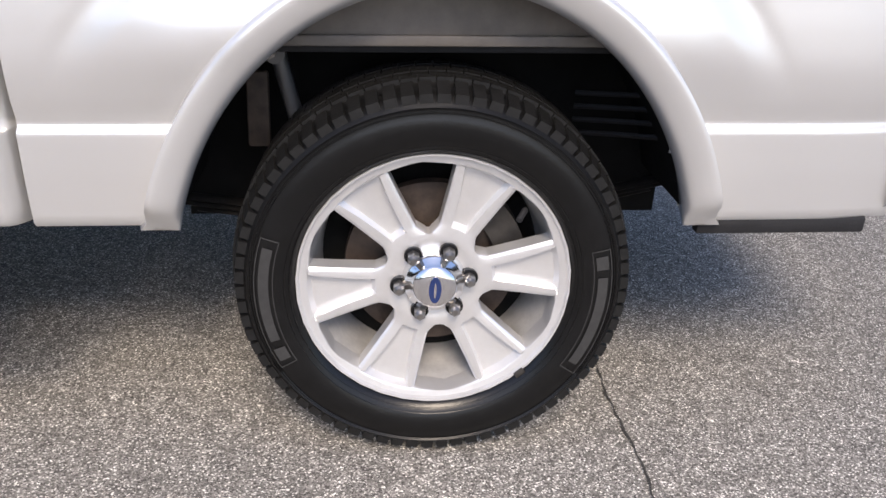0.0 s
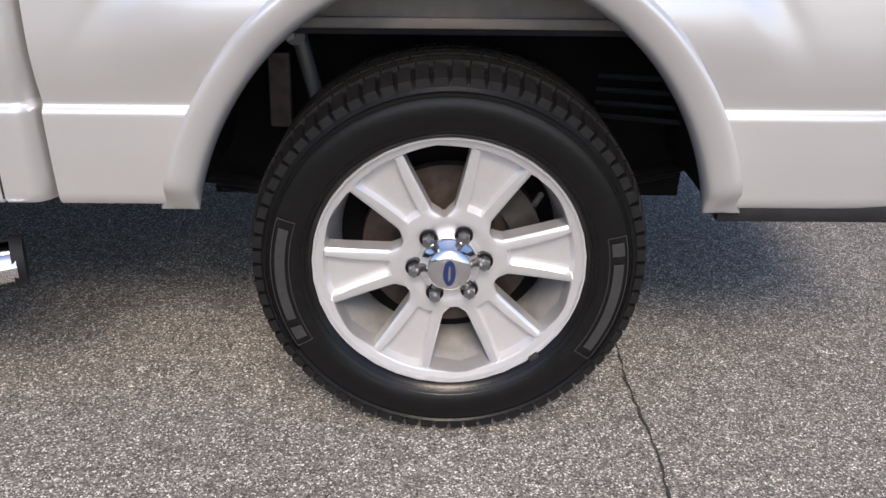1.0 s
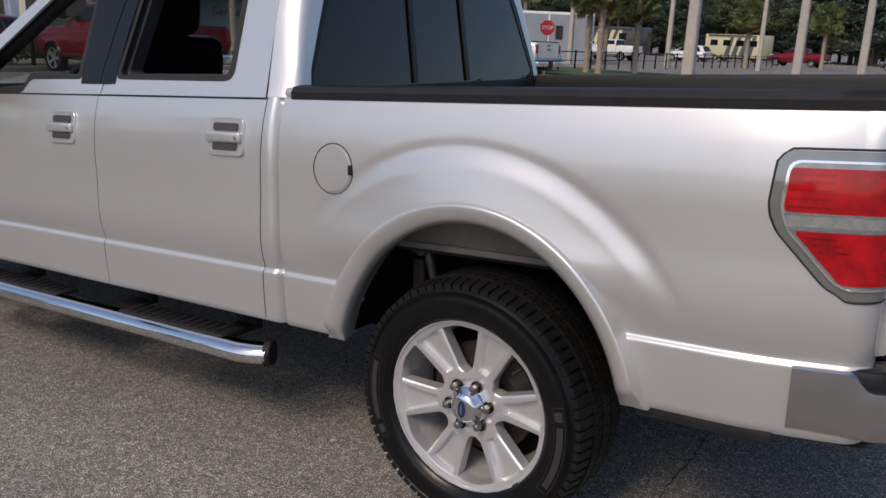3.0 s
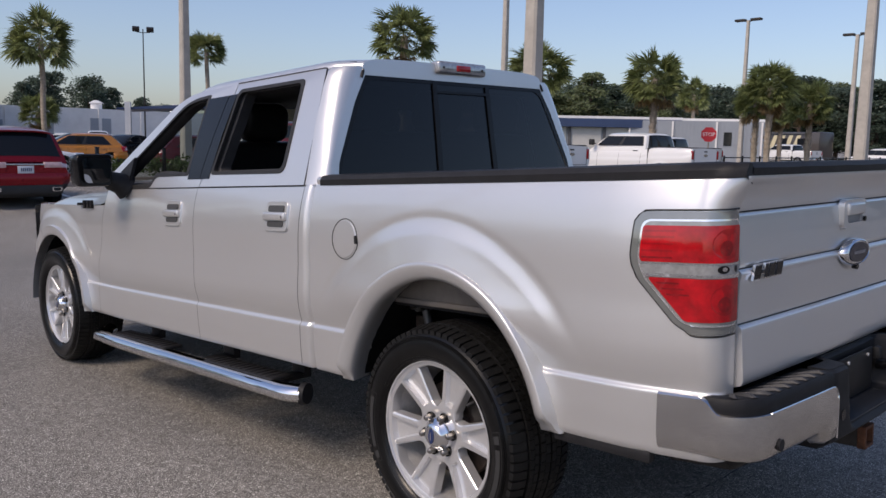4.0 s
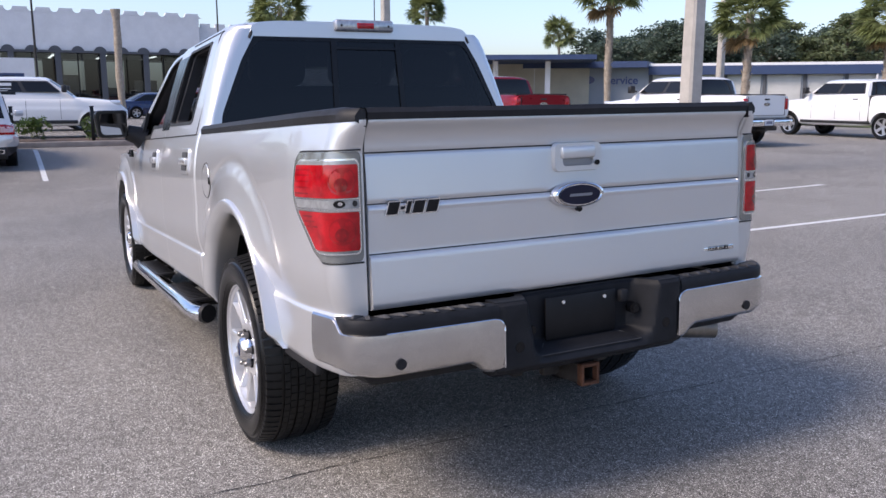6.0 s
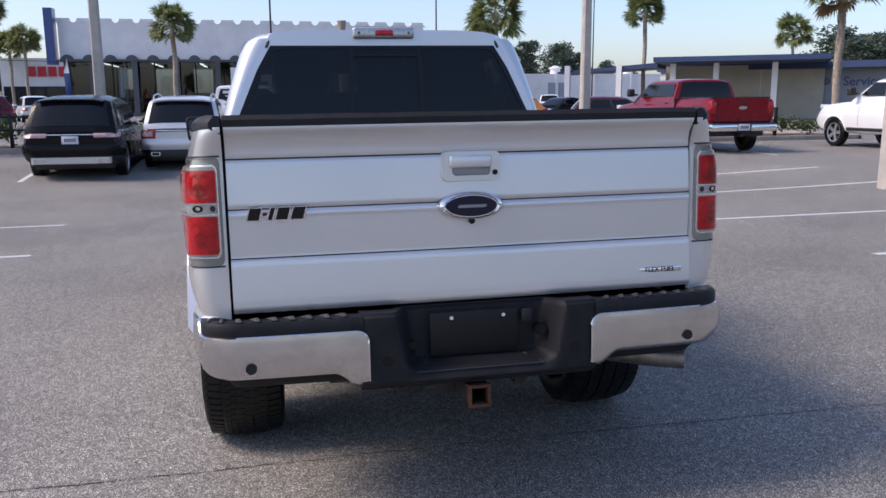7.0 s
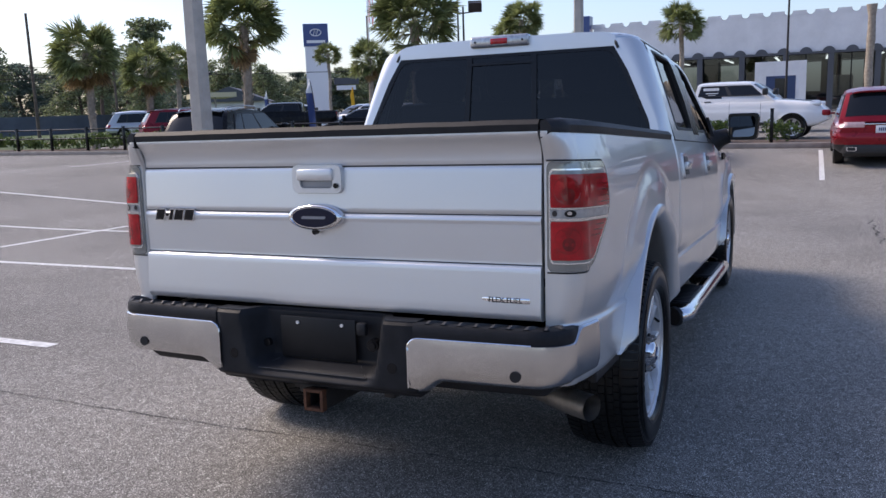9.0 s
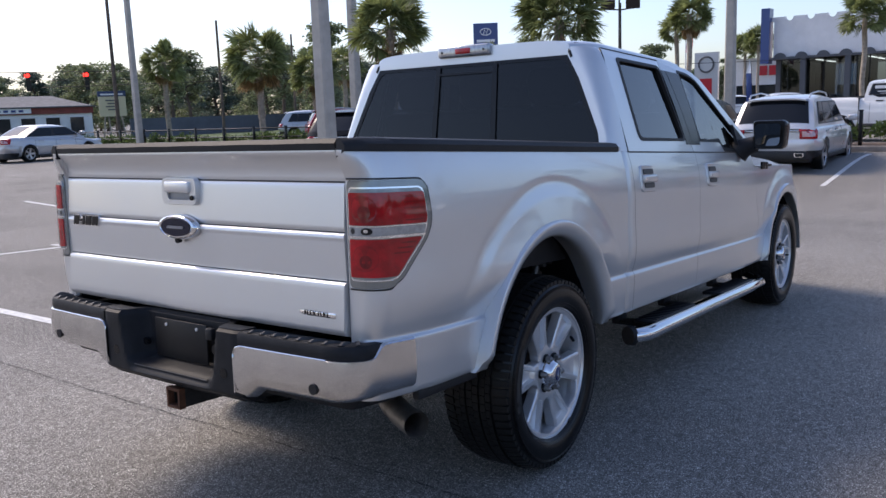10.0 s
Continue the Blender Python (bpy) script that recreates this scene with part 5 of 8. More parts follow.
# ---- cabin
bm = bmesh.new()
box(bm, -2.95, -0.78, -0.80, 0.80, 0.56, 0.60)
box(bm, -0.82, -0.79, -0.72, 0.72, 0.58, 1.28)
for sy in (-1, 1):
    box(bm, -2.9, -0.80, sy * 0.80 - 0.02, sy * 0.80 + 0.02, 0.56, 1.25, 0.01)
box(bm, -2.08, -0.80, -0.66, 0.66, 1.695, 1.75, 0.02)
bpart("cabin_lining", bm, CABIN)
bm = bmesh.new()
box(bm, -2.98, -2.50, -0.78, 0.78, 1.0, 1.29, 0.05, seg=3)
bpart("dashboard", bm, CABIN, label="dark dashboard")
bm = bmesh.new()
sw = [(-2.40 + 0.06 * math.sin(a), -0.40 + 0.19 * math.cos(a), 1.22 + 0.18 * math.sin(a)) for a in [k * math.tau / 32 for k in range(33)]]
tube(bm, sw, 0.015, 8, caps=False)
box(bm, -2.47, -2.38, -0.46, -0.34, 1.16, 1.28, 0.02)
bpart("steering_wheel", bm, SEAT)


def seat(cx, cy, w, heads):
    bm = bmesh.new()
    box(bm, cx - 0.50, cx, cy - w / 2, cy + w / 2, 0.80, 0.96, 0.05, seg=3)
    st = bpart("seat", bm, SEAT, label="black leather seat")
    bm = bmesh.new()
    box(bm, -0.07, 0.07, -w / 2, w / 2, 0.0, 0.60, 0.05, pose(cx, cy, 0.90, 0, 9, 0), seg=3)
    for sg in (-1, 1):
        box(bm, -0.10, 0.02, sg * w / 2 - 0.05, sg * w / 2 + 0.05, 0.02, 0.54, 0.045, pose(cx, cy, 0.90, 0, 9, 0), seg=4)
    bpart("backrest", bm, SEAT, st)
    for hy in heads:
        bm = bmesh.new()
        box(bm, -0.065, 0.065, -0.145, 0.145, 0.60, 0.80, 0.062, pose(cx, hy, 0.90, 0, 9, 0), seg=5)
        cyl(bm, (cx + 0.10, hy - 0.05, 1.46), (cx + 0.11, hy - 0.05, 1.55), 0.008)
        cyl(bm, (cx + 0.10, hy + 0.05, 1.46), (cx + 0.11, hy + 0.05, 1.55), 0.008)
        bpart("headrest", bm, SEAT, st)


seat(-1.95, -0.40, 0.54, (-0.40,))
seat(-1.95, 0.40, 0.54, (0.40,))
seat(-1.02, 0.0, 1.36, (-0.42, 0.0, 0.42))
for sd in (1, -1):
    bm = bmesh.new()
    tube(bm, [(-1.74, -0.70, 1.62), (-1.76, -0.72, 1.50), (-1.80, -0.74, 1.36), (-1.82, -0.74, 1.22)], 0.028, 10, 0.6)
    bpart("grab_handle", bm, CABIN, side=sd)


# ---- wheels
def rim_bm():
    """Six broad spokes, each with a sunk panel, between oval windows."""
    bm = bmesh.new()
    rs = [0.0, 0.03, 0.058, 0.080, 0.088, 0.094, 0.098, 0.101, 0.105, 0.109, 0.113, 0.117, 0.121, 0.126, 0.132, 0.140, 0.152, 0.165, 0.180, 0.195, 0.208, 0.220, 0.230, 0.234, 0.238, 0.241, 0.2445, 0.2455, 0.250, 0.2545, 0.256, 0.2575, 0.261, 0.262]
    R1, R2 = 0.098, 0.2445
    edge_f = lambda r: interp([(0.10, 0.34), (0.236, 0.70)], r)

    def half(r):
        if r <= R1 or r >= R2:
            w = 0.003
        else:
            w = interp([(0.098, 0.016), (0.13, 0.028), (0.19, 0.048), (0.244, 0.065)], r)
            w *= min(1.0, math.sqrt(max(0.04, (r - R1) / 0.018))) * min(1.0, (max(0.55, (R2 - r) / 0.006)) ** 0.5)
        return max(w, 0.0025) / max(r, 0.02)

    def face(r, f):
        """Depth behind the rim's outer edge; f: place across the spoke, 0 middle, 1 at a window."""
        d = interp([(0.0, 0.036), (0.06, 0.034), (0.085, 0.026), (0.12, 0.027), (0.15, 0.024), (0.20, 0.019), (0.2385, 0.0150), (0.2445, 0.0125), (0.250, 0.0110), (0.2545, 0.0098), (0.256, 0.0060), (0.2575, 0.0020), (0.261, 0.0015), (0.262, 0.006)], r)
        if R1 < r < R2:
            pf = edge_f(r)
            p = (1 - sstep(pf - 0.03, pf + 0.05, f)) * sstep(0.112, 0.122, r) * (1 - sstep(0.235, 0.241, r))
            d += 0.018 * p + 0.005 * sstep(0.86, 1.0, f) ** 2
        return d
    rows, tags = [], []
    for r in rs:
        row = []
        for k in range(6):
            mid = radians(8 + 60 * k)
            al = half(r)
            sp = radians(30) - al
            q = edge_f(r)
            fr = [0.5 * q, q - 0.03, q + 0.01, q + 0.05, 0.86, 0.93, 1]
            fr = [-v for v in fr[::-1]] + [0] + fr
            for f in fr:
                a = mid + f * sp
                row.append((r * math.cos(a), face(r, abs(f)), r * math.sin(a)))
            for j in range(1, 6):
                a = mid + sp + 2 * al * j / 6
                row.append((r * math.cos(a), face(r, 1.0), r * math.sin(a)))
        rows.append(row)
    n = len(rows[0])
    V = [[bm.verts.new(p) for p in row] for row in rows]
    for i in range(len(rs) - 1):
        for c in range(n):
            k = c % 20
            if R1 <= rs[i] and rs[i + 1] <= R2 + 1e-6 and k >= 14:
                continue
            bm.faces.new((V[i][c], V[i][(c + 1) % n], V[i + 1][(c + 1) % n], V[i + 1][c]))
    bmesh.ops.remove_doubles(bm, verts=bm.verts, dist=0.0004)
    # walls of the windows
    es = [e for e in bm.edges if len(e.link_faces) == 1 and max(v.co.xz.length for v in e.verts) < 0.246]
    for v in bmesh.ops.extrude_edge_only(bm, edges=es)["geom"]:
        if isinstance(v, bmesh.types.BMVert):
            v.co.y += 0.038
            v.co.x *= 0.985
            v.co.z *= 0.985
    return bm


def build_wheel(m):
    """One wheel under the truck, its face towards -y; the rim's outer edge lies at y = 0."""
    bm = bmesh.new()
    T = 0.020            # how far the tyre's flank stands proud of the rim
    prof = [(0.255, 0.02), (0.262, 0.003), (0.268, -0.004), (0.282, -0.014), (0.308, -T), (0.335, -0.019), (0.352, -0.012), (0.356, -0.013), (0.362, -0.007), (0.372, 0.004), (0.380, 0.016), (0.384, 0.03),
            (0.386, 0.10), (0.386, 0.17), (0.384, 0.245), (0.372, 0.272), (0.335, 0.293), (0.30, 0.294), (0.26, 0.27), (0.255, 0.25)]
    lathe(bm, prof, 96)
    for v in bm.verts:
        k = 1 - 0.024 * sstep(0.29, 0.38, v.co.xz.length)
        v.co.x *= k
        v.co.z *= k
    tyre = part("wheel", bm, TYRE, truck, "black road tyre on a silver six-spoke alloy wheel", 50)
    tyre.matrix_basis = m
    return tyre


def wheel_parts(w):
    """The parts of a wheel, under its tyre."""
    # tread blocks: two shoulder rows and three zig-zag ribs
    bm = bmesh.new()
    N = 74
    for k in range(N):
        a = k * math.tau / N
        rot = Matrix.Rotation(-a, 4, "Y")
        for y0, y1, r0, r1, sk in ((-0.006, 0.050, 0.360, 0.3905, 0.0), (0.060, 0.104, 0.38, 0.394, 0.006), (0.113, 0.163, 0.38, 0.3945, -0.006), (0.172, 0.216, 0.38, 0.394, 0.006), (0.226, 0.276, 0.366, 0.3905, 0.0)):
            for half_ in (0, 1):
                ym = (y0 + y1) / 2
                if sk == 0 and half_:
                    continue
                ya, yb = (y0, y1) if sk == 0 else ((y0, ym - 0.001) if half_ == 0 else (ym + 0.001, y1))
                off = 0 if sk == 0 else (sk if half_ == 0 else -sk)
                wd = 0.0116 if sk == 0 else 0.0150
                pts = []
                for (yy, rr) in ((ya, r1 - (0.011 if (sk == 0 and y0 < 0.1) else 0.0)), (yb, r1 - (0.011 if (sk == 0 and y0 > 0.1) else 0.0))):
                    for sx in (-1, 1):
                        pts.append((off + sx * wd, yy, rr))
                low = [(off + sx * (wd + 0.001), yy, r0 + (0.0 if sk else 0.0)) for yy in (ya, yb) for sx in (-1, 1)]
                top = [bm.verts.new(rot @ Vector(p)) for p in pts]
                bot = [bm.verts.new(rot @ Vector(p)) for p in low]
                for q in ((0, 1, 3, 2),):
                    bm.faces.new([top[i] for i in q])
                for a0, b0 in ((0, 1), (1, 3), (3, 2), (2, 0)):
                    bm.faces.new((top[a0], bot[a0], bot[b0], top[b0]))
    for v in bm.verts:
        v.co.x *= 0.977
        v.co.z *= 0.977
    part("tread", bm, TYRE_TREAD, w, "worn tread blocks", 0)
    part("rim", rim_bm(), ALLOY, w, "silver six-spoke alloy rim", 32)
    # barrel and brake disc behind
    bm = bmesh.new()
    lathe(bm, [(0.262, 0.007), (0.247, 0.022), (0.241, 0.05), (0.225, 0.12), (0.215, 0.20), (0.235, 0.27)], 64)
    part("rim_barrel", bm, ALLOY_BARREL, w)
    bm = bmesh.new()
    lathe(bm, [(0.0, 0.075), (0.085, 0.075), (0.09, 0.10), (0.172, 0.105), (0.174, 0.125), (0.09, 0.13)], 64)
    part("brake_disc", bm, DISC, w, "rust-tinged brake disc")
    bm = bmesh.new()
    lathe(bm, [(0.05, 0.16), (0.232, 0.16)], 40)
    part("backing_plate", bm, DARK_VOID, w)
    bm = bmesh.new()
    arc = [radians(-4 + 68 * k / 10) for k in range(11)]
    prism(bm, [(0.188 * math.cos(a), 0.085, 0.188 * math.sin(a)) for a in arc] + [(0.128 * math.cos(a), 0.085, 0.128 * math.sin(a)) for a in arc[::-1]], (0, 0.06, 0))
    part("brake_caliper", bm, STEEL_DARK, w)
    bm = bmesh.new()
    lathe(bm, [(0.0, -0.014), (0.022, -0.0135), (0.036, -0.011), (0.044, -0.004), (0.047, 0.004), (0.056, 0.010), (0.060, 0.018), (0.062, 0.036)], 48)
    part("centre_cap", bm, CHROME, w, "chrome centre cap")
    bm = bmesh.new()
    prism(bm, [(0.012 * math.cos(a), -0.0165, 0.027 * math.sin(a)) for a in [k * math.tau / 28 for k in range(28)]], (0, 0.004, 0))
    part("cap_badge", bm, BADGE_BLUE, w, "blue oval badge")
    bm = bmesh.new()
    prism(bm, [(0.0022 * math.cos(a), -0.0185, 0.016 * math.sin(a)) for a in [k * math.tau / 16 for k in range(16)]], (0, 0.003, 0))
    part("cap_script", bm, CHROME, w)
    for k in range(6):
        a = radians(8 + 60 * k + 0)
        c = Vector((0.0675 * math.cos(a), 0, 0.0675 * math.sin(a)))
        bm = bmesh.new()
        cyl(bm, c + Vector((0, 0.034, 0)), c + Vector((0, 0.020, 0)), 0.0175, seg=20)
        part("lug_seat", bm, GLOSS_BLACK, w)
        bm = bmesh.new()
        cyl(bm, c + Vector((0, 0.03, 0)), c + Vector((0, 0.000, 0)), 0.0128, 0.0118, seg=6)
        cyl(bm, c + Vector((0, 0.000, 0)), c + Vector((0, -0.006, 0)), 0.0105, 0.006, seg=12)
        part("lug_nut", bm, LUG, w, "dull steel lug nut")
    bm = bmesh.new()
    a = radians(42)
    cyl(bm, (0.222 * math.cos(a), 0.030, 0.222 * math.sin(a)), (0.202 * math.cos(a), 0.008, 0.202 * math.sin(a)), 0.006, seg=10)
    part("valve", bm, BLACK_PLASTIC, w)
    bm = bmesh.new()
    a = radians(-47)
    box(bm, 0.256, 0.267, -0.005, 0.004, -0.011, 0.011, 0.002, Matrix.Rotation(-a, 4, "Y"))
    part("balance_weight", bm, STEEL_DARK, w)
    # plaques on the flank: a thin pale border round plain bars
    def flank(r):
        return interp(prof_out, r)
    prof_out = [(0.262, 0.003), (0.268, -0.004), (0.282, -0.014), (0.308, -0.020), (0.335, -0.019), (0.352, -0.012)]
    for mid in (186, -8):
        bm = bmesh.new()

        def patch_(a0, a1, r0, r1, n=6):
            rows = []
            for i in range(n + 1):
                a_ = radians(a0 + (a1 - a0) * i / n)
                rows.append([(r * math.cos(a_), flank(r) - 0.0022, r * math.sin(a_)) for r in (r0, (r0 + r1) / 2, r1)])
            grid(bm, rows)
        patch_(mid - 24, mid + 24, 0.3335, 0.335, 24)
        patch_(mid - 24, mid + 24, 0.300, 0.3015, 24)
        patch_(mid - 21, mid + 14, 0.308, 0.327, 20)
        patch_(mid + 17, mid + 22, 0.306, 0.329, 4)
        patch_(mid - 24.4, mid - 24, 0.300, 0.335, 3)
        patch_(mid + 24, mid + 24.4, 0.300, 0.335, 3)
        part("flank_plaque", bm, TYRE_MARK, w, "raised grey plaque of plain bars", 0)
    for r_, a0, a1 in ((0.345, 0, 360), (0.340, 0, 360), (0.281, 0, 360), (0.272, 0, 360)):
        bm = bmesh.new()
        tube(bm, [(r_ * math.cos(radians(a_)), flank(r_) - 0.0002, r_ * math.sin(radians(a_))) for a_ in range(a0, a1 + 1, 4)], 0.0014, 5, caps=False)
        part("flank_line", bm, TYRE, w)


FACE_Y = 0.897
wheel_a = build_wheel(pose(0, -FACE_Y, REAR_C))
wheel_parts(wheel_a)


def wheel_copy(m):
    made = new("wheel", wheel_a.data)
    made.parent, made.matrix_basis = truck, m
    made["label"] = wheel_a["label"]
    for c in wheel_a.children:
        again(c, c.matrix_basis.copy(), made)


wheel_copy(pose(FRONT_X, -FACE_Y + 0.028, 0.386, 0, 37, 0))
wheel_copy(pose(0, FACE_Y + 0.004, REAR_C, 0, 15, 180))
wheel_copy(pose(FRONT_X, FACE_Y - 0.028, 0.386, 0, 52, 180))


# ================================================================ ground
UPN = SLOPE.to_3x3() @ Vector((0, 0, 1))


def ground_z(x, y):
    """The truck's slope near by, blending into the level lot farther off."""
    near = -(UPN.x * x + UPN.y * y) / UPN.z
    r = math.hypot(x + 1.5, y)
    return near * (1 - sstep(9.5, 18.0, r))


def axis(stops):
    out = []
    for a, b, n in stops:
        out += [a + (b - a) * i / n for i in range(n)]
    return out + [stops[-1][1]]


bm = bmesh.new()
ax_ = axis([(-2500, -200, 6), (-200, -26, 10), (-26, 22, 60), (22, 200, 8), (200, 2500, 5)])
grid(bm, [[(x, y, ground_z(x, y)) for x in ax_] for y in axis([(-2500, -200, 6), (-200, -26, 10), (-26, 26, 64), (26, 200, 8), (200, 2500, 5)])])
ground = tagged(part("ground", bm, ASPHALT), "grey worn asphalt parking lot", "ground", kind="structure")


def strip(name, pts, width, material, lift, label, seg=0.4):
    """A band of paint or filler laid on the ground along a line."""
    bm = bmesh.new()
    rows = []
    P = []
    for (x0, y0), (x1, y1) in zip(pts, pts[1:]):
        n = max(1, int(math.hypot(x1 - x0, y1 - y0) / seg))
        P += [(x0 + (x1 - x0) * i / n, y0 + (y1 - y0) * i / n) for i in range(n)]
    P.append(pts[-1])
    for i, (x, y) in enumerate(P):
        a, b = P[max(0, i - 1)], P[min(len(P) - 1, i + 1)]
        t = Vector((b[0] - a[0], b[1] - a[1])).normalized()
        w = width(i) if callable(width) else width
        rows.append([(x - t.y * w / 2, y + t.x * w / 2, ground_z(x - t.y * w / 2, y + t.x * w / 2) + lift), (x + t.y * w / 2, y - t.x * w / 2, ground_z(x + t.y * w / 2, y - t.x * w / 2) + lift)])
    grid(bm, rows)
    return tagged(part(name, bm, material), label, "road marking" if "line" in name else "crack", kind="structure")


random.seed(4)
# stall lines beside and in front of the truck
for x, y0, y1 in ((-0.40, -8.2, -3.0), (-3.05, -8.4, -2.9), (-5.8, -14.4, -3.1), (-8.75, -14.6, -3.4), (-3.05, 4.9, 10.4), (-6.05, 4.9, 10.4), (-9.5, 5.3, 10.9), (-12.0, 5.4, 10.9)):
    strip("parking_line", [(x, y0), (x, y1)], 0.10, LINE_PAINT, 0.004, "faded white parking line")
strip("parking_line", [(-5.8, -8.25), (-2.95, -8.0), (-0.40, -8.2)], 0.10, LINE_PAINT, 0.005, "faded white parking line")
strip("parking_line", [(-6.4, -8.27), (-3.99, -8.06)], 0.10, LINE_PAINT, 0.006, "faded white parking line")
for y in (-18.6, -16.0, -13.4, -10.7, -8.0, -5.5, -1.05, 1.68, 4.2, 6.7, 9.1, 11.7):
    strip("parking_line", [(-14.6, y), (-19.9, y)], 0.10, LINE_PAINT, 0.004, "faded white parking line")
# the long crack behind the axle, and a short one across it
pts = [(0.40 + 0.010 * math.sin(i * 0.037) + 0.004 * math.sin(i * 0.3) + random.uniform(-0.0035, 0.0035) + (0.006 * (i / 30 - 8) if i > 240 else 0), -9 + i * 0.02) for i in range(1020)]
wd = [max(0.0012, random.gauss(0.0054, 0.0022)) for _ in range(2000)]
strip("pavement_crack", pts, lambda i: wd[i % 2000], CRACK, 0.003, "dark crack in the asphalt", 0.03)
pts = [(-9 + 0.1 * i, 2.2 + 0.02 * math.sin(i) + random.uniform(-0.02, 0.02)) for i in range(26)]
strip("pavement_crack", pts, lambda i: wd[i % 2000] * 3.5, CRACK, 0.003, "dark crack in the asphalt", 0.06)


# ================================================================ kerb, hedge and rail
KERB_X = -20.75
bm = bmesh.new()
box(bm, KERB_X - 0.16, KERB_X, -75, 19.0, -0.05, 0.15, 0.03)
box(bm, KERB_X - 12, KERB_X, 18.84, 19.0, -0.05, 0.148, 0.03)
tagged(part("kerb", bm, KERB), "stained concrete kerb round the planting strip", "kerb", kind="structure")
bm = bmesh.new()
box(bm, KERB_X - 2.3, KERB_X - 0.16, -75, 18.84, -0.05, 0.12)
tagged(part("planting_strip", bm, MULCH), "brown mulch planting strip", "ground", kind="structure")
bm = bmesh.new()
grid(bm, [[(x, y, 0.05 + 0.03 * math.sin(x * 0.7 + y)) for x in [-60 + 3 * i for i in range(13)]] for y in [-75 + 3 * i for i in range(16)]])
tagged(part("lawn", bm, GRASS), "worn green roadside lawn", "lawn", kind="structure")
bm = bmesh.new()
grid(bm, [[(x, y, 0.05 + 0.02 * math.sin(x * 0.7 + y)) for x in [-40 + 2 * i for i in range(14)]] for y in [31 + 2 * i for i in range(6)]])
tagged(part("lawn", bm, GRASS), "green verge beside the far lot", "lawn", kind="structure")


def bush_mesh(seed, n=320, rx=0.55, rz=0.42):
    rnd = random.Random(seed)
    vs, fs = [], []
    lobes = [(rnd.uniform(-0.35, 0.35), rnd.uniform(-0.35, 0.35), rnd.uniform(0.18, 0.42), rnd.uniform(0.18, 0.32)) for _ in range(7)]
    for _ in range(n):
        lx, ly, lz, lr = rnd.choice(lobes)
        u, th = rnd.uniform(-0.5, 1), rnd.uniform(0, math.tau)
        s_ = math.sqrt(1 - u * u)
        r = lr * rnd.uniform(0.6, 1.12)
        c = Vector((lx + r * s_ * math.cos(th), ly + r * s_ * math.sin(th), max(0.03, lz + r * u)))
        a = Vector((rnd.gauss(0, 1), rnd.gauss(0, 1), rnd.gauss(0.4, 1))).normalized()
        b = a.cross(Vector((rnd.gauss(0, 1), rnd.gauss(0, 1), rnd.gauss(0, 1)))).normalized()
        L, W = rnd.uniform(0.05, 0.10), rnd.uniform(0.022, 0.04)
        i = len(vs)
        vs += [c - a * L, c + b * W, c + a * L, c - b * W]
        fs.append((i, i + 1, i + 2, i + 3))
    me = bpy.data.meshes.new("foliage")
    me.from_pydata([tuple(v) for v in vs], [], fs)
    me.materials.append(LEAF_HEDGE)
    return me


rnd = random.Random(11)
bush_meshes = [bush_mesh(s) for s in range(5)]
for k in range(84):
    y = -58 + k * 0.93 + rnd.uniform(-0.2, 0.2)
    if y > 18 or (-1.9 < y < 6.3 and k % 2 == 0):
        continue
    b = new("shrub", bush_meshes[k % 5])
    b.matrix_basis = pose(KERB_X - 0.95 + rnd.uniform(-0.15, 0.15), y, 0.1, 0, 0, rnd.uniform(0, 360)) @ Matrix.Diagonal((1.0, 1.0, rnd.uniform(0.85, 1.25), 1))
    tagged(b, "low green shrub in the mulch strip behind the kerb", "shrub", "hedge shrubs")
# black posts with cables
bm = bmesh.new()
box(bm, -0.045, 0.045, -0.045, 0.045, -0.05, 0.95, 0.008)
box(bm, -0.055, 0.055, -0.055, 0.055, 0.94, 0.965, 0.006)
post0 = tagged(part("fence_post", bm, GLOSS_BLACK), "short black square post in the planting strip", "post", "planting strip posts")
post0.matrix_basis = pose(KERB_X - 0.5, -60, 0.1)
for k in range(1, 41):
    copy_thing(post0, pose(KERB_X - 0.5, -60 + 1.95 * k, 0.1))
bm = bmesh.new()
for z in (0.98, 0.62):
    cyl(bm, (KERB_X - 0.5, -60, z), (KERB_X - 0.5, -4.5, z), 0.025, seg=6)
tagged(part("fence_rail", bm, GLOSS_BLACK), "black horizontal fence rails between the posts", "fence")


# ================================================================ vehicles in the lot
RIM_FAR = mat("far_alloy", (0.55, 0.55, 0.56), 0.3, 0.8)
VEH_BLACK = mat("vehicle_black_trim", (0.018, 0.018, 0.019), 0.5, 0, 0, 8, 0.2)
HEAD_CLEAR = mat("far_lamp", (0.7, 0.72, 0.75), 0.1, 0.3, 0.8)
PAINTS = {
    "red": paint_mat("red_paint", (0.235, 0.004, 0.012), 0.0, 0.45, 0.28), "white": paint_mat("white_paint", (0.78, 0.78, 0.77), 0.0, 0.0, 0.35),
    "black": paint_mat("black_paint", (0.007, 0.007, 0.008), 0.0, 0.0, 0.25), "silver": paint_mat("far_silver", (0.50, 0.50, 0.51), 0.0, 0.6, 0.32),
    "pearl": paint_mat("pearl_silver", (0.66, 0.66, 0.66), 0.0, 0.4, 0.3), "blue": paint_mat("blue_paint", (0.015, 0.028, 0.085), 0.0, 0.4, 0.28), "orange": paint_mat("orange_paint", (0.55, 0.20, 0.02), 0.0, 0.3, 0.3),
    "grey": paint_mat("grey_paint", (0.10, 0.105, 0.115), 0.0, 0.5, 0.3), "maroon": paint_mat("maroon_paint", (0.11, 0.008, 0.014), 0.0, 0.35, 0.28)}
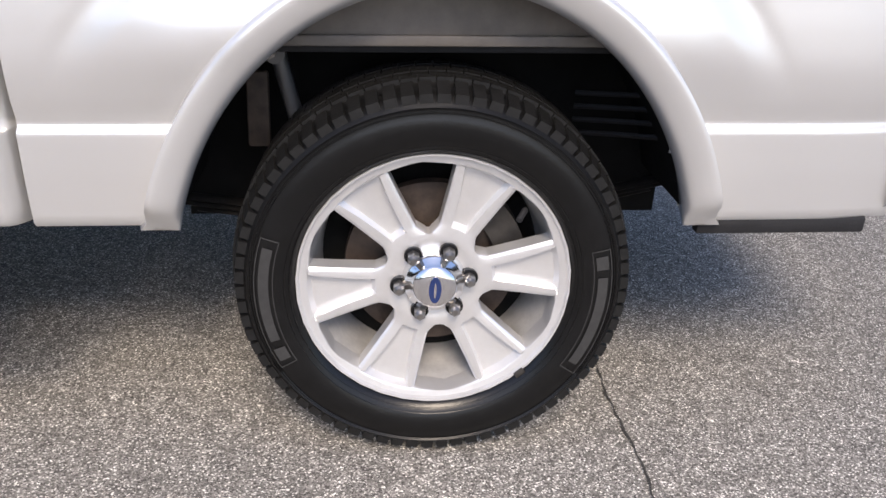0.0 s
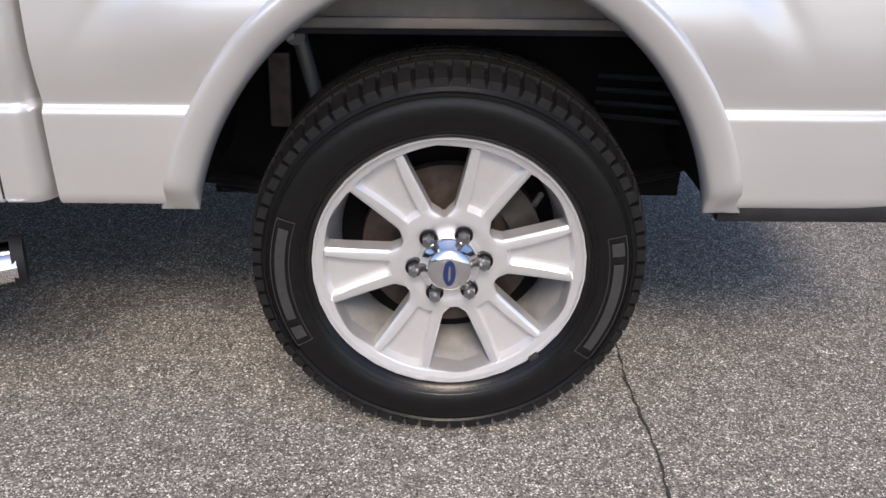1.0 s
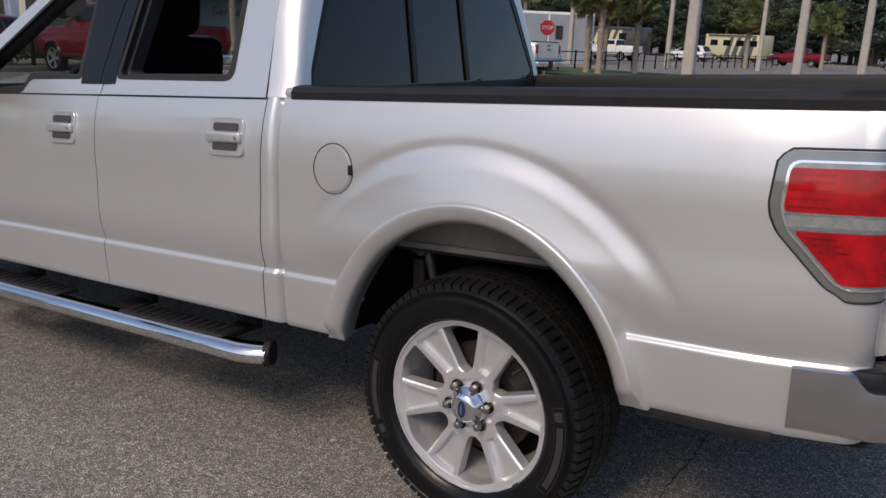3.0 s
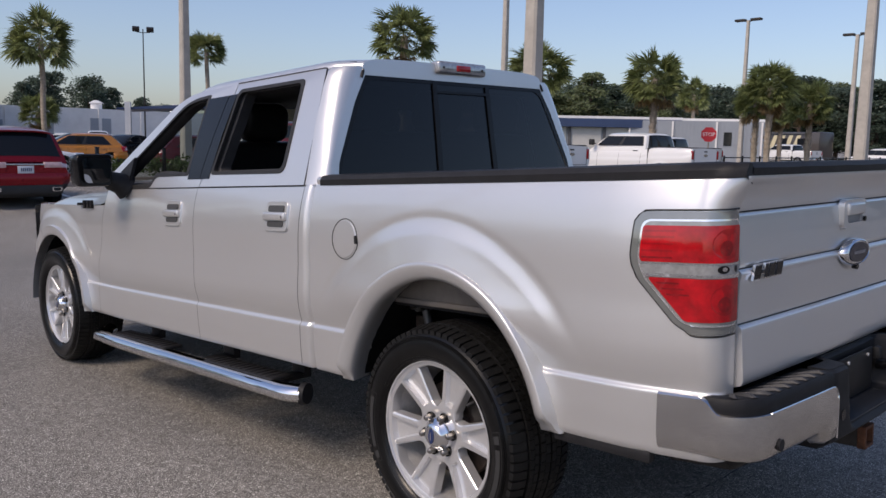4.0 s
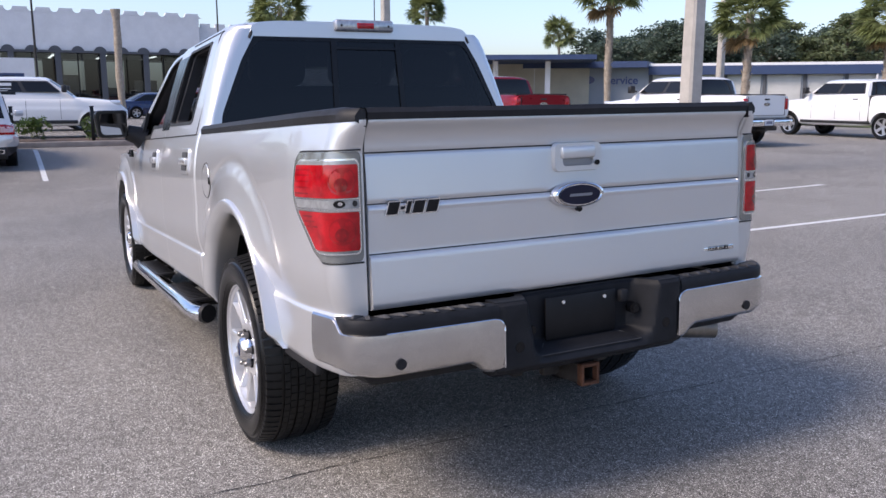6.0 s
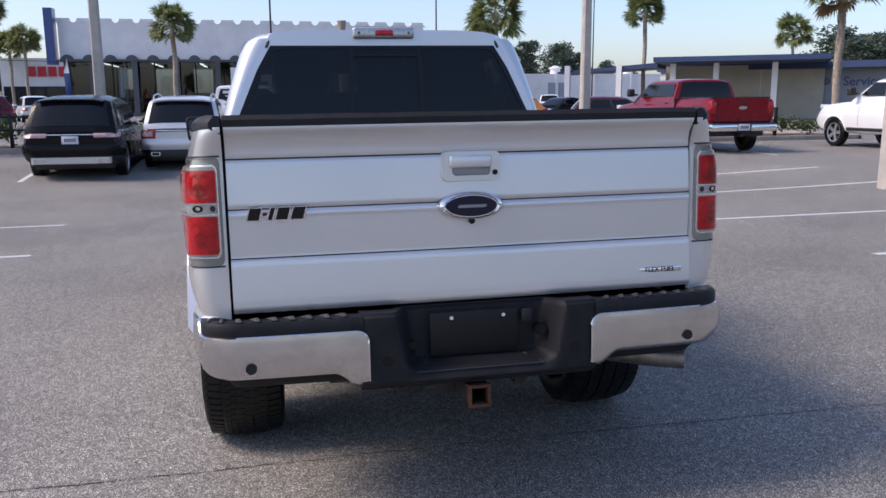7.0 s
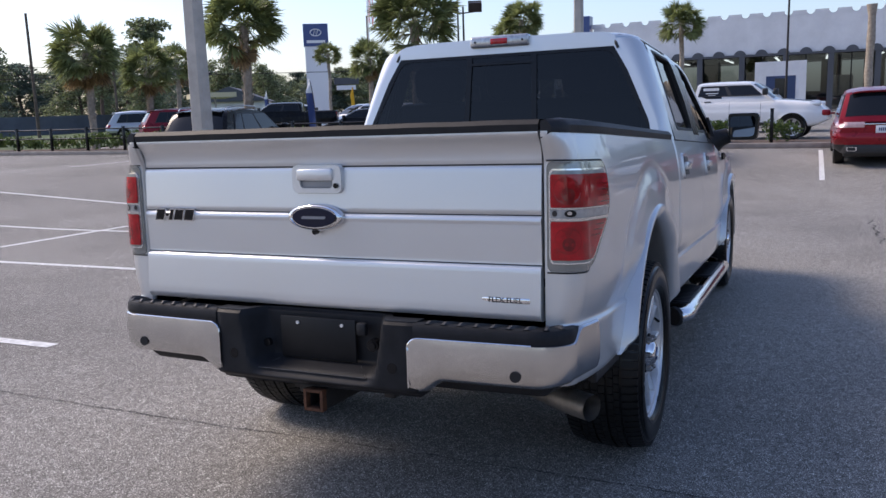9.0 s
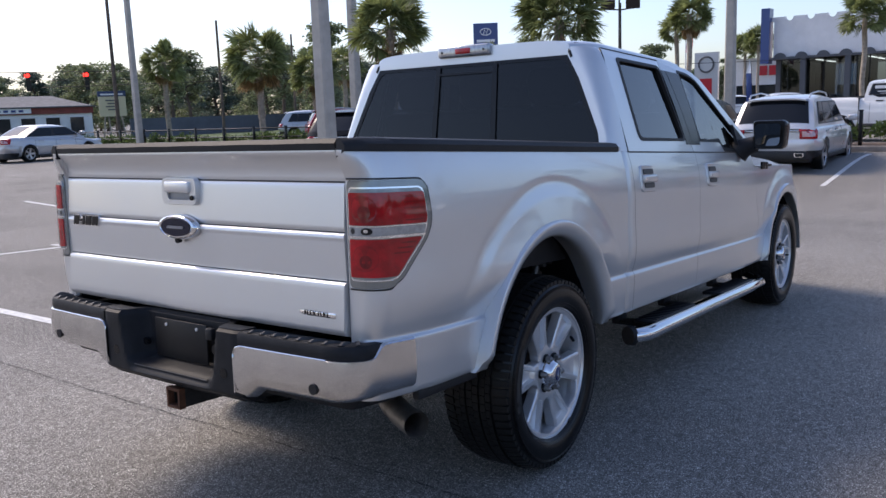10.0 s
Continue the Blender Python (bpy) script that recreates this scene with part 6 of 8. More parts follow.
for pm in PAINTS.values():
    pm.node_tree.nodes["Principled BSDF"].inputs["Coat Weight"].default_value = 0.9
    pm.node_tree.nodes["Principled BSDF"].inputs["Specular IOR Level"].default_value = 0.5
PAINTS["black"].node_tree.nodes["Principled BSDF"].inputs["Coat Weight"].default_value = 0.12
PAINTS["black"].node_tree.nodes["Principled BSDF"].inputs["Specular IOR Level"].default_value = 0.12
for pm in ("red", "maroon"):
    PAINTS[pm].node_tree.nodes["Principled BSDF"].inputs["Coat Weight"].default_value = 0.45
    PAINTS[pm].node_tree.nodes["Principled BSDF"].inputs["Specular IOR Level"].default_value = 0.25
wheel_cache = {}


def far_wheel(R):
    if R not in wheel_cache:
        bm = bmesh.new()
        lathe(bm, [(R * 0.66, -0.10), (R * 0.72, -0.118), (R * 0.92, -0.118), (R, -0.085), (R, 0.085), (R * 0.9, 0.115), (R * 0.6, 0.11)], 28)
        a = part("wheel", bm, TYRE)
        bm = bmesh.new()
        lathe(bm, [(0.0, -0.075), (R * 0.14, -0.085), (R * 0.16, -0.07)], 20)
        for k in range(5):
            an = k * math.tau / 5
            w0, w1 = R * 0.09, R * 0.13
            pts = [(R * 0.10, -0.080, -w0), (R * 0.64, -0.098, -w1), (R * 0.64, -0.098, w1), (R * 0.10, -0.080, w0)]
            prism(bm, pts, (0, 0.025, 0), Matrix.Rotation(an, 4, "Y"))
        lathe(bm, [(R * 0.62, -0.085), (R * 0.645, -0.107), (R * 0.68, -0.11), (R * 0.70, -0.09)], 28)
        b = part("rim", bm, RIM_FAR)
        bm = bmesh.new()
        lathe(bm, [(0.0, -0.03), (R * 0.64, -0.03)], 20)
        c = part("hub_plate", bm, VEH_BLACK)
        wheel_cache[R] = (a.data, b.data, c.data)
        for o in (a, b, c):
            bpy.data.objects.remove(o)
    return wheel_cache[R]


def loft(bm, stations):
    """Closed rings, each a list of points, joined end to end."""
    rings = [[bm.verts.new(p) for p in s] for s in stations]
    n = len(rings[0])
    for A, B in zip(rings, rings[1:]):
        for k in range(n):
            bm.faces.new((A[k], A[(k + 1) % n], B[(k + 1) % n], B[k]))
    bm.faces.new(rings[0][::-1])
    bm.faces.new(rings[-1])


SHAPES = {   # stations: x from the rear bumper forwards, floor, shoulder height, half width; glasshouse: x, height, half width at roof
    "suv": dict(L=4.8, W=0.96, R=0.37, ax=(0.95, 3.80), belt=[(0, 0.62, 0.9), (0.04, 0.5, 1.02), (0.35, 0.34, 1.06), (2.6, 0.29, 1.03), (3.6, 0.29, 1.02), (4.5, 0.30, 0.90), (4.76, 0.34, 0.74), (4.8, 0.45, 0.62)],
                roof=[(0.04, 1.04), (0.42, 1.62), (0.70, 1.71), (1.5, 1.76), (2.35, 1.72), (2.85, 1.58), (3.66, 1.04)], kind="suv"),
    "hatch": dict(L=4.3, W=0.89, R=0.32, ax=(0.72, 3.35), belt=[(0, 0.5, 0.80), (0.04, 0.4, 0.95), (0.35, 0.20, 0.98), (2.4, 0.18, 0.93), (3.3, 0.2, 0.90), (4.0, 0.22, 0.76), (4.25, 0.3, 0.62), (4.3, 0.36, 0.5)],
                  roof=[(0.12, 0.96), (0.55, 1.38), (0.95, 1.47), (2.0, 1.46), (2.5, 1.34), (3.3, 0.90)], kind="suv"),
    "sedan": dict(L=4.85, W=0.92, R=0.33, ax=(1.02, 3.88), belt=[(0, 0.55, 0.82), (0.04, 0.42, 0.98), (0.5, 0.22, 1.0), (1.5, 0.19, 0.95), (3.2, 0.18, 0.92), (4.3, 0.22, 0.78), (4.78, 0.3, 0.62), (4.85, 0.36, 0.5)],
                  roof=[(0.75, 0.98), (1.55, 1.40), (2.0, 1.46), (2.6, 1.45), (3.05, 1.36), (3.85, 0.92)], kind="suv"),
    "pickup": dict(L=5.9, W=0.98, R=0.40, ax=(1.18, 4.90), belt=[(0, 0.80, 1.36), (0.03, 0.60, 1.38), (0.3, 0.5, 1.38), (1.7, 0.48, 1.38), (1.72, 0.40, 1.30), (3.9, 0.38, 1.27), (4.5, 0.40, 1.26), (5.5, 0.42, 1.16), (5.82, 0.5, 1.02), (5.9, 0.6, 0.86)],
                   roof=[(1.76, 1.30), (1.86, 1.82), (2.2, 1.90), (3.4, 1.90), (3.7, 1.82), (4.45, 1.27)], kind="pickup"),
}


LENS_PALE = mat("pale_lens", (0.62, 0.40, 0.40), 0.12, 0, 0.8, 14, 0.25)
SIDE_K = [(0.0, 0.84), (0.035, 0.92), (0.11, 0.968), (0.28, 0.992), (0.46, 1.0), (0.62, 0.998), (0.66, 0.985), (0.80, 0.975), (0.90, 0.952), (0.965, 0.915), (1.0, 0.85)]


def smooth_line(pairs, xs):
    out = [interp(pairs, x) for x in xs]
    for _ in range(5):
        out = [out[0]] + [(out[k - 1] + 2 * out[k] + out[k + 1]) / 4 for k in range(1, len(xs) - 1)] + [out[-1]]
    return out


def vehicle(shape, paint, m, label, category, group="cars in the lot", plate=False, rails=False, lamp="block"):
    """A parked vehicle: x runs forward from the rear bumper, y = 0 along its middle."""
    S = SHAPES[shape]
    W, R, L, P = S["W"], S["R"], S["L"], PAINTS[paint]
    big = shape == "pickup"
    name = {"suv": "suv", "hatch": "hatchback", "sedan": "sedan", "pickup": "pickup_truck"}[shape]
    car = empty(name, m, label, category, group)
    AR = R * 1.13
    xs = {round(L * (0.5 - 0.5 * math.cos(math.pi * k / 44)), 4) for k in range(45)} | ({1.66, 1.69, 1.73, 1.78} if big else set())
    for wx in S["ax"]:
        xs |= {round(wx + AR * math.sin(math.radians(a_)) * 1.0001, 4) for a_ in range(-90, 91, 10)} | {wx - AR - 0.004, wx + AR + 0.004}
    xs = sorted(x for x in xs if 0 <= x <= L)
    base_x = [L * k / 60 for k in range(61)]
    lo_t = list(zip(base_x, smooth_line([(a, b) for a, b, _ in S["belt"]], base_x)))
    hi_t = list(zip(base_x, smooth_line([(a, c) for a, _, c in S["belt"]], base_x)))

    def plan_w(x):
        return W * (1 - 0.10 * (1 - min(1.0, x / 0.40)) ** 2.2 - 0.20 * (1 - min(1.0, (L - x) / 0.85)) ** 2.2)

    def arch_z(x):
        return max((R + math.sqrt(max(0.0, AR * AR - (x - wx) ** 2)) if abs(x - wx) < AR else 0.0) for wx in S["ax"])

    def skin_y(x, z):
        z0, zb_ = interp(lo_t, x), interp(hi_t, x)
        return plan_w(x) * interp(SIDE_K, min(1.0, max(0.0, (z - z0) / (zb_ - z0))))
    bm = bmesh.new()
    st = []
    for x in xs:
        z0, zb_ = interp(lo_t, x), interp(hi_t, x)
        az = max(arch_z(x), z0)
        pts = []
        for f in (0, 0.035, 0.11, 0.20, 0.28, 0.37, 0.46, 0.54, 0.62, 0.66, 0.72, 0.80, 0.90, 0.965, 1.0):
            z = max(z0 + (zb_ - z0) * f, az)
            near = math.exp(-((z - az) / 0.05) ** 2) * 0.018 if az > z0 else 0.0
            pts.append((skin_y(x, z) + near, z))
        pts += [(plan_w(x) * 0.45, zb_ + 0.018), (0.0, zb_ + 0.025)]
        st.append([(x, y, z) for y, z in pts] + [(x, -y, z) for y, z in pts[-2::-1]])
    loft(bm, st)
    bmesh.ops.remove_doubles(bm, verts=bm.verts, dist=0.0005)
    part("body", bm, P, car, "", 38)

    def wrap(z0, z1, off, material, nm, parent_=car, lab="", y_in=0.0, x_out=0.30, sides=(1, -1), nz=5, lean=0.0, crown=0.0):
        """A band round the rear corners: from y_in on the rear face to x_out along the flank."""
        for sg in sides:
            bm_ = bmesh.new()
            rows = []
            for i in range(nz + 1):
                z = z0 + (z1 - z0) * i / nz
                o_ = off + crown * (1 - (2 * i / nz - 1) ** 2)
                row = []
                ye = skin_y(0.0, z)
                for j in range(9):
                    y = y_in + (ye - 0.03 - y_in) * j / 8
                    row.append((-o_, sg * y, z))
                for j in range(1, 9):
                    x = x_out * (j / 8) ** 1.5 * (1 - lean * (1 - i / nz))
                    row.append((x - o_ * (1 - j / 8), sg * (skin_y(x, z) + o_ * min(1.0, 0.4 + j / 8)), z))
                rows.append(row)
            grid(bm_, rows)
            es = [e for e in bm_.edges if len(e.link_faces) == 1]
            for v in bmesh.ops.extrude_edge_only(bm_, edges=es)["geom"]:
                if isinstance(v, bmesh.types.BMVert):
                    v.co.x += 0.04
                    v.co.y *= 0.96
            part(nm, bm_, material, parent_, lab, 45)

    # glasshouse: rounded roof, glass let into it
    rf = S["roof"]
    wt = W * 0.76

    def gw(z):
        zb_ = S["belt"][3][2]
        return W * 0.93 - (W * 0.93 - wt) * max(0, (z - zb_)) / (max(h for _, h in rf) - zb_)
    line, seg_n = [], 6
    for k in range(len(rf) - 1):
        a, b, c, d_ = (Vector(rf[max(0, k - 1)]), Vector(rf[k]), Vector(rf[k + 1]), Vector(rf[min(len(rf) - 1, k + 2)]))
        for q in range(seg_n + (1 if k == len(rf) - 2 else 0)):
            t = q / seg_n
            line.append(b + (c - a) * 0.5 * t * (1 - t) ** 2 * 0.8 + (c - b) * (3 * t * t - 2 * t ** 3) * 0.5 + (c - b) * t * 0.5 - (d_ - b) * 0.5 * t * t * (1 - t) * 0.8)

    def roof_pt(k, v, off=0.0):
        a, b = line[max(0, k - 1)], line[min(len(line) - 1, k + 1)]
        n = Vector((-(b - a).y, (b - a).x)).normalized()
        q = line[k] + n * (off - 0.075 * abs(v) ** 4)
        return Vector((q.x, gw(line[k].y) * v, q.y - (0.04 if k in (0, len(line) - 1) and off == 0 else 0.0)))
    bm = bmesh.new()
    V = grid(bm, [[roof_pt(k, v) for v in [-1 + j / 8 for j in range(17)]] for k in range(len(line))])
    for e in (0, -1):
        bm.faces.new([row_[e] for row_ in V])
    part("cab", bm, P, car, "", 50)
    zb = S["belt"][3][2] + 0.05
    zt = rf[2][1] - 0.125
    xa, xb = rf[0][0], rf[-1][0]

    def edge_x(z, back):
        seq = rf[:3] if back else rf[3:]
        return interp(sorted((zz, xx) for xx, zz in seq), z)
    mid = xa + (xb - xa) * (0.50 if not big else 0.46)
    tail = 0.16 if shape in ("sedan", "pickup") else 0.50      # a broad painted rear pillar on the taller cars
    xl0, xl1 = edge_x(zb, True) + tail, edge_x(zt, True) + tail * 0.8 + 0.05
    xr0, xr1 = edge_x(zb, False) - 0.24, edge_x(zt, False) - 0.14
    for sgn in (1, -1):
        def side_pane(a0, a1, b0, b1, lift, nm, material, lab, inset=0.0):
            bm_ = bmesh.new()
            za, zc = zb + inset, zt - inset
            q4 = [Vector((a0, za)), Vector((b0, za)), Vector((b1, zc)), Vector((a1, zc))]
            prism(bm_, [(p_.x, sgn * (gw(p_.y) + lift), p_.y) for p_ in rounded(q4, 0.035, 3)], (0, -sgn * 0.014, 0))
            part(nm, bm_, material, car, lab, 0)
        side_pane(xl0, xl1, xr0, xr1, 0.003, "window_surround", VEH_BLACK, "")
        lerp_x = lambda f: (xl0 + (xr0 - xl0) * f, xl1 + (xr1 - xl1) * f)
        cuts = (0.02, 0.47, 0.53, 0.98) if shape != "suv" else (0.02, 0.19, 0.22, 0.56, 0.60, 0.98)
        for f0, f1 in zip(cuts[::2], cuts[1::2]):
            (a0, a1), (b0, b1) = lerp_x(f0), lerp_x(f1)
            side_pane(a0, a1, b0, b1, 0.007, "side_window", CAR_GLASS, "dark side window", 0.022)
    for back in (True, False):
        ks = list(range(1, seg_n + 1)) if back else list(range(len(line) - 1 - (2 * seg_n - 2 if not big else seg_n), len(line) - 1))
        bm = bmesh.new()
        grid(bm, [[roof_pt(k, v, 0.005) for v in [-0.88 + 1.76 * j / 12 for j in range(13)]] for k in ks])
        part("rear_window" if back else "windscreen", bm, CAR_GLASS, car, "dark rear glass" if back else "", 40)
    if shape in ("suv", "hatch"):       # spoiler lip over the rear glass
        bm = bmesh.new()
        k0 = 2 * seg_n - 3
        rows = [[roof_pt(k0, v, 0.012) for v in [-0.86 + 1.72 * j / 10 for j in range(11)]]]
        rows.append([p_ + Vector((-0.22, 0, -0.035)) for p_ in rows[0]])
        rows.append([p_ + Vector((0.01, 0, -0.03)) for p_ in rows[1]])
        grid(bm, rows)
        part("spoiler", bm, P, car, "", 30)
    # wheels in dark arches
    ta, ra, ha = far_wheel(R)
    for wx in S["ax"]:
        for sgn in (1, -1):
            bm = bmesh.new()
            cyl(bm, (wx, sgn * (W - 0.50), R + 0.01), (wx, sgn * (W - 0.16), R + 0.01), AR * 1.02, seg=32)
            for v in bm.verts:
                v.co.z = max(v.co.z, S["belt"][3][1] + 0.03)
            part("wheel_arch", bm, VEH_BLACK, car)
            w = new("wheel", ta)
            w.parent, w.matrix_basis = car, pose(wx, sgn * (W - 0.125), R, 0, 0, 0 if sgn < 0 else 180)
            for nm, d_ in (("rim", ra), ("hub_plate", ha)):
                o = new(nm, d_)
                o.parent = w
    bm = bmesh.new()
    box(bm, 0.25, L - 0.35, -W * 0.80, W * 0.80, S["belt"][3][1] - 0.06, S["belt"][3][1] + 0.22, 0.03)
    part("underbody", bm, VEH_BLACK, car)
    # rear end
    zr = S["belt"][1][2]
    zf = S["belt"][2][1]
    if big:
        for sgn in (1, -1):
            bm = bmesh.new()
            box(bm, -0.012, 0.10, sgn * W * 0.80 - 0.055, sgn * W * 0.80 + 0.085, 1.00, 1.30, 0.02)
            part("tail_lamp", bm, LAMP_RED, car, "red tail lamp")
        bm = bmesh.new()
        for sgn in (1, -1):
            box(bm, -0.15, 0.06, sgn * W * 0.56 - 0.36, sgn * W * 0.56 + 0.36, 0.56, 0.74, 0.035)
        bump = part("rear_bumper", bm, CHROME, car, "chrome rear bumper")
        bm = bmesh.new()
        box(bm, -0.12, 0.10, -W * 0.90, W * 0.90, 0.70, 0.765, 0.015)
        box(bm, -0.10, 0.10, -W * 0.26, W * 0.26, 0.54, 0.72, 0.02)
        box(bm, -0.04, 0.30, -0.05, 0.05, 0.42, 0.50, 0.01)
        part("bumper_step", bm, VEH_BLACK, bump, "black bumper step")
        # black slab over the bed stands in for its shaded inside
        bm = bmesh.new()
        box(bm, 0.07, 1.66, -W * 0.82, W * 0.82, 1.375, 1.41, 0.0)
        part("bed_opening", bm, VEH_BLACK, car, "flat black slab painted as the shade inside the bed")
        bm = bmesh.new()
        for a, b, c, d_ in ((-W * 0.735, -W * 0.725, 0.85, 1.34), (W * 0.725, W * 0.735, 0.85, 1.34), (-W * 0.73, W * 0.73, 0.84, 0.85), (-0.09, 0.09, 1.25, 1.29)):
            box(bm, -0.012, 0.01, a, b, c, d_)
        part("tailgate_lines", bm, VEH_BLACK, car)
        bm = bmesh.new()
        prism(bm, [(-0.014, 0.12 * math.cos(a_), 1.14 + 0.045 * math.sin(a_)) for a_ in [math.tau * k / 24 for k in range(24)]], (0.02, 0, 0))
        part("oval_mark", bm, CHROME_WORN, car, "plain oval mark")
        bm = bmesh.new()
        box(bm, 1.695, 1.715, -W * 1.003, W * 1.003, 0.52, 1.37)
        part("bed_gap", bm, VEH_BLACK, car)
    else:
        wrap(zf + 0.17, zf + 0.42, 0.035, P, "rear_bumper", x_out=0.55, crown=0.020, nz=6)
        wrap(zf - 0.02, zf + 0.17, 0.022, VEH_BLACK, "valance", lab="black lower bumper", x_out=0.50, crown=0.012)
        lens, z0, z1, yi, xo = {"pale": (LENS_PALE, zr - 0.14, zr - 0.02, W * 0.40, 0.42), "block": (LAMP_RED, zr - 0.25, zr - 0.03, W * 0.64, 0.26),
                                "thin": (LENS_PALE, zr - 0.13, zr - 0.04, W * 0.48, 0.34)}[lamp]
        wrap(z0, z1, 0.012, lens, "tail_lamp", lab="pale red tail lamp" if lamp != "block" else "red tail lamp", y_in=yi, x_out=xo, crown=0.012, lean=0.35)
        if lamp == "block":
            wrap(z0 + 0.05, z1 - 0.05, 0.026, LENS_PALE, "lamp_core", y_in=yi + 0.05, x_out=0.10)
        if lamp == "thin":
            wrap(zf + 0.02, zf + 0.15, 0.045, RIM_FAR, "skid_plate", lab="silver skid plate", y_in=0.0, x_out=0.02)
    for sgn in (1, -1):
        bm = bmesh.new()
        fx = L - 0.30
        box(bm, fx - 0.22, fx + 0.10, sgn * W * 0.76 - 0.13, sgn * W * 0.76 + 0.11, S["belt"][-2][2] + 0.02, S["belt"][-2][2] + 0.16, 0.03)
        part("headlamp", bm, HEAD_CLEAR, car)
        bm = bmesh.new()
        mx = xb - 0.35
        box(bm, mx - 0.08, mx + 0.08, sgn * (W + 0.14) - 0.10, sgn * (W + 0.14) + 0.10, zb + 0.0, zb + (0.22 if big else 0.15), 0.04, seg=3)
        box(bm, mx - 0.03, mx + 0.03, sgn * (W + 0.02) - 0.09, sgn * (W + 0.02) + 0.06, zb + 0.03, zb + 0.08, 0.01)
        part("door_mirror", bm, VEH_BLACK if big else P, car)
        if rails:
            bm = bmesh.new()
            tube(bm, [(rf[2][0] - 0.1, sgn * wt * 0.90, rf[2][1] - 0.03), (rf[2][0], sgn * wt * 0.90, rf[2][1] + 0.05), (rf[3][0], sgn * wt * 0.90, rf[3][1] + 0.05), (rf[4][0] - 0.1, sgn * wt * 0.90, rf[4][1] + 0.05), (rf[4][0] + 0.05, sgn * wt * 0.90, rf[4][1] - 0.02)], 0.018, 8)
            part("roof_rail", bm, RIM_FAR, car)
        # shut lines and handles of the doors
        for dx in (mid - 0.02, mid - 0.98, mid + 0.95):
            bm = bmesh.new()
            zz = [S["belt"][3][1] + 0.12 + (zb - 0.04 - S["belt"][3][1] - 0.12) * k / 10 for k in range(11)]
            grid(bm, [[(dx + ex, sgn * (skin_y(dx, z) + 0.003), z) for ex in (-0.005, 0.005)] for z in zz if z > arch_z(dx)])
            part("door_gap", bm, VEH_BLACK, car)
        for dx in (mid - 0.82, mid + 0.20):
            bm = bmesh.new()
            box(bm, dx, dx + 0.20, sgn * skin_y(dx, zb - 0.17) - 0.01, sgn * skin_y(dx, zb - 0.17) + sgn * 0.025, zb - 0.19, zb - 0.155, 0.006)
            part("door_handle", bm, VEH_BLACK if paint == "white" and big else P, car)
        bm = bmesh.new()
        box(bm, S["ax"][0] + R * 1.2, S["ax"][1] - R * 1.2, sgn * W * 0.93 - 0.06, sgn * W * 0.93 + 0.05, S["belt"][3][1] - 0.02, S["belt"][3][1] + 0.10, 0.03)
        part("sill", bm, VEH_BLACK, car)
    if plate:
        bm = bmesh.new()
        pz = 0.58 if big else zr - 0.26
        px_ = -0.125 if big else -0.035
        box(bm, px_, px_ + 0.05, -0.16, 0.16, pz, pz + 0.16, 0.004)
        pl = part("number_plate", bm, PLATE, car, "pale number plate with plain bars")
        bm = bmesh.new()
        for k in range(6):
            box(bm, px_ - 0.004, px_ + 0.02, -0.11 + k * 0.038, -0.088 + k * 0.038, pz + 0.045, pz + 0.115)
        part("plate_bars", bm, BADGE_BLUE, pl)
    if shape in ("suv", "hatch"):
        bm = bmesh.new()
        box(bm, -0.020, 0.05, -W * 0.62, W * 0.62, zr - 0.085, zr - 0.055, 0.006)
        part("hatch_trim", bm, CHROME_WORN, car)
        for sgn in (1, -1):
            bm = bmesh.new()
            outer = rounded([(sgn * W * 0.64 - 0.10, zf + 0.03), (sgn * W * 0.64 + 0.10, zf + 0.03), (sgn * W * 0.64 + 0.11, zf + 0.12), (sgn * W * 0.64 - 0.11, zf + 0.12)], 0.03, 3)
            cen = Vector((sgn * W * 0.64, zf + 0.075))
            inner = [cen + (Vector(p_) - cen) * 0.74 for p_ in outer]
            A, B = ring(bm, outer, inner, lambda p_: Vector((-0.062, p_[0], p_[1])))
            C = [bm.verts.new((0.05, v.co.y, v.co.z)) for v in A]
            for k in range(len(A)):
                bm.faces.new((A[k], A[(k + 1) % len(A)], C[(k + 1) % len(A)], C[k]))
            part("exhaust_tip", bm, CHROME, car)
    return car


def at(x, y, heading):
    """Rear bumper's middle at x, y; heading: degrees counter-clockwise from +x."""
    return pose(x, y, ground_z(x, y), 0, 0, heading)


# along the kerb
vehicle("suv", "red", at(-16.1, 2.82, 180) @ Matrix.Scale(0.96, 4), "red SUV parked nose-in at the kerb", "SUV", plate=True, lamp="pale")
vehicle("suv", "pearl", at(-16.0, -2.40, 180) @ Matrix.Scale(0.96, 4), "white-silver SUV with roof rails parked nose-in at the kerb", "SUV", rails=True)
vehicle("suv", "black", at(-14.75, -4.50, 180), "black compact SUV parked nose-in at the kerb", "SUV", plate=True, lamp="thin")
vehicle("suv", "black", at(-13.2, -12.7, 192) @ Matrix.Diagonal((1, 1, 0.90, 1)), "black SUV standing beside the light pole", "SUV", plate=True, rails=True)
vehicle("pickup", "red", at(-15.35, 11.13, 180), "red crew-cab pickup parked nose-in at the kerb", "pickup truck", plate=True)
vehicle("pickup", "white", at(-12.6, 16.45, 181), "white pickup standing in the service lane", "pickup truck", plate=True)
vehicle("pickup", "white", at(-12.35, 23.7, 177), "white heavy pickup in front of the service bays", "pickup truck")
vehicle("pickup", "white", at(-17.2, 33.5, 180), "white pickup standing by the service bays", "pickup truck")
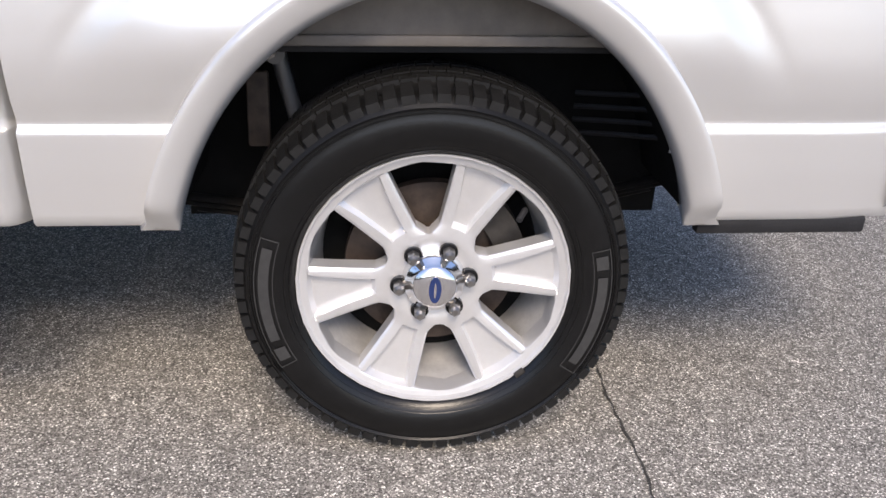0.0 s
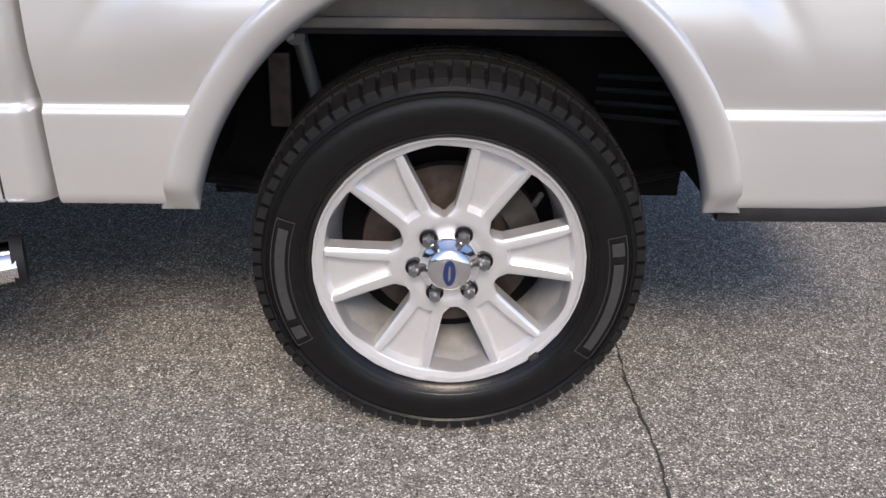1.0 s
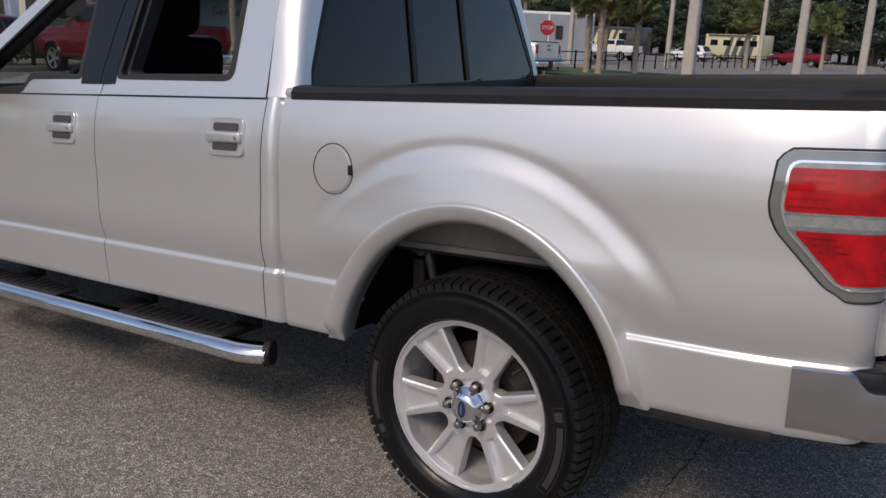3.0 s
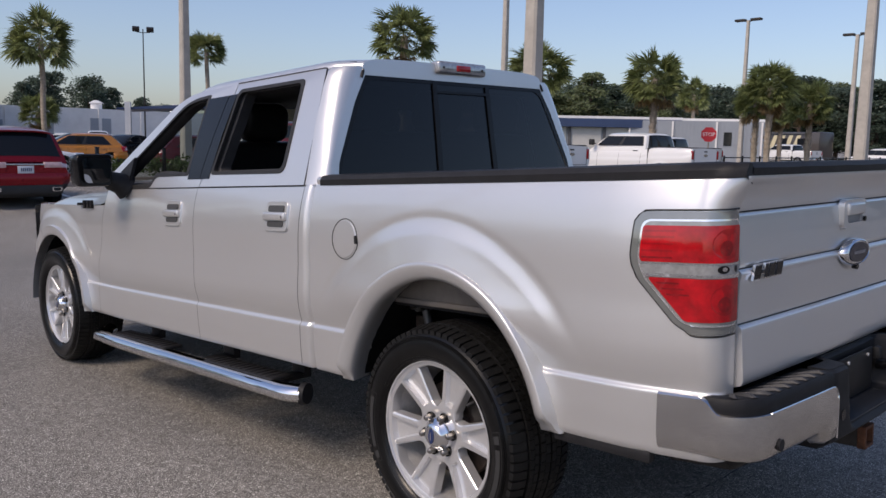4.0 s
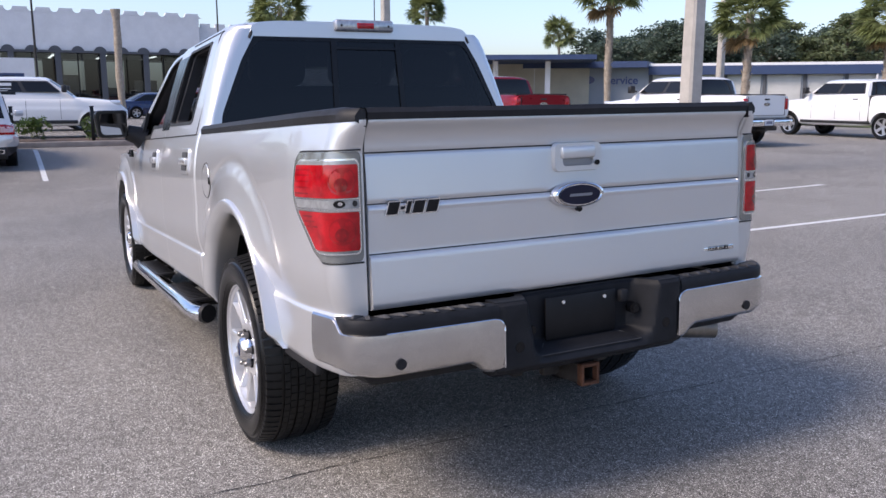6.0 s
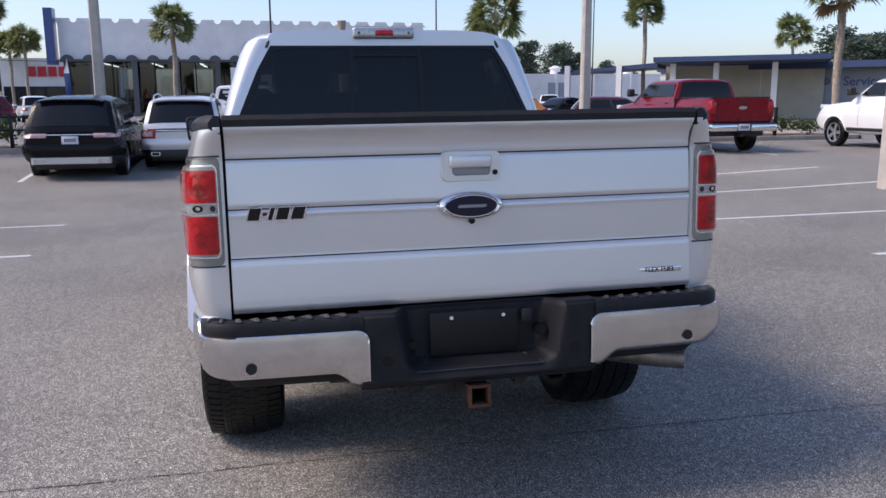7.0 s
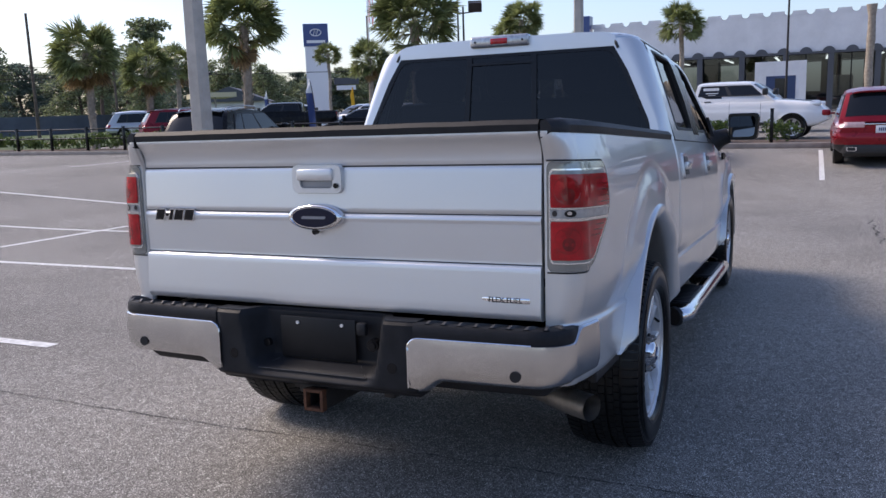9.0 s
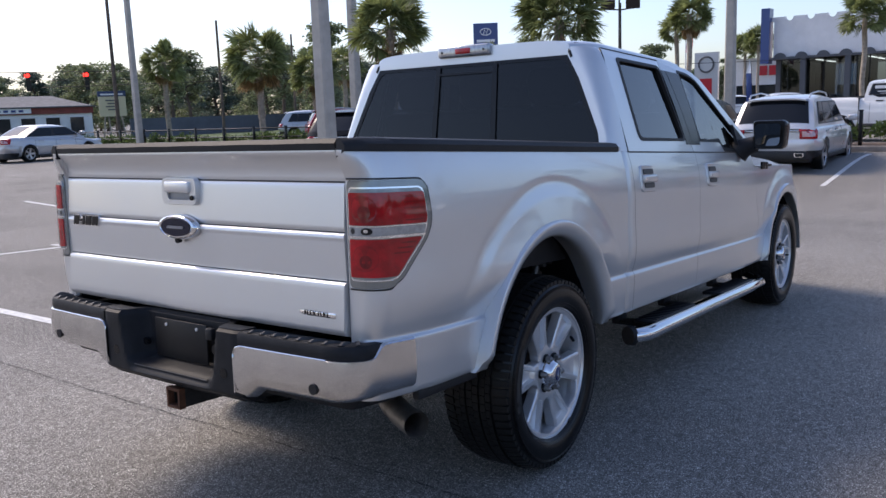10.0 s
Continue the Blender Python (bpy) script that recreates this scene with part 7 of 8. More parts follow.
# beyond the planting strip
vehicle("sedan", "white", at(-26.9, 3.3, 98), "white saloon car beyond the hedge", "car")
work = vehicle("pickup", "white", at(-26.8, -3.9, 84), "white work pickup with a dark window sign beyond the hedge", "pickup truck")
bm = bmesh.new()
prism(bm, [(2.02, -0.905, 1.36), (2.72, -0.905, 1.36), (2.70, -0.805, 1.75), (2.06, -0.805, 1.75)], (0, 0.02, 0))
sign = part("window_sign", bm, GLOSS_BLACK, work, "black window sign with plain pale bars", 0)
bm = bmesh.new()
for k, (xa_, xb_, z_) in enumerate(((2.12, 2.62, 1.62), (2.20, 2.60, 1.52), (2.28, 2.52, 1.45))):
    yy = -0.910 + (z_ - 1.36) / 0.39 * 0.10
    box(bm, xa_, xb_, yy - 0.004, yy + 0.01, z_, z_ + (0.09 if k == 0 else 0.03))
part("sign_bars", bm, SIGN_WHITE, sign, "", 0)
vehicle("pickup", "black", at(-32.0, -4.0, 92), "black pickup in the showroom lot", "pickup truck")
vehicle("hatch", "orange", at(-34.6, 12.7, -101), "orange hatchback in the showroom lot", "car")
vehicle("sedan", "red", at(-46.5, 13.2, -80), "bright red coupe in the showroom lot", "car")
vehicle("sedan", "white", at(-42.5, 15.2, -95), "white saloon in the showroom lot", "car")
vehicle("hatch", "maroon", at(-29.6, 11.9, 74), "dark red hatchback beyond the hedge", "car")
vehicle("sedan", "blue", at(-47.0, 3.8, 100), "dark blue saloon in the showroom lot", "car")
vehicle("sedan", "black", at(-47.5, 20.0, -60), "black saloon in the showroom lot", "car")
vehicle("suv", "white", at(-66.0, 24.0, 160), "white SUV beside the long white warehouse", "SUV")
vehicle("sedan", "silver", at(-58.0, 27.0, 170), "silver saloon beside the warehouse", "car")
rnd = random.Random(5)
row = [("sedan", "black", -34.8, -16.9, -66), ("pickup", "black", -36.4, -22.4, -62), ("suv", "silver", -46.5, -24.5, -25), ("suv", "maroon", -44.2, -13.4, -65), ("sedan", "silver", -42.5, -17.8, -30),
       ("suv", "white", -47.5, -9.4, 210), ("suv", "white", -52.5, -25.0, -15), ("sedan", "silver", -48.0, -19.0, -25), ("sedan", "white", -52.0, -18.0, -20), ("suv", "white", -56.0, -15.0, 200),
       ("suv", "silver", -36.0, -31.0, 160), ("sedan", "grey", -58.0, -26.0, 200), ("suv", "silver", -33.5, -36.2, 125), ("sedan", "white", -38.5, -37.5, 140), ("suv", "red", -28.5, -29.0, 140),
       ("sedan", "silver", -60.0, -34.0, 190), ("suv", "white", -66.0, -22.0, 200), ("sedan", "black", -70.0, -30.0, 200), ("pickup", "white", -48.0, -36.0, 150), ("sedan", "silver", -56.5, -21.5, -20)]
for sh, pc, x, y, h in row:
    vehicle(sh, pc, at(x, y, h), {"sedan": pc + " saloon car in the crowded sales lot", "suv": pc + " SUV in the crowded sales lot", "pickup": pc + " pickup truck in the crowded sales lot"}[sh], "car" if sh != "pickup" else "pickup truck")
vehicle("sedan", "silver", at(-13.2, -31.0, 190), "silver saloon crossing at the end of the lot", "car")
vehicle("pickup", "red", at(-15.0, 92.0, 168), "red pickup in the far lot", "pickup truck")
vehicle("suv", "white", at(-26.0, 88.0, 170), "white SUV behind the far fence", "SUV")
vehicle("sedan", "blue", at(-30.0, 60.0, 160), "blue saloon behind the stop sign", "car")
vehicle("pickup", "white", at(-27.0, 70.0, 170), "white pickup by the far fence", "pickup truck")
vehicle("suv", "grey", at(-6.0, 98.0, 175), "grey SUV in the far lot", "SUV")


# ================================================================ light poles
def concrete_pole(x, y, w, h, twin=False, label="tall square concrete light pole"):
    bm = bmesh.new()
    st = []
    for z, k in ((-0.1, 1.0), (h, 0.62)):
        a, c = w * k / 2, w * k / 2 * 0.72
        st.append([(a, c, z), (c, a, z), (-c, a, z), (-a, c, z), (-a, -c, z), (-c, -a, z), (c, -a, z), (a, -c, z)])
    loft(bm, st)
    p = part("light_pole", bm, CONCRETE, smooth=0)
    p.matrix_basis = pose(x, y, ground_z(x, y))
    tagged(p, label, "light pole", "concrete light poles")
    bm = bmesh.new()
    for sx in (-1, 1):
        box(bm, sx * 0.55 - 0.35, sx * 0.55 + 0.35, -0.2, 0.2, h - 0.05, h + 0.10, 0.03)
        cyl(bm, (0, 0, h - 0.1), (sx * 0.5, 0, h + 0.02), 0.04, seg=8)
    part("lamp_head", bm, DARK_POLE, p, "dark floodlight heads")
    return p


def steel_pole(x, y, h, heads=2, dark=True, r=0.07, label="slim dark lamp post with floodlights"):
    bm = bmesh.new()
    cyl(bm, (0, 0, -0.1), (0, 0, h), r, r * 0.6, 10)
    p = part("lamp_post", bm, DARK_POLE if dark else mat("grey_post", (0.40, 0.39, 0.36), 0.6, 0, 0, 2, 0.1))
    p.matrix_basis = pose(x, y, 0)
    tagged(p, label, "lamp post", "lamp posts")
    ang = math.atan2(-y, -x) + math.pi / 2
    for k in range(heads):
        sg = (k - (heads - 1) / 2) * 2 / max(1, heads - 1) if heads > 1 else 0.6
        c = Vector((math.cos(ang) * 0.55 * sg, math.sin(ang) * 0.55 * sg, h))
        bm = bmesh.new()
        if dark:
            box(bm, -0.28, 0.28, -0.26, 0.26, -0.20, 0.16, 0.03, Matrix.Translation(c) @ Matrix.Rotation(ang, 4, "Z") @ Matrix.Rotation(radians(18), 4, "X"))
        else:
            box(bm, -0.42, 0.42, -0.16, 0.16, -0.03, 0.05, 0.02, Matrix.Translation(c + Vector((0, 0, 0.1))) @ Matrix.Rotation(ang, 4, "Z"))
        cyl(bm, (0, 0, h - 0.30), c + Vector((0, 0, -0.25)), 0.03, seg=6)
        cyl(bm, c + Vector((0, 0, -0.25)), c, 0.03, seg=6)
        part("lamp_head", bm, DARK_POLE if dark else WHITE_WALL, p, "floodlight head")
    return p


concrete_pole(-8.6, 9.8, 0.34, 10.5)
concrete_pole(-8.6, -8.5, 0.31, 10.5)
concrete_pole(-21.9, -5.1, 0.30, 10.0)
concrete_pole(-24.5, 10.6, 0.34, 10.0)
concrete_pole(-21.6, -19.3, 0.40, 10.0)
concrete_pole(-28.0, 30.6, 0.36, 13.0)
concrete_pole(-8.6, 27.5, 0.42, 10.0)
concrete_pole(-6.2, 34.0, 0.36, 10.0)
concrete_pole(-4.6, 40.0, 0.36, 10.0)
concrete_pole(-19.0, 55.0, 0.34, 9.0)
concrete_pole(-14.5, 62.0, 0.34, 9.0)
concrete_pole(-21.0, -32.7, 0.30, 11.0, label="slim concrete pole by the road")
concrete_pole(-24.5, 50.8, 0.30, 9.9, label="grey lamp post with flat heads")
for x, y, h, n, dk in ((-51.5, 10.9, 8.4, 2, True), (-46.1, 0.1, 10.0, 2, True), (-65.2, 27.6, 10.1, 2, True), (-41.0, -17.0, 9.0, 2, True),
                       (-33.0, -13.4, 5.9, 2, True), (-75.0, -62.0, 6.0, 2, True)):
    steel_pole(x, y, h, n, dk)


# ================================================================ palms
def frond_fan(vs, fs, base, dirn, size, rnd, droop):
    """A fan leaf: a bent stalk and a spread of narrow blades."""
    dirn = dirn.normalized()
    side = dirn.cross(Vector((0, 0, 1)))
    side = side.normalized() if side.length > 1e-3 else Vector((1, 0, 0))
    up = side.cross(dirn)
    roll = rnd.uniform(-1.15, 1.15)
    side, up = side * math.cos(roll) + up * math.sin(roll), up * math.cos(roll) - side * math.sin(roll)
    stalk = size * rnd.uniform(0.48, 0.66)
    tip = base + dirn * stalk + Vector((0, 0, -droop * stalk * 0.25))
    i = len(vs)
    w = 0.022
    vs += [base - side * w, base + side * w, tip + side * w * 0.6, tip - side * w * 0.6]
    fs.append((i, i + 1, i + 2, i + 3))
    n = 23
    for k in range(n):
        a = radians(-98 + 196 * k / (n - 1)) + rnd.uniform(-0.05, 0.05)
        bl = size * rnd.uniform(0.48, 0.62) * (1 - 0.22 * abs(k / (n - 1) - 0.5) * 2)
        d_ = (dirn * math.cos(a) + side * math.sin(a) + up * rnd.uniform(-0.12, 0.18)).normalized()
        d2 = (d_ + Vector((0, 0, -droop * rnd.uniform(0.5, 1.1)))).normalized()
        wv = d_.cross(up).normalized() * 0.030 * size
        m_ = tip + d_ * bl * 0.55
        e_ = m_ + d2 * bl * 0.45
        i = len(vs)
        vs += [tip - wv * 0.3, tip + wv * 0.3, m_ + wv, m_ - wv, e_]
        fs.append((i, i + 1, i + 2, i + 3))
        fs.append((i + 3, i + 2, i + 4))


def palm_crown(seed, n=34, dry=9):
    rnd = random.Random(seed)
    vs, fs = [], []
    for k in range(n):
        el = math.asin(rnd.uniform(-0.58, 0.96))
        az = k * 2.399 + rnd.uniform(-0.3, 0.3)
        d_ = Vector((math.cos(az) * math.cos(el), math.sin(az) * math.cos(el), math.sin(el)))
        frond_fan(vs, fs, Vector((0, 0, rnd.uniform(-0.2, 0.15))) + d_ * 0.12, d_, rnd.uniform(0.92, 1.14), rnd, 0.30 + 0.30 * (1 - max(0.0, math.sin(el))))
    me = bpy.data.meshes.new("crown")
    me.from_pydata([tuple(v) for v in vs], [], fs)
    me.materials.append(LEAF_PALM)
    vs, fs = [], []
    for k in range(dry):
        el = radians(rnd.uniform(-75, -35))
        az = rnd.uniform(0, math.tau)
        d_ = Vector((math.cos(az) * math.cos(el), math.sin(az) * math.cos(el), math.sin(el)))
        frond_fan(vs, fs, Vector((0, 0, -0.25)) + d_ * 0.1, d_, rnd.uniform(0.6, 0.9), rnd, 0.8)
    m2 = bpy.data.meshes.new("dry_fronds")
    m2.from_pydata([tuple(v) for v in vs], [], fs)
    m2.materials.append(LEAF_PALM_DRY)
    return me, m2


CROWNS = [palm_crown(s, 60 + 5 * s, 5 + 2 * s) for s in range(4)]


def palm(x, y, h, size, var=0, r=0.17, boots=True, dry=True, lean=0.0, label="cabbage palm with a ragged fan-leaf crown"):
    """A cabbage palm: trunk with criss-cross leaf bases, green fan crown arching from its top, some dry fronds."""
    r *= 0.80
    h -= 0.14 * size
    bm = bmesh.new()
    pts = [(lean * (i / 12) ** 2, 0.03 * math.sin(i), h * i / 12) for i in range(13)]
    tube(bm, pts, [r * (1.25 - 0.45 * i / 12 if i < 2 else 1.0 + 0.015 * math.sin(i * 2.1)) for i in range(13)], 12)
    if boots:
        rnd = random.Random(int(x * 10 + y))
        nb = int(h * 22)
        for k in range(nb):
            z = h * (0.30 + 0.70 * k / nb)
            a = k * 2.4
            c = Vector((lean * (z / h) ** 2 + r * math.cos(a), r * math.sin(a), z))
            out = Vector((math.cos(a), math.sin(a), 0))
            tv = Vector((-math.sin(a), math.cos(a), 0))
            L = rnd.uniform(0.12, 0.22)
            sl = 0.05 if k % 2 else -0.05
            A = [bm.verts.new(c - tv * 0.045), bm.verts.new(c + tv * 0.045), bm.verts.new(c + out * 0.055 + Vector((0, 0, L)) + tv * (0.022 + sl)), bm.verts.new(c + out * 0.055 + Vector((0, 0, L)) + tv * (sl - 0.022))]
            bm.faces.new(A)
    p = empty("palm_tree", pose(x, y, ground_z(x, y)), label, "palm tree", "palms of the lot")
    part("trunk", bm, BARK_PALM, p, "", 60)
    me, m2 = CROWNS[var % 4]
    c = new("crown", me)
    c.parent, c.matrix_basis = p, pose(lean, 0, h, 0, 0, x * 37 % 360) @ Matrix.Diagonal((size * 0.98, size * 0.98, size * 0.98, 1))
    if dry:
        c = new("dry_fronds", m2)
        c.parent, c.matrix_basis = p, pose(lean, 0, h, 0, 0, y * 53 % 360) @ Matrix.Scale(size * 1.0, 4)
        c["label"] = "brown hanging dry fronds"
    return p


for i, (x, y, h, s, r, bt, dr) in enumerate((
        (-27.2, 22.8, 6.4, 1.40, 0.19, True, True), (-50.8, 14.8, 7.2, 1.75, 0.20, False, False), (-49.2, 24.7, 7.3, 1.2, 0.17, False, False), (-17.3, 28.2, 4.4, 1.15, 0.17, True, True),
        (-18.9, 22.5, 4.4, 1.15, 0.17, True, True), (-32.3, 58.2, 5.8, 1.25, 0.18, False, True), (-15.2, 34.6, 4.35, 1.15, 0.17, True, True), (-14.7, 37.9, 3.8, 1.0, 0.16, True, True), (-16.2, 35.4, 3.85, 1.0, 0.16, True, True),
        (-53.8, 39.1, 6.5, 1.3, 0.14, False, False), (-21.1, -10.2, 4.3, 1.30, 0.17, True, True), (-49.9, -16.2, 7.0, 1.25, 0.20, False, True), (-51.5, -17.6, 6.3, 1.1, 0.18, False, False), (-42.1, -4.9, 5.4, 1.05, 0.15, False, False),
        (-17.6, -14.2, 4.2, 1.10, 0.16, True, True), (-24.3, -27.7, 4.4, 1.40, 0.19, True, True), (-29.4, -29.1, 4.0, 1.3, 0.2, True, True), (-28.8, -41.1, 5.1, 1.25, 0.19, True, True), (-140.0, -38.6, 10.4, 2.2, 0.3, False, False), (-136.0, -35.4, 11.0, 2.2, 0.3, False, False),
        (-46.4, -28.9, 5.3, 0.85, 0.13, False, False), (-43.3, -24.0, 4.7, 1.2, 0.17, False, True), (-25.0, 58.0, 4.4, 1.25, 0.2, True, True), (-17.0, 68.0, 4.4, 1.25, 0.2, True, True), (-36.0, -33.0, 4.6, 1.2, 0.17, False, True),
        (-13.0, 78.0, 4.6, 1.3, 0.2, True, True))):
    palm(x, y, h, s, i, r, bt, dr)
# a low bushy palm before the warehouse, and a topped palm trunk
palm(-72.0, 21.5, 3.4, 1.5, 2, 0.3, False, True, label="low bushy palm before the white warehouse")
bm = bmesh.new()
tube(bm, [(0, 0.02 * math.sin(i), 5.75 * i / 10) for i in range(11)], [0.19 + 0.02 * math.sin(i * 2) + (0.05 if i == 10 else 0) for i in range(11)], 12)
tp = part("palm_stump", bm, BARK_PALM)
tp.matrix_basis = pose(-44.5, 4.0, 0)
tagged(tp, "bare topped palm trunk with no crown", "palm trunk")


# ================================================================ woods
def tree_meshes(seed, pine):
    rnd = random.Random(seed)
    bm = bmesh.new()
    h = 1.0
    tube(bm, [(0.01 * math.sin(i), 0.01 * math.cos(i * 1.3), h * 0.88 * i / 8) for i in range(9)], [0.022 * (1 - 0.085 * i) for i in range(9)], 7)
    cl = []
    nb = 14 if pine else 20
    for k in range(nb):
        t = (0.42 + 0.56 * k / nb) if pine else (0.16 + 0.78 * k / nb)
        az = k * 2.4 + rnd.uniform(-0.4, 0.4)
        out = (0.20 if pine else 0.30) * (1.1 - (t - 0.3) * 0.9) * rnd.uniform(0.6, 1.15)
        e = Vector((math.cos(az) * out, math.sin(az) * out, t * h + rnd.uniform(-0.01, 0.05)))
        tube(bm, [(0, 0, t * h - 0.05), tuple(e)], [0.008, 0.003], 4)
        cl.append((e, rnd.uniform(0.07, 0.11) if pine else rnd.uniform(0.10, 0.16)))
        cl.append((e * 0.6 + Vector((0, 0, t * h * 0.4 + 0.02)), rnd.uniform(0.06, 0.09) if pine else rnd.uniform(0.10, 0.15)))
    cl.append((Vector((0, 0, 0.95)), 0.08))
    tm = bpy.data.meshes.new("trunk")
    bm.to_mesh(tm)
    bm.free()
    tm.materials.append(BARK)
    vs, fs = [], []
    for c, r in cl:
        for _ in range(120 if pine else 150):
            u, th = rnd.uniform(-1, 1), rnd.uniform(0, math.tau)
            s_ = math.sqrt(1 - u * u)
            rr = r * rnd.uniform(0.35, 1.12)
            p = c + Vector((s_ * math.cos(th) * rr, s_ * math.sin(th) * rr, u * rr * 0.65))
            a = Vector((rnd.gauss(0, 1), rnd.gauss(0, 1), rnd.gauss(0, 0.7))).normalized()
            b = a.cross(Vector((rnd.gauss(0, 1), rnd.gauss(0, 1), rnd.gauss(0, 1)))).normalized()
            L, W = rnd.uniform(0.011, 0.026), rnd.uniform(0.007, 0.014)
            i = len(vs)
            vs += [p - a * L, p + b * W, p + a * L, p - b * W]
            fs.append((i, i + 1, i + 2, i + 3))
    out = []
    for mt in (LEAF_HAZE_DARK, LEAF_HAZE_PALE):
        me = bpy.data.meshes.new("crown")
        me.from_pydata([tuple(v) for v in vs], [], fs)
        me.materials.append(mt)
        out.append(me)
    return tm, out


TREES = [tree_meshes(20 + k, k % 2 == 0) for k in range(6)]


def tree(x, y, h, var, wide=1.0, mid=False, label="tall dark tree at the edge of the lot"):
    p = empty("tree", pose(x, y, 0, 0, 0, (x * 31 + y * 17) % 360), label, "tree", "trees round the lot")
    tm, cm = TREES[var % 6]
    s = Matrix.Diagonal((h * wide, h * wide, h, 1))
    t = new("trunk", tm)
    t.parent, t.matrix_basis = p, s
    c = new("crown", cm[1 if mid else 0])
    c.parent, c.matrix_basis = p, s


rnd = random.Random(9)
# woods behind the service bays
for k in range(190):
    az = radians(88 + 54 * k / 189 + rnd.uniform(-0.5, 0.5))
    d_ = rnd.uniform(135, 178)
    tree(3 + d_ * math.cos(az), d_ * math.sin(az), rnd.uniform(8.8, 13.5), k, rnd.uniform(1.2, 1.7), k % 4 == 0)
# unseen trees, added only to darken what the tailgate reflects
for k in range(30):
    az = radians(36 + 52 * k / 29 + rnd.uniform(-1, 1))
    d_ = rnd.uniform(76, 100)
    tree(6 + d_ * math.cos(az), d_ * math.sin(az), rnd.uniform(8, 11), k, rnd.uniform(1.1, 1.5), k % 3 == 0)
# a clump over the warehouse
for x, y, h in ((-148, 44, 10), (-152, 50, 12.2), (-146, 54, 11.5), (-150, 60, 10), (-156, 38, 8.6), (-150, 70, 7.5), (-146, 80, 8), (-158, 92, 9), (-140, 100, 8), (-152, 30, 7.6), (-151, 47, 11), (-149, 57, 10.6), (-147, 64, 8.5)):
    tree(x, y, h, int(h), 1.1)
# trees behind the sales lot and across the road, mostly in the paler hazed leaf
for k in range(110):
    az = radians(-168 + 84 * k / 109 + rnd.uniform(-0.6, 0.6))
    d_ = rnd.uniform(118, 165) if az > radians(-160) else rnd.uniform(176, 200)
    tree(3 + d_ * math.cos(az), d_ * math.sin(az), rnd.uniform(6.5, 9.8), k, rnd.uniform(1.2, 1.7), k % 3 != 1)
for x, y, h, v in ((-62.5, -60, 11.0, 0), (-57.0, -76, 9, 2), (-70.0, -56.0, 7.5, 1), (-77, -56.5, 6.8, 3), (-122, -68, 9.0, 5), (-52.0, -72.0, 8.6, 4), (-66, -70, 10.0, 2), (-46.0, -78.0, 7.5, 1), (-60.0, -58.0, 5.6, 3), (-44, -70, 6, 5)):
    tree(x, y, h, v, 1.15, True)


# ================================================================ buildings
def wall_box(name, x0, x1, y0, y1, z0, z1, material, parent, label="", bevel=0.0):
    bm = bmesh.new()
    box(bm, x0, x1, y0, y1, z0, z1, bevel)
    return part(name, bm, material, parent, label, 0)


# white showroom with a scalloped parapet
FX = -73.0
show = empty("showroom_building", pose(0, 0, 0), "white showroom with scalloped parapet and dark glass front", "building")
wall_box("wall", FX - 25, FX, -17.0, 14.2, 4.9, 7.9, WHITE_WALL, show)
wall_box("wall", FX - 25, FX - 0.6, 14.2, 17.8, 4.9, 7.2, WHITE_WALL, show)
for k in range(9):
    # rear wall: piers with tall openings between them
    wall_box("back_wall", FX - 14.3, FX - 14.0, -16.5 + k * 3.72, -14.7 + k * 3.72, 0.15, 4.7, DARK_WALL, show)
    wall_box("back_wall", FX - 14.3, FX - 14.0, -14.7 + k * 3.72, -12.78 + k * 3.72, 0.15, 1.7, DARK_WALL, show)
STRIP = mat("strip_light", (0.9, 0.9, 0.88), 0.5, emit=3.0)
for k in range(7):
    for x in (-3.5, -8.0):
        wall_box("strip_light", FX + x - 1.6, FX + x + 1.6, -14.0 + k * 4.1, -13.8 + k * 4.1, 4.58, 4.64, STRIP, show, "bright ceiling strip light")
for y, w, x, h in ((-12.6, 1.5, -4.0, 2.4), (-7.4, 2.2, -6.0, 2.1), (-4.8, 0.9, -3.0, 2.9), (2.9, 1.7, -5.0, 3.0), (6.6, 1.1, -3.2, 1.9), (9.4, 2.0, -6.5, 2.6)):
    wall_box("partition", FX + x - 0.15, FX + x, y, y + w, 0.15, h, WHITE_WALL, show, "white inner partition")
wall_box("side_wall", FX - 14, FX - 0.3, 14.4, 17.3, 0, 4.69, DARK_WALL, show)
wall_box("side_wall", FX - 14, FX - 0.6, -16.9, -16.5, 0.15, 4.69, DARK_WALL, show)
wall_box("floor_slab", FX - 14.0, FX + 0.3, -17, 17.3, 0, 0.15, KERB, show)
for k in range(19):
    y = -16.6 + k * 1.68
    bm = bmesh.new()
    prism(bm, [(FX, y - 0.52, 7.88), (FX, y + 0.52, 7.88), (FX, y + 0.52, 8.25), (FX, y - 0.52, 8.25)], (-0.4, 0, 0))
    for sg in (-1, 1):
        pts = [(FX, y + sg * 0.52, 7.88)] + [(FX, y + sg * (0.52 + 0.32 * (1 - math.cos(t))), 8.25 - 0.35 * math.sin(t)) for t in [radians(90) * j / 5 for j in range(6)]]
        prism(bm, pts, (-0.4, 0, 0))
    part("parapet_merlon", bm, WHITE_WALL, show, "", 0)
for k in range(3):
    y = 14.9 + k * 1.3
    wall_box("parapet_merlon", FX - 1.0, FX - 0.6, y - 0.42, y + 0.42, 7.2, 7.5, WHITE_WALL, show)
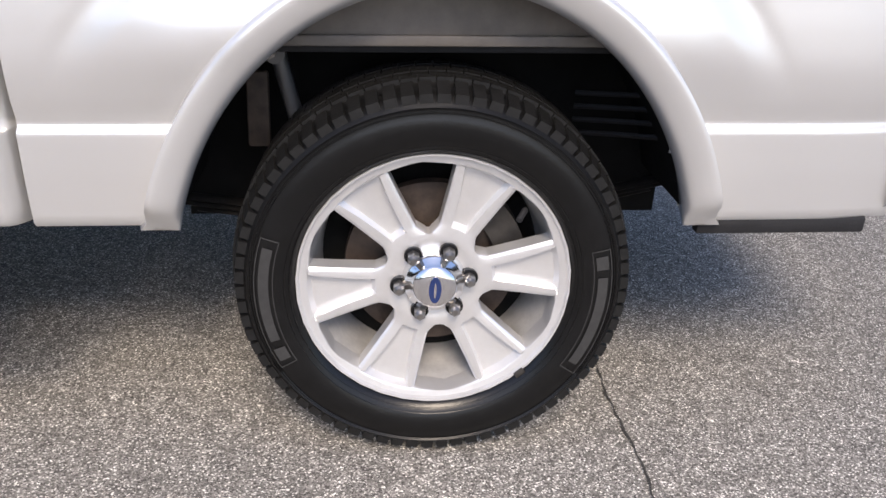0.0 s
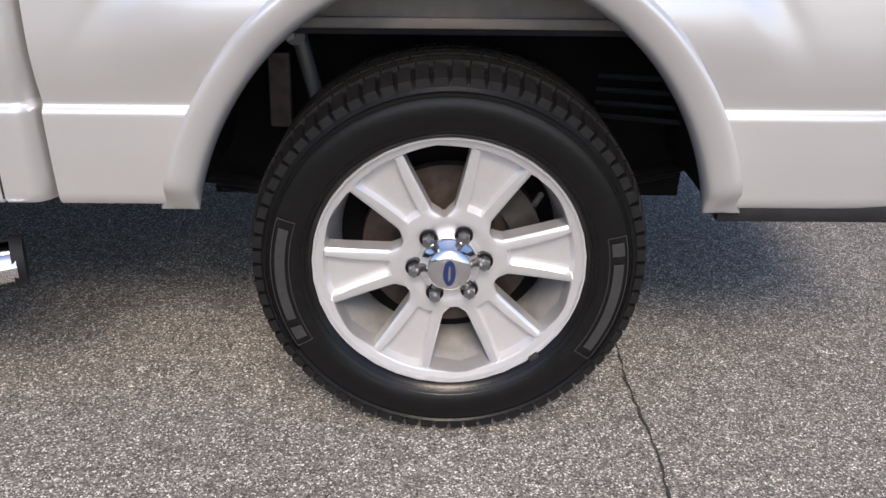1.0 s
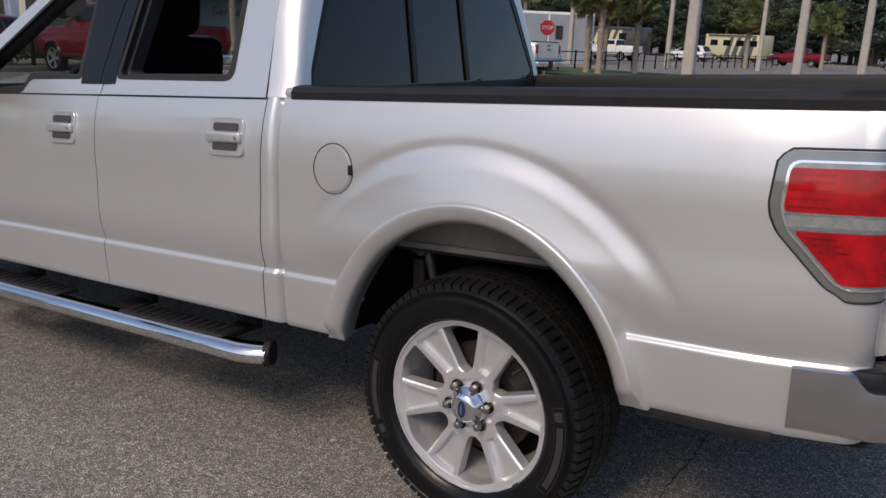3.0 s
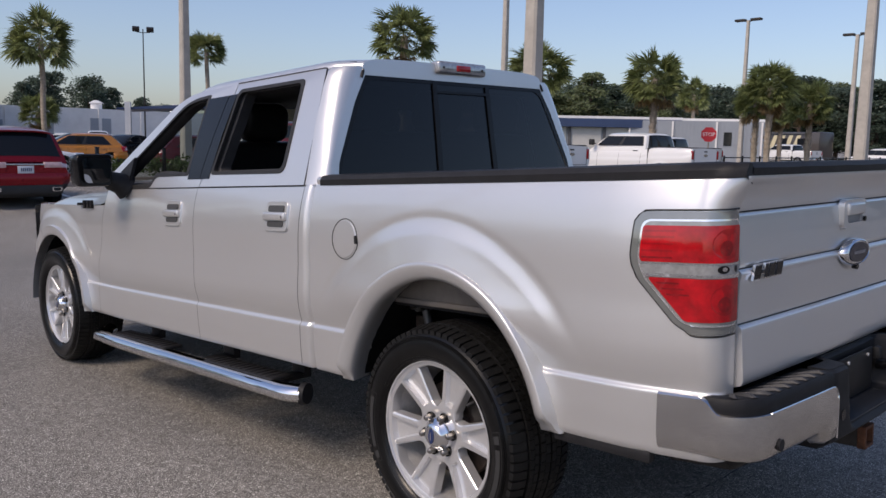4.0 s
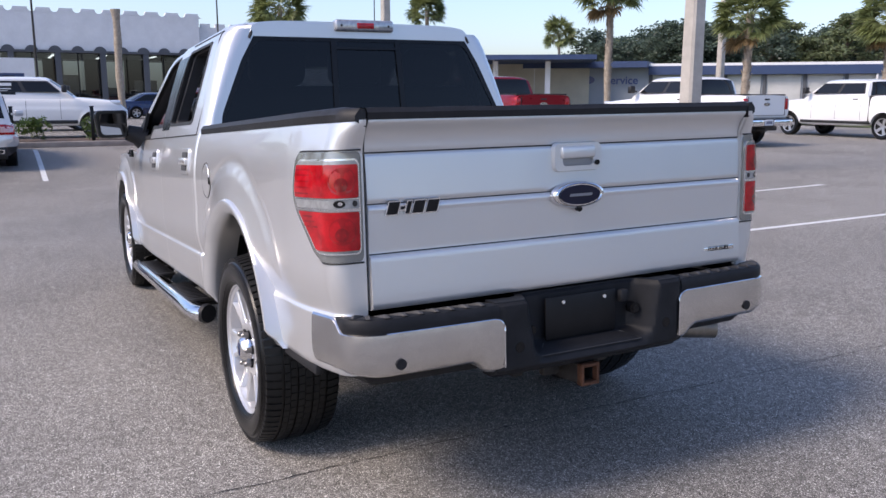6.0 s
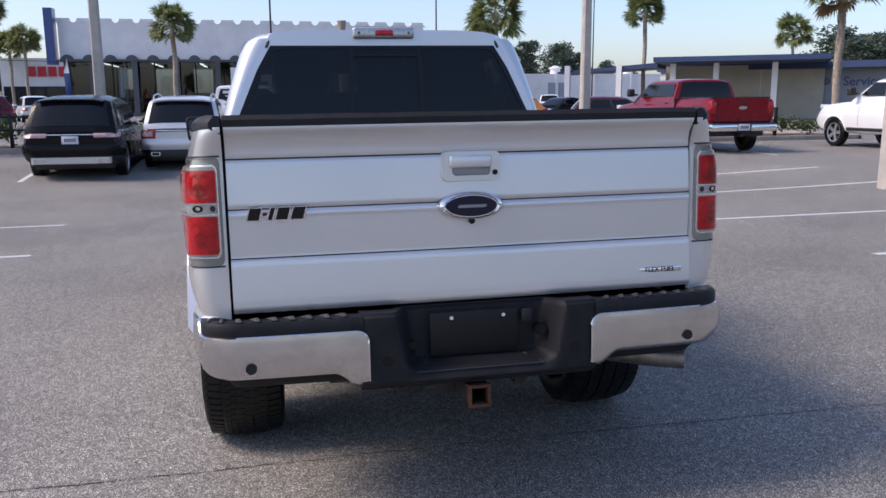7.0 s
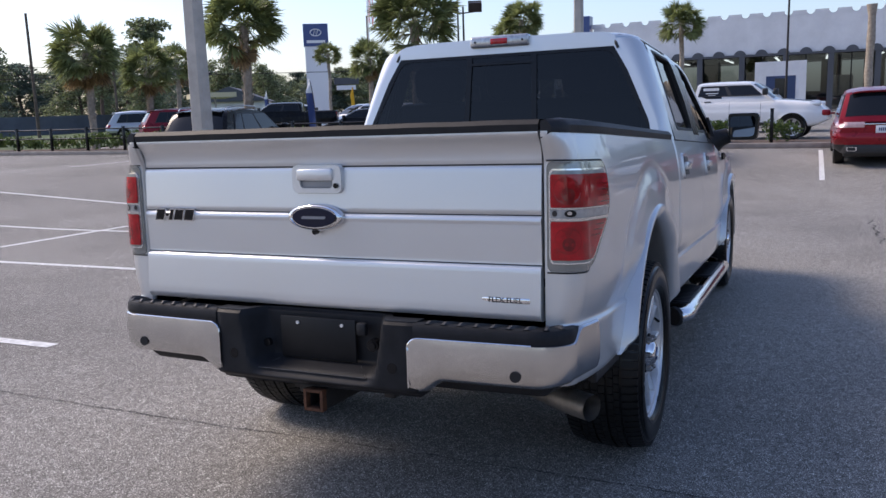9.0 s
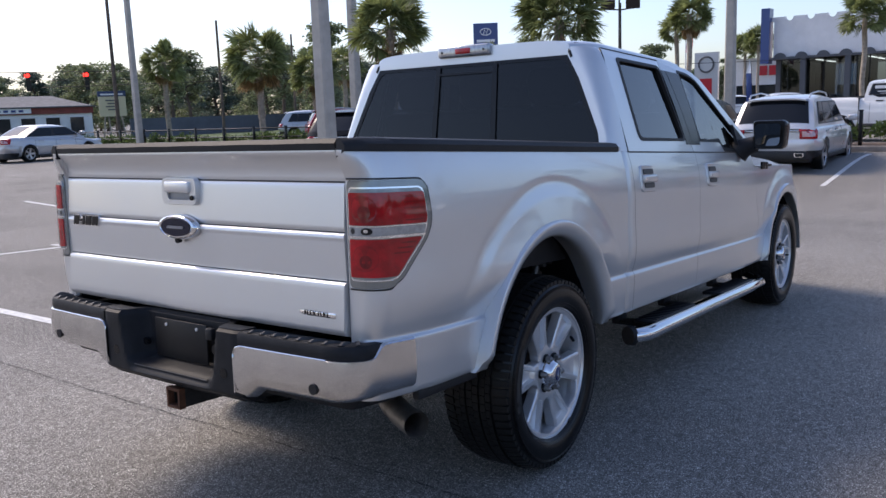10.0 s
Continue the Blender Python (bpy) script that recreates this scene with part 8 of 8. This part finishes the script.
for k in range(20):
    y = -16.4 + k * 1.72
    bm = bmesh.new()
    prism(bm, [(FX + 0.05, y + 0.5 * math.cos(t), 4.75 + 0.5 * math.sin(t)) for t in [math.pi * j / 10 for j in range(11)]], (0.25, 0, 0))
    part("scallop", bm, DARK_WALL, show, "dark round awning scallop", 0)
wall_box("soffit", FX - 14.3, FX + 0.35, -17.0, 17.3, 4.70, 4.86, DARK_WALL, show)
for k in range(9):
    y = -14.5 + k * 3.44
    wall_box("column", FX - 0.1, FX + 0.3, y - 0.22, y + 0.22, 0.1, 4.75, DARK_WALL, show)
for k in range(18):
    y = -16.4 + k * 1.72
    wall_box("window_pane", FX - 0.52, FX - 0.50, y + 0.05, y + 1.67, 0.35, 4.68, SHOWROOM_GLASS, show, "shopfront glass with the lit inside behind it")
    wall_box("window_frame", FX - 0.55, FX - 0.44, y - 0.05, y + 0.05, 0.15, 4.7, GLOSS_BLACK, show)
wall_box("window_frame", FX - 0.55, FX - 0.44, -16.4, 14.5, 1.1, 1.2, GLOSS_BLACK, show)
portal = wall_box("entrance_portal", FX - 0.3, FX + 0.5, -3.1, 0.9, 0.1, 4.2, WHITE_WALL, show, "white entrance portal")
wall_box("entrance_door", FX + 0.5, FX + 0.53, -2.2, 0.1, 0.15, 3.0, NAVY, show, "dark entrance door")
wall_box("door_glass", FX + 0.53, FX + 0.55, -1.5, -0.6, 0.2, 2.8, SHOP_GLASS, show)
wall_box("sign_fin", FX - 0.5, FX + 0.7, -17.9, -17.2, 4.4, 9.0, SIGN_BLUE, show, "tall blue corner fin")

# dealer to the side with a wide name board
nis = empty("dealer_building", pose(3.5, 0, -0.78) @ Matrix.Scale(1.55, 4) @ pose(-3.5, 0, 0), "low pale dealership with a red-marked name board", "building")
wall_box("wall", -100, -90, -26.2, -15.4, 0, 5.75, WHITE_WALL, nis)
wall_box("shop_window", -90.0, -89.9, -26.0, -17.0, 0.5, 2.9, SHOP_GLASS, nis)
for k in range(6):
    wall_box("name_bar", -89.95, -89.8, -23.6 + k * 1.0, -23.6 + k * 1.0 + 0.78, 3.9, 4.9, SIGN_RED, nis, "red sign bar")
pyl = empty("pylon_sign", pose(-142.0, -45.6, -0.9) @ Matrix.Scale(1.7, 4), "grey pylon sign with a round plain mark", "sign")
wall_box("pylon", -0.2, 0.2, -1.2, 1.2, 0, 6.2, mat("pylon_silver", (0.55, 0.55, 0.55), 0.4, 0.3), pyl)
bm = bmesh.new()
tube(bm, [(0.25, 0.75 * math.cos(t), 5.0 + 0.75 * math.sin(t)) for t in [math.tau * j / 32 for j in range(33)]], 0.09, 8, caps=False)
part("round_mark", bm, DARK_WALL, pyl)
wall_box("red_panel", 0.2, 0.24, -0.6, 0.6, 1.6, 3.6, SIGN_RED, pyl)

# tall white pylon with blue head
hy = empty("pylon_sign", pose(-89.1, -56.7, 0, 0, 0, -57 + 90) @ Matrix.Scale(1.36, 4), "tall white pylon sign with a blue head and plain mark", "sign")
wall_box("pylon", -0.35, 0.35, -1.05, 1.05, 0, 7.0, SIGN_WHITE, hy)
wall_box("sign_head", -0.4, 0.4, -1.15, 1.15, 6.95, 9.0, SIGN_BLUE, hy, "blue sign head")
wall_box("name_bar", 0.4, 0.43, -0.85, 0.85, 7.25, 7.5, SIGN_WHITE, hy)
bm = bmesh.new()
tube(bm, [(0.43, 0.5 * math.cos(t), 8.2 + 0.3 * math.sin(t)) for t in [math.tau * j / 24 for j in range(25)]], 0.05, 6, caps=False)
tube(bm, [(0.43, -0.2, 8.0), (0.43, -0.08, 8.4), (0.43, 0.08, 8.0), (0.43, 0.2, 8.4)], 0.05, 6)
part("oval_mark", bm, SIGN_WHITE, hy)
wall_box("name_bar", 0.36, 0.38, -0.45, 0.45, 5.9, 6.05, DARK_WALL, hy)
wall_box("side_board", -0.3, 0.3, 1.5, 3.8, 3.4, 4.0, DARK_WALL, hy, "dark side board")
wall_box("side_board", -0.3, 0.3, 1.7, 3.5, 2.9, 3.3, SIGN_WHITE, hy)

# long white warehouse
wh = empty("warehouse", pose(0, 0, 0), "long low white warehouse", "building")
wall_box("wall", -100, -79.5, 17.8, 60.0, 0, 3.9, WHITE_WALL, wh)
for k in range(9):
    wall_box("pilaster", -79.5, -79.42, 21.0 + 4.2 * k, 21.3 + 4.2 * k, 0, 3.9, WHITE_WALL, wh)
wall_box("door", -79.5, -79.44, 28.6, 30.6, 0, 3.0, GREY_WALL, wh)
wall_box("window", -79.5, -79.44, 19.5, 20.8, 1.4, 2.6, GREY_WALL, wh)
wall_box("door", -79.5, -79.44, 23.6, 25.2, 0, 2.9, GREY_WALL, wh)
for x, y in ((-84, 31), (-85, 40), (-83, 47)):
    bm = bmesh.new()
    cyl(bm, (x, y, 3.9), (x, y, 4.6), 0.55, 0.55, 14)
    cyl(bm, (x, y, 4.6), (x, y, 4.9), 0.75, 0.2, 14)
    part("roof_vent", bm, ROOF_WHITE, wh)

# service bays: grey cladding, roller doors under a dark eave
SVC = pose(-41.7, 38.1, 0, 0, 0, 41.5)      # along +x the bays, towards the right of the lettered wall
svc = empty("service_building", SVC, "grey service building with a row of roller doors", "building")
wall_box("lettered_wall", -5.2, 0.0, -0.15, 0.15, 0, 3.45, GREY_WALL, svc)
wall_box("bay_wall", 0.0, 17.5, 0.0, 9.0, 0, 3.1, GREY_WALL, svc)
wall_box("eave", 0.0, 17.6, -0.55, 9.0, 2.72, 3.30, NAVY, svc, "dark eave")
wall_box("roof", -15.0, 17.7, -0.4, 12.0, 3.30, 3.48, ROOF_WHITE, svc)
for k in range(7):
    x0 = 0.25 + 2.45 * k
    opened = k in (1, 4)
    z0 = 1.1 if opened else (0.05 if k % 3 else 0.5)
    dr = wall_box("roller_door", x0, x0 + 2.1, -0.06, 0.0, z0, 2.70, ROLL_DOOR, svc, "pale roller door, partly raised")
    for j in range(int((2.7 - z0) / 0.22)):
        wall_box("door_slat", x0, x0 + 2.1, -0.075, -0.06, z0 + 0.02 + 0.22 * j, z0 + 0.19 + 0.22 * j, ROLL_DOOR, dr)
    # black sheet painted as the shade inside the bay
    wall_box("bay_opening", x0, x0 + 2.1, -0.03, 0.02, 0.0, z0, GLOSS_BLACK, svc)
    wall_box("bay_post", x0 - 0.22, x0 - 0.03, -0.2, 0.05, 0, 2.75, DARK_WALL, svc)
letters("Service", 0.78, 0.03, pose(-1.85, -0.2, 2.35, 90, 0, 0), SIGN_BLUE, svc, "service_lettering", "blue letters reading Service", bold=0.012)
bm = bmesh.new()
prism(bm, [(-4.35 + 0.62 * math.cos(t), -0.16, 2.4 + 0.30 * math.sin(t)) for t in [math.tau * j / 28 for j in range(28)]], (0, -0.06, 0))
part("oval_mark", bm, SIGN_BLUE, svc, "plain blue oval mark", 0)
wall_box("drive_in_roof", -15.0, 0.0, -1.5, 8.0, 3.2, 3.62, NAVY, svc, "flat dark canopy roof")
wall_box("drive_in_back", -15.0, -5.0, 7.8, 8.0, 0, 3.3, WHITE_WALL, svc)
wall_box("drive_in_side", -5.2, -5.0, 0.0, 8.0, 0, 3.3, WHITE_WALL, svc)
for x in (-14.6, -10.6, -8.0):
    wall_box("column", x - 0.2, x + 0.2, -1.3, -0.9, 0, 3.3, WHITE_WALL, svc)
for x in (-9.6, -7.6):
    wall_box("window", x, x + 1.3, 7.75, 7.8, 1.2, 2.0, SHOP_GLASS, svc)
# clad shed at the end, with white roof
shed = empty("metal_shed", pose(-31.0, 47.1, 0, 0, 0, 30), "grey metal shed with a pale roof", "building")
wall_box("wall", 0, 9.0, 0, 14, 0, 3.25, GREY_WALL, shed)
wall_box("roof", -9.5, 9.1, 1.2, 14.2, 3.25, 3.45, ROOF_WHITE, shed)
wall_box("roof_fascia", -9.0, 0.0, 1.1, 1.2, 2.9, 3.42, ROOF_WHITE, shed)
for k in range(4):
    wall_box("downpipe", 0.05 + 2.9 * k, 0.17 + 2.9 * k, -0.10, 0.0, 0, 3.2, WHITE_WALL, shed)
for k in range(36):
    wall_box("cladding_rib", 0.22 + 0.245 * k, 0.25 + 0.245 * k, -0.03, 0.0, 0, 3.22, GREY_WALL, shed)
wall_box("window", 6.4, 6.9, -0.05, 0.0, 1.6, 2.5, SHOP_GLASS, shed)

# blue canopy on white posts
can = empty("drive_canopy", pose(-45.6, 25.0, 0, 0, 0, 56), "blue-roofed drive canopy on white posts", "canopy")
wall_box("canopy_roof", -1.0, 9.0, -2.0, 5.0, 3.55, 3.85, NAVY, can, "blue canopy roof")
bm = bmesh.new()
prism(bm, [(-7.5, 0, 3.0), (-1.0, 0, 3.3), (-1.0, 0, 3.6), (-7.5, 0, 3.12)], (0, 4.5, 0))
part("sloping_roof", bm, NAVY, can, "", 0)
for x in (-6.8, -3.4, 0.0, 2.6, 6.0):
    wall_box("column", x - 0.17, x + 0.17, -0.2, 0.14, 0, 3.5, WHITE_WALL, can)
wall_box("back_wall", -1.0, 9.0, 4.8, 5.0, 0, 3.5, mat("cream_wall", (0.55, 0.50, 0.40), 0.8, 0, 0, 0.8, 0.1), can)

# shop across the road, with sign frame and signals
shop = empty("corner_shop", pose(-30.3, -70.1, 0, 0, 0, -26) @ Matrix.Diagonal((1.2, 1.2, 1.07, 1)), "low white-fronted shop with a red band", "shop")
wall_box("wall", -8, 2.6, -6, 0, 0, 2.3, WHITE_WALL, shop)
wall_box("fascia", -8.1, 2.7, -6.0, 0.12, 2.2, 2.72, BRICK_RED, shop, "red painted fascia")
wall_box("roof", -8.3, 2.9, -6.2, 0.3, 2.7, 2.80, DARK_WALL, shop)
bm = bmesh.new()
eaves = [bm.verts.new(q) for q in ((-8.2, -6.1, 2.80), (2.8, -6.1, 2.80), (2.8, -0.6, 2.80), (-8.2, -0.6, 2.80))]
ridge = [bm.verts.new(q) for q in ((-5.6, -3.4, 3.75), (0.4, -3.4, 3.75))]
for f in ((eaves[0], eaves[1], ridge[1], ridge[0]), (eaves[1], eaves[2], ridge[1]), (eaves[2], eaves[3], ridge[0], ridge[1]), (eaves[3], eaves[0], ridge[0])):
    bm.faces.new(f)
part("hipped_roof", bm, mat("grey_shingle", (0.20, 0.20, 0.20), 0.9, 0, 0, 3, 0.2), shop, "grey hipped roof", 0)
for k in range(6):
    wall_box("window", -7.4 + 1.6 * k, -6.5 + 1.6 * k, 0.0, 0.05, 0.4, 1.9, SHOP_GLASS, shop, "dark shop window")
wall_box("name_board", -4.0, 0.2, 0.12, 0.2, 2.3, 2.68, SIGN_WHITE, shop, "white name board with plain bars")
for k in range(7):
    wall_box("name_bar", -3.5 + 0.48 * k, -3.2 + 0.48 * k, 0.2, 0.22, 2.40, 2.58, SIGN_BLUE, shop)
ad = empty("message_sign", pose(-29.6, -48.1, 0, 0, 0, -30), "cream message board on four slanting legs", "sign")
wall_box("board", -0.85, 0.85, -0.12, 0.12, 1.85, 3.45, SIGN_CREAM, ad)
wall_box("header", -0.88, 0.88, -0.14, 0.14, 3.15, 3.5, NAVY, ad, "dark header")
wall_box("header_bar", -0.7, 0.7, 0.14, 0.16, 3.24, 3.34, SIGN_WHITE, ad)
for k in range(4):
    wall_box("text_bar", -0.42, 0.42 - 0.12 * (k % 2), 0.12, 0.14, 2.85 - 0.2 * k, 2.93 - 0.2 * k, DARK_WALL, ad)
bm = bmesh.new()
for x, dx in ((-0.5, -0.25), (0.5, 0.25), (-0.3, 0.1), (0.3, -0.1)):
    cyl(bm, (x + dx, 0, 0), (x, 0, 1.9), 0.05, seg=8)
part("legs", bm, KERB, ad)
for x, y in ((-34.8, -68.2), (-38.8, -65.9)):
    sg = empty("traffic_signal", pose(x, y, 5.3, 0, 0, -30) @ Matrix.Scale(1.2, 4), "dark traffic signal with its red light on", "traffic signal", "signals")
    wall_box("housing", -0.16, 0.16, -0.15, 0.15, -0.8, 0.5, GLOSS_BLACK, sg)
    bm = bmesh.new()
    cyl(bm, (0, 0.15, 0.28), (0, 0.22, 0.28), 0.14, seg=16)
    cyl(bm, (0.16, 0, 0.28), (0.22, 0, 0.28), 0.14, seg=16)
    part("red_light", bm, mat("signal_red", (0.9, 0.03, 0.02), 0.4, emit=2.0) if "signal_red" not in bpy.data.materials else bpy.data.materials["signal_red"], sg, "glowing red light")
bm = bmesh.new()
cyl(bm, (-20, -76, 5.9), (-60, -54, 5.9), 0.03, seg=5)
cyl(bm, (-20, -76, 5.2), (-60, -54, 5.2), 0.02, seg=5)
cyl(bm, (-27, -52, 3.9), (-75, -12, 4.6), 0.025, seg=5)
tagged(part("overhead_wire", bm, DARK_POLE), "black overhead wires strung along the road", "wire")
bm = bmesh.new()
cyl(bm, (0, 0, 0), (0, 0, 9.2), 0.13, 0.09, 8)
up = tagged(part("utility_pole", bm, BARK), "weathered wooden utility pole", "utility pole", "utility poles")
up.matrix_basis = pose(-26.5, -42.8, 0)
for x, y in ((-60.5, -33.5), (-42.0, -52.0), (-55.0, -57.0)):
    copy_thing(up, pose(x, y, 0))
bm = bmesh.new()
box(bm, -70, -40, -62, -61.8, 0, 1.7, 0, None)
tagged(part("roadside_fence", bm, mat("blue_grey_fence", (0.095, 0.105, 0.125), 0.8, 0, 0, 0.8, 0.2)), "blue-grey board fence across the road", "fence", kind="structure")
hs = empty("white_house", pose(-58, -46, 0, 0, 0, 30), "small white building with a dark roof", "building")
wall_box("wall", -3, 3, -3, 3, 0, 2.4, WHITE_WALL, hs)
bm = bmesh.new()
prism(bm, [(-3.4, -3.4, 2.4), (-3.4, 3.4, 2.4), (-3.4, 0, 3.7)], (6.8, 0, 0))
part("roof", bm, DARK_WALL, hs, "", 0)
aw = empty("flat_canopy", pose(-48.0, -40.5, 0, 0, 0, 45), "flat pale canopy on thin posts", "canopy")
wall_box("canopy_roof", -3.5, 3.5, -1.5, 1.5, 2.6, 2.95, SIGN_CREAM, aw)
for x in (-3.2, 3.2):
    wall_box("post", x - 0.06, x + 0.06, -0.06, 0.06, 0, 2.6, KERB, aw)

# feather banners, flags, stop sign, far recreational vehicles
def banner(x, y, h, mats, label):
    b = empty("feather_banner", pose(x, y, 0, 0, 0, math.degrees(math.atan2(y, x - 3.5)) + 90), label, "banner", "feather banners")
    bm = bmesh.new()
    bend = 0.12 + 0.05 * math.sin(x * 7)
    tube(bm, [(bend * (k / 8) ** 3, 0, h * 0.98 * k / 8) for k in range(9)], 0.014, 6)
    part("banner_pole", bm, DARK_POLE, b)
    zs = [0.28, 0.55, 0.80, 1.0]
    for k, mt in enumerate(mats):
        z0, z1 = h * zs[k], h * zs[k + 1]
        bm = bmesh.new()
        n = 8
        rows = []
        for i in range(n + 1):
            z = z0 + (z1 - z0) * i / n
            w = 0.25 * (1 - 0.85 * sstep(0.78 * h, h, z))
            rows.append([(0.02 + w * j / 3 + bend * (z / h) ** 3, 0.04 * math.sin(z * 3 + j), z) for j in range(4)])
        grid(bm, rows)
        part("cloth", bm, mt, b)


banner(-24.0, -15.9, 2.6, (SIGN_BLUE, SIGN_BLUE, SIGN_WHITE), "blue and white feather banner in the sales lot")
banner(-30.7, -15.9, 2.95, (SIGN_YELLOW, SIGN_RED, SIGN_WHITE), "yellow, red and white feather banner in the sales lot")
banner(-31.5, -14.4, 3.1, (SIGN_BLUE, SIGN_BLUE, SIGN_WHITE), "blue and white feather banner in the sales lot")
banner(-38.8, -14.6, 3.45, (SIGN_YELLOW, SIGN_YELLOW, SIGN_YELLOW), "yellow feather banner in the sales lot")
banner(-48.4, -28.1, 3.0, (SIGN_YELLOW, SIGN_YELLOW, SIGN_YELLOW), "yellow feather banner in the sales lot")
banner(-40.4, -9.6, 3.4, (SIGN_BLUE, SIGN_BLUE, SIGN_WHITE), "blue and white feather banner in the sales lot")
banner(-45.7, -33.5, 2.9, (SIGN_BLUE, SIGN_BLUE, SIGN_WHITE), "blue and white feather banner in the sales lot")
for x, y, h in ((-49.5, -27.4, 9.6), (-58.5, -19.5, 7.2)):
    fl = empty("flag_pole", pose(x, y, 0, 0, 0, 70), "tall pole with a limp striped flag", "flag", "flags")
    bm = bmesh.new()
    cyl(bm, (0, 0, 0), (0, 0, h), 0.06, 0.04, 8)
    part("mast", bm, ROOF_WHITE, fl)
    for k in range(7):
        bm = bmesh.new()
        grid(bm, [[(0.05 + 0.075 * k + 0.075 * j, 0.08 * math.sin(z * 2 + k), h - 0.2 - z - 0.05 * k) for j in range(2)] for z in [0.25 * i for i in range(9)]])
        part("stripe", bm, SIGN_RED if k % 2 == 0 else SIGN_WHITE, fl)
stp = empty("stop_sign", pose(-16.2, 31.0, 0, 0, 0, 118 + 90), "red octagonal stop sign on a post", "stop sign")
bm = bmesh.new()
prism(bm, [(0.34 * math.cos(radians(22.5 + 45 * k)), 0.0, 2.0 + 0.34 * math.sin(radians(22.5 + 45 * k))) for k in range(8)], (0, 0.02, 0))
part("sign_face", bm, SIGN_RED, stp, "red octagon", 0)
letters("STOP", 0.22, 0.004, pose(0, 0.028, 2.0, 90, 0, 180), SIGN_WHITE, stp, "stop_lettering", "white STOP letters")
bm = bmesh.new()
cyl(bm, (0, -0.02, 0), (0, -0.02, 1.9), 0.035, seg=8)
part("post", bm, KERB, stp)


def motorhome(x, y, h, L, rot, label, shell_mat=SIGN_WHITE, sweep=DARK_WALL):
    r = empty("motorhome", pose(x, y, 0, 0, 0, rot), label, "motorhome", "motorhomes")
    bm = bmesh.new()
    box(bm, 0, L, -1.25, 1.25, 0.5, h, 0.12)
    part("body", bm, shell_mat, r)
    for k in range(4):
        bm = bmesh.new()
        prism(bm, [(L * 0.35 + k * 1.0, -1.262, 0.6), (L * 0.35 + k * 1.0 + 0.7, -1.262, 0.6), (L * 0.5 + k * 1.0, -1.262, h - 0.35), (L * 0.5 + k * 1.0 - 0.5, -1.262, h - 0.35)], (0, 0.02, 0))
        part("swoosh", bm, sweep, r, "graphic sweep", 0)
    for k in range(4):
        wall_box("window", 0.8 + L / 4.5 * k, 1.8 + L / 4.5 * k, -1.27, -1.24, h - 1.4, h - 0.7, CAR_GLASS, r)
    wall_box("awning", 0.5, L - 1, -1.42, -1.25, h - 0.2, h - 0.05, DARK_WALL, r)
    ta, ra, ha = far_wheel(0.40)
    for wx in (L * 0.2, L * 0.72):
        for sg in (-1, 1):
            w = new("wheel", ta)
            w.parent, w.matrix_basis = r, pose(wx, sg * 1.15, 0.40, 0, 0, 0 if sg < 0 else 180)
            o = new("rim", ra)
            o.parent = w


motorhome(-44.0, 92.0, 3.4, 10.5, -14, "dark brown motorhome with pale sweeping graphics", mat("coach_brown", (0.060, 0.050, 0.045), 0.3, 0, 0.4, 1.0, 0.15), SIGN_CREAM)
motorhome(-32.0, 108.0, 3.3, 8.0, -14, "cream motorhome behind the far fence", SIGN_CREAM)
bm = bmesh.new()
box(bm, -0.04, 0.04, -0.04, 0.04, 0, 1.05, 0.006)
fp = tagged(part("fence_post", bm, GLOSS_BLACK), "black fence post on the verge", "post", "verge posts")
fp.matrix_basis = pose(-18.5, 33.0, 0)
for k in range(1, 26):
    copy_thing(fp, pose(-18.5 + 0.05 * k, 33.0 + 1.9 * k, 0))
bm = bmesh.new()
cyl(bm, (-18.5, 33.0, 0.95), (-17.25, 80.5, 0.95), 0.03, seg=6)
cyl(bm, (-18.5, 33.0, 0.5), (-17.25, 80.5, 0.5), 0.02, seg=6)
tagged(part("fence_rail", bm, GLOSS_BLACK), "black rails of the verge fence", "fence")
bm = bmesh.new()
bmesh.ops.create_cone(bm, cap_ends=True, segments=20, radius1=0.17, radius2=0.03, depth=0.7, matrix=Matrix.Translation((0, 0, 0.38)))
box(bm, -0.2, 0.2, -0.2, 0.2, 0, 0.04, 0.01)
cn = tagged(part("traffic_cone", bm, mat("cone_orange", (0.75, 0.13, 0.03), 0.6)), "orange traffic cone by the verge", "cone")
cn.matrix_basis = pose(-17.8, 32.2, 0)
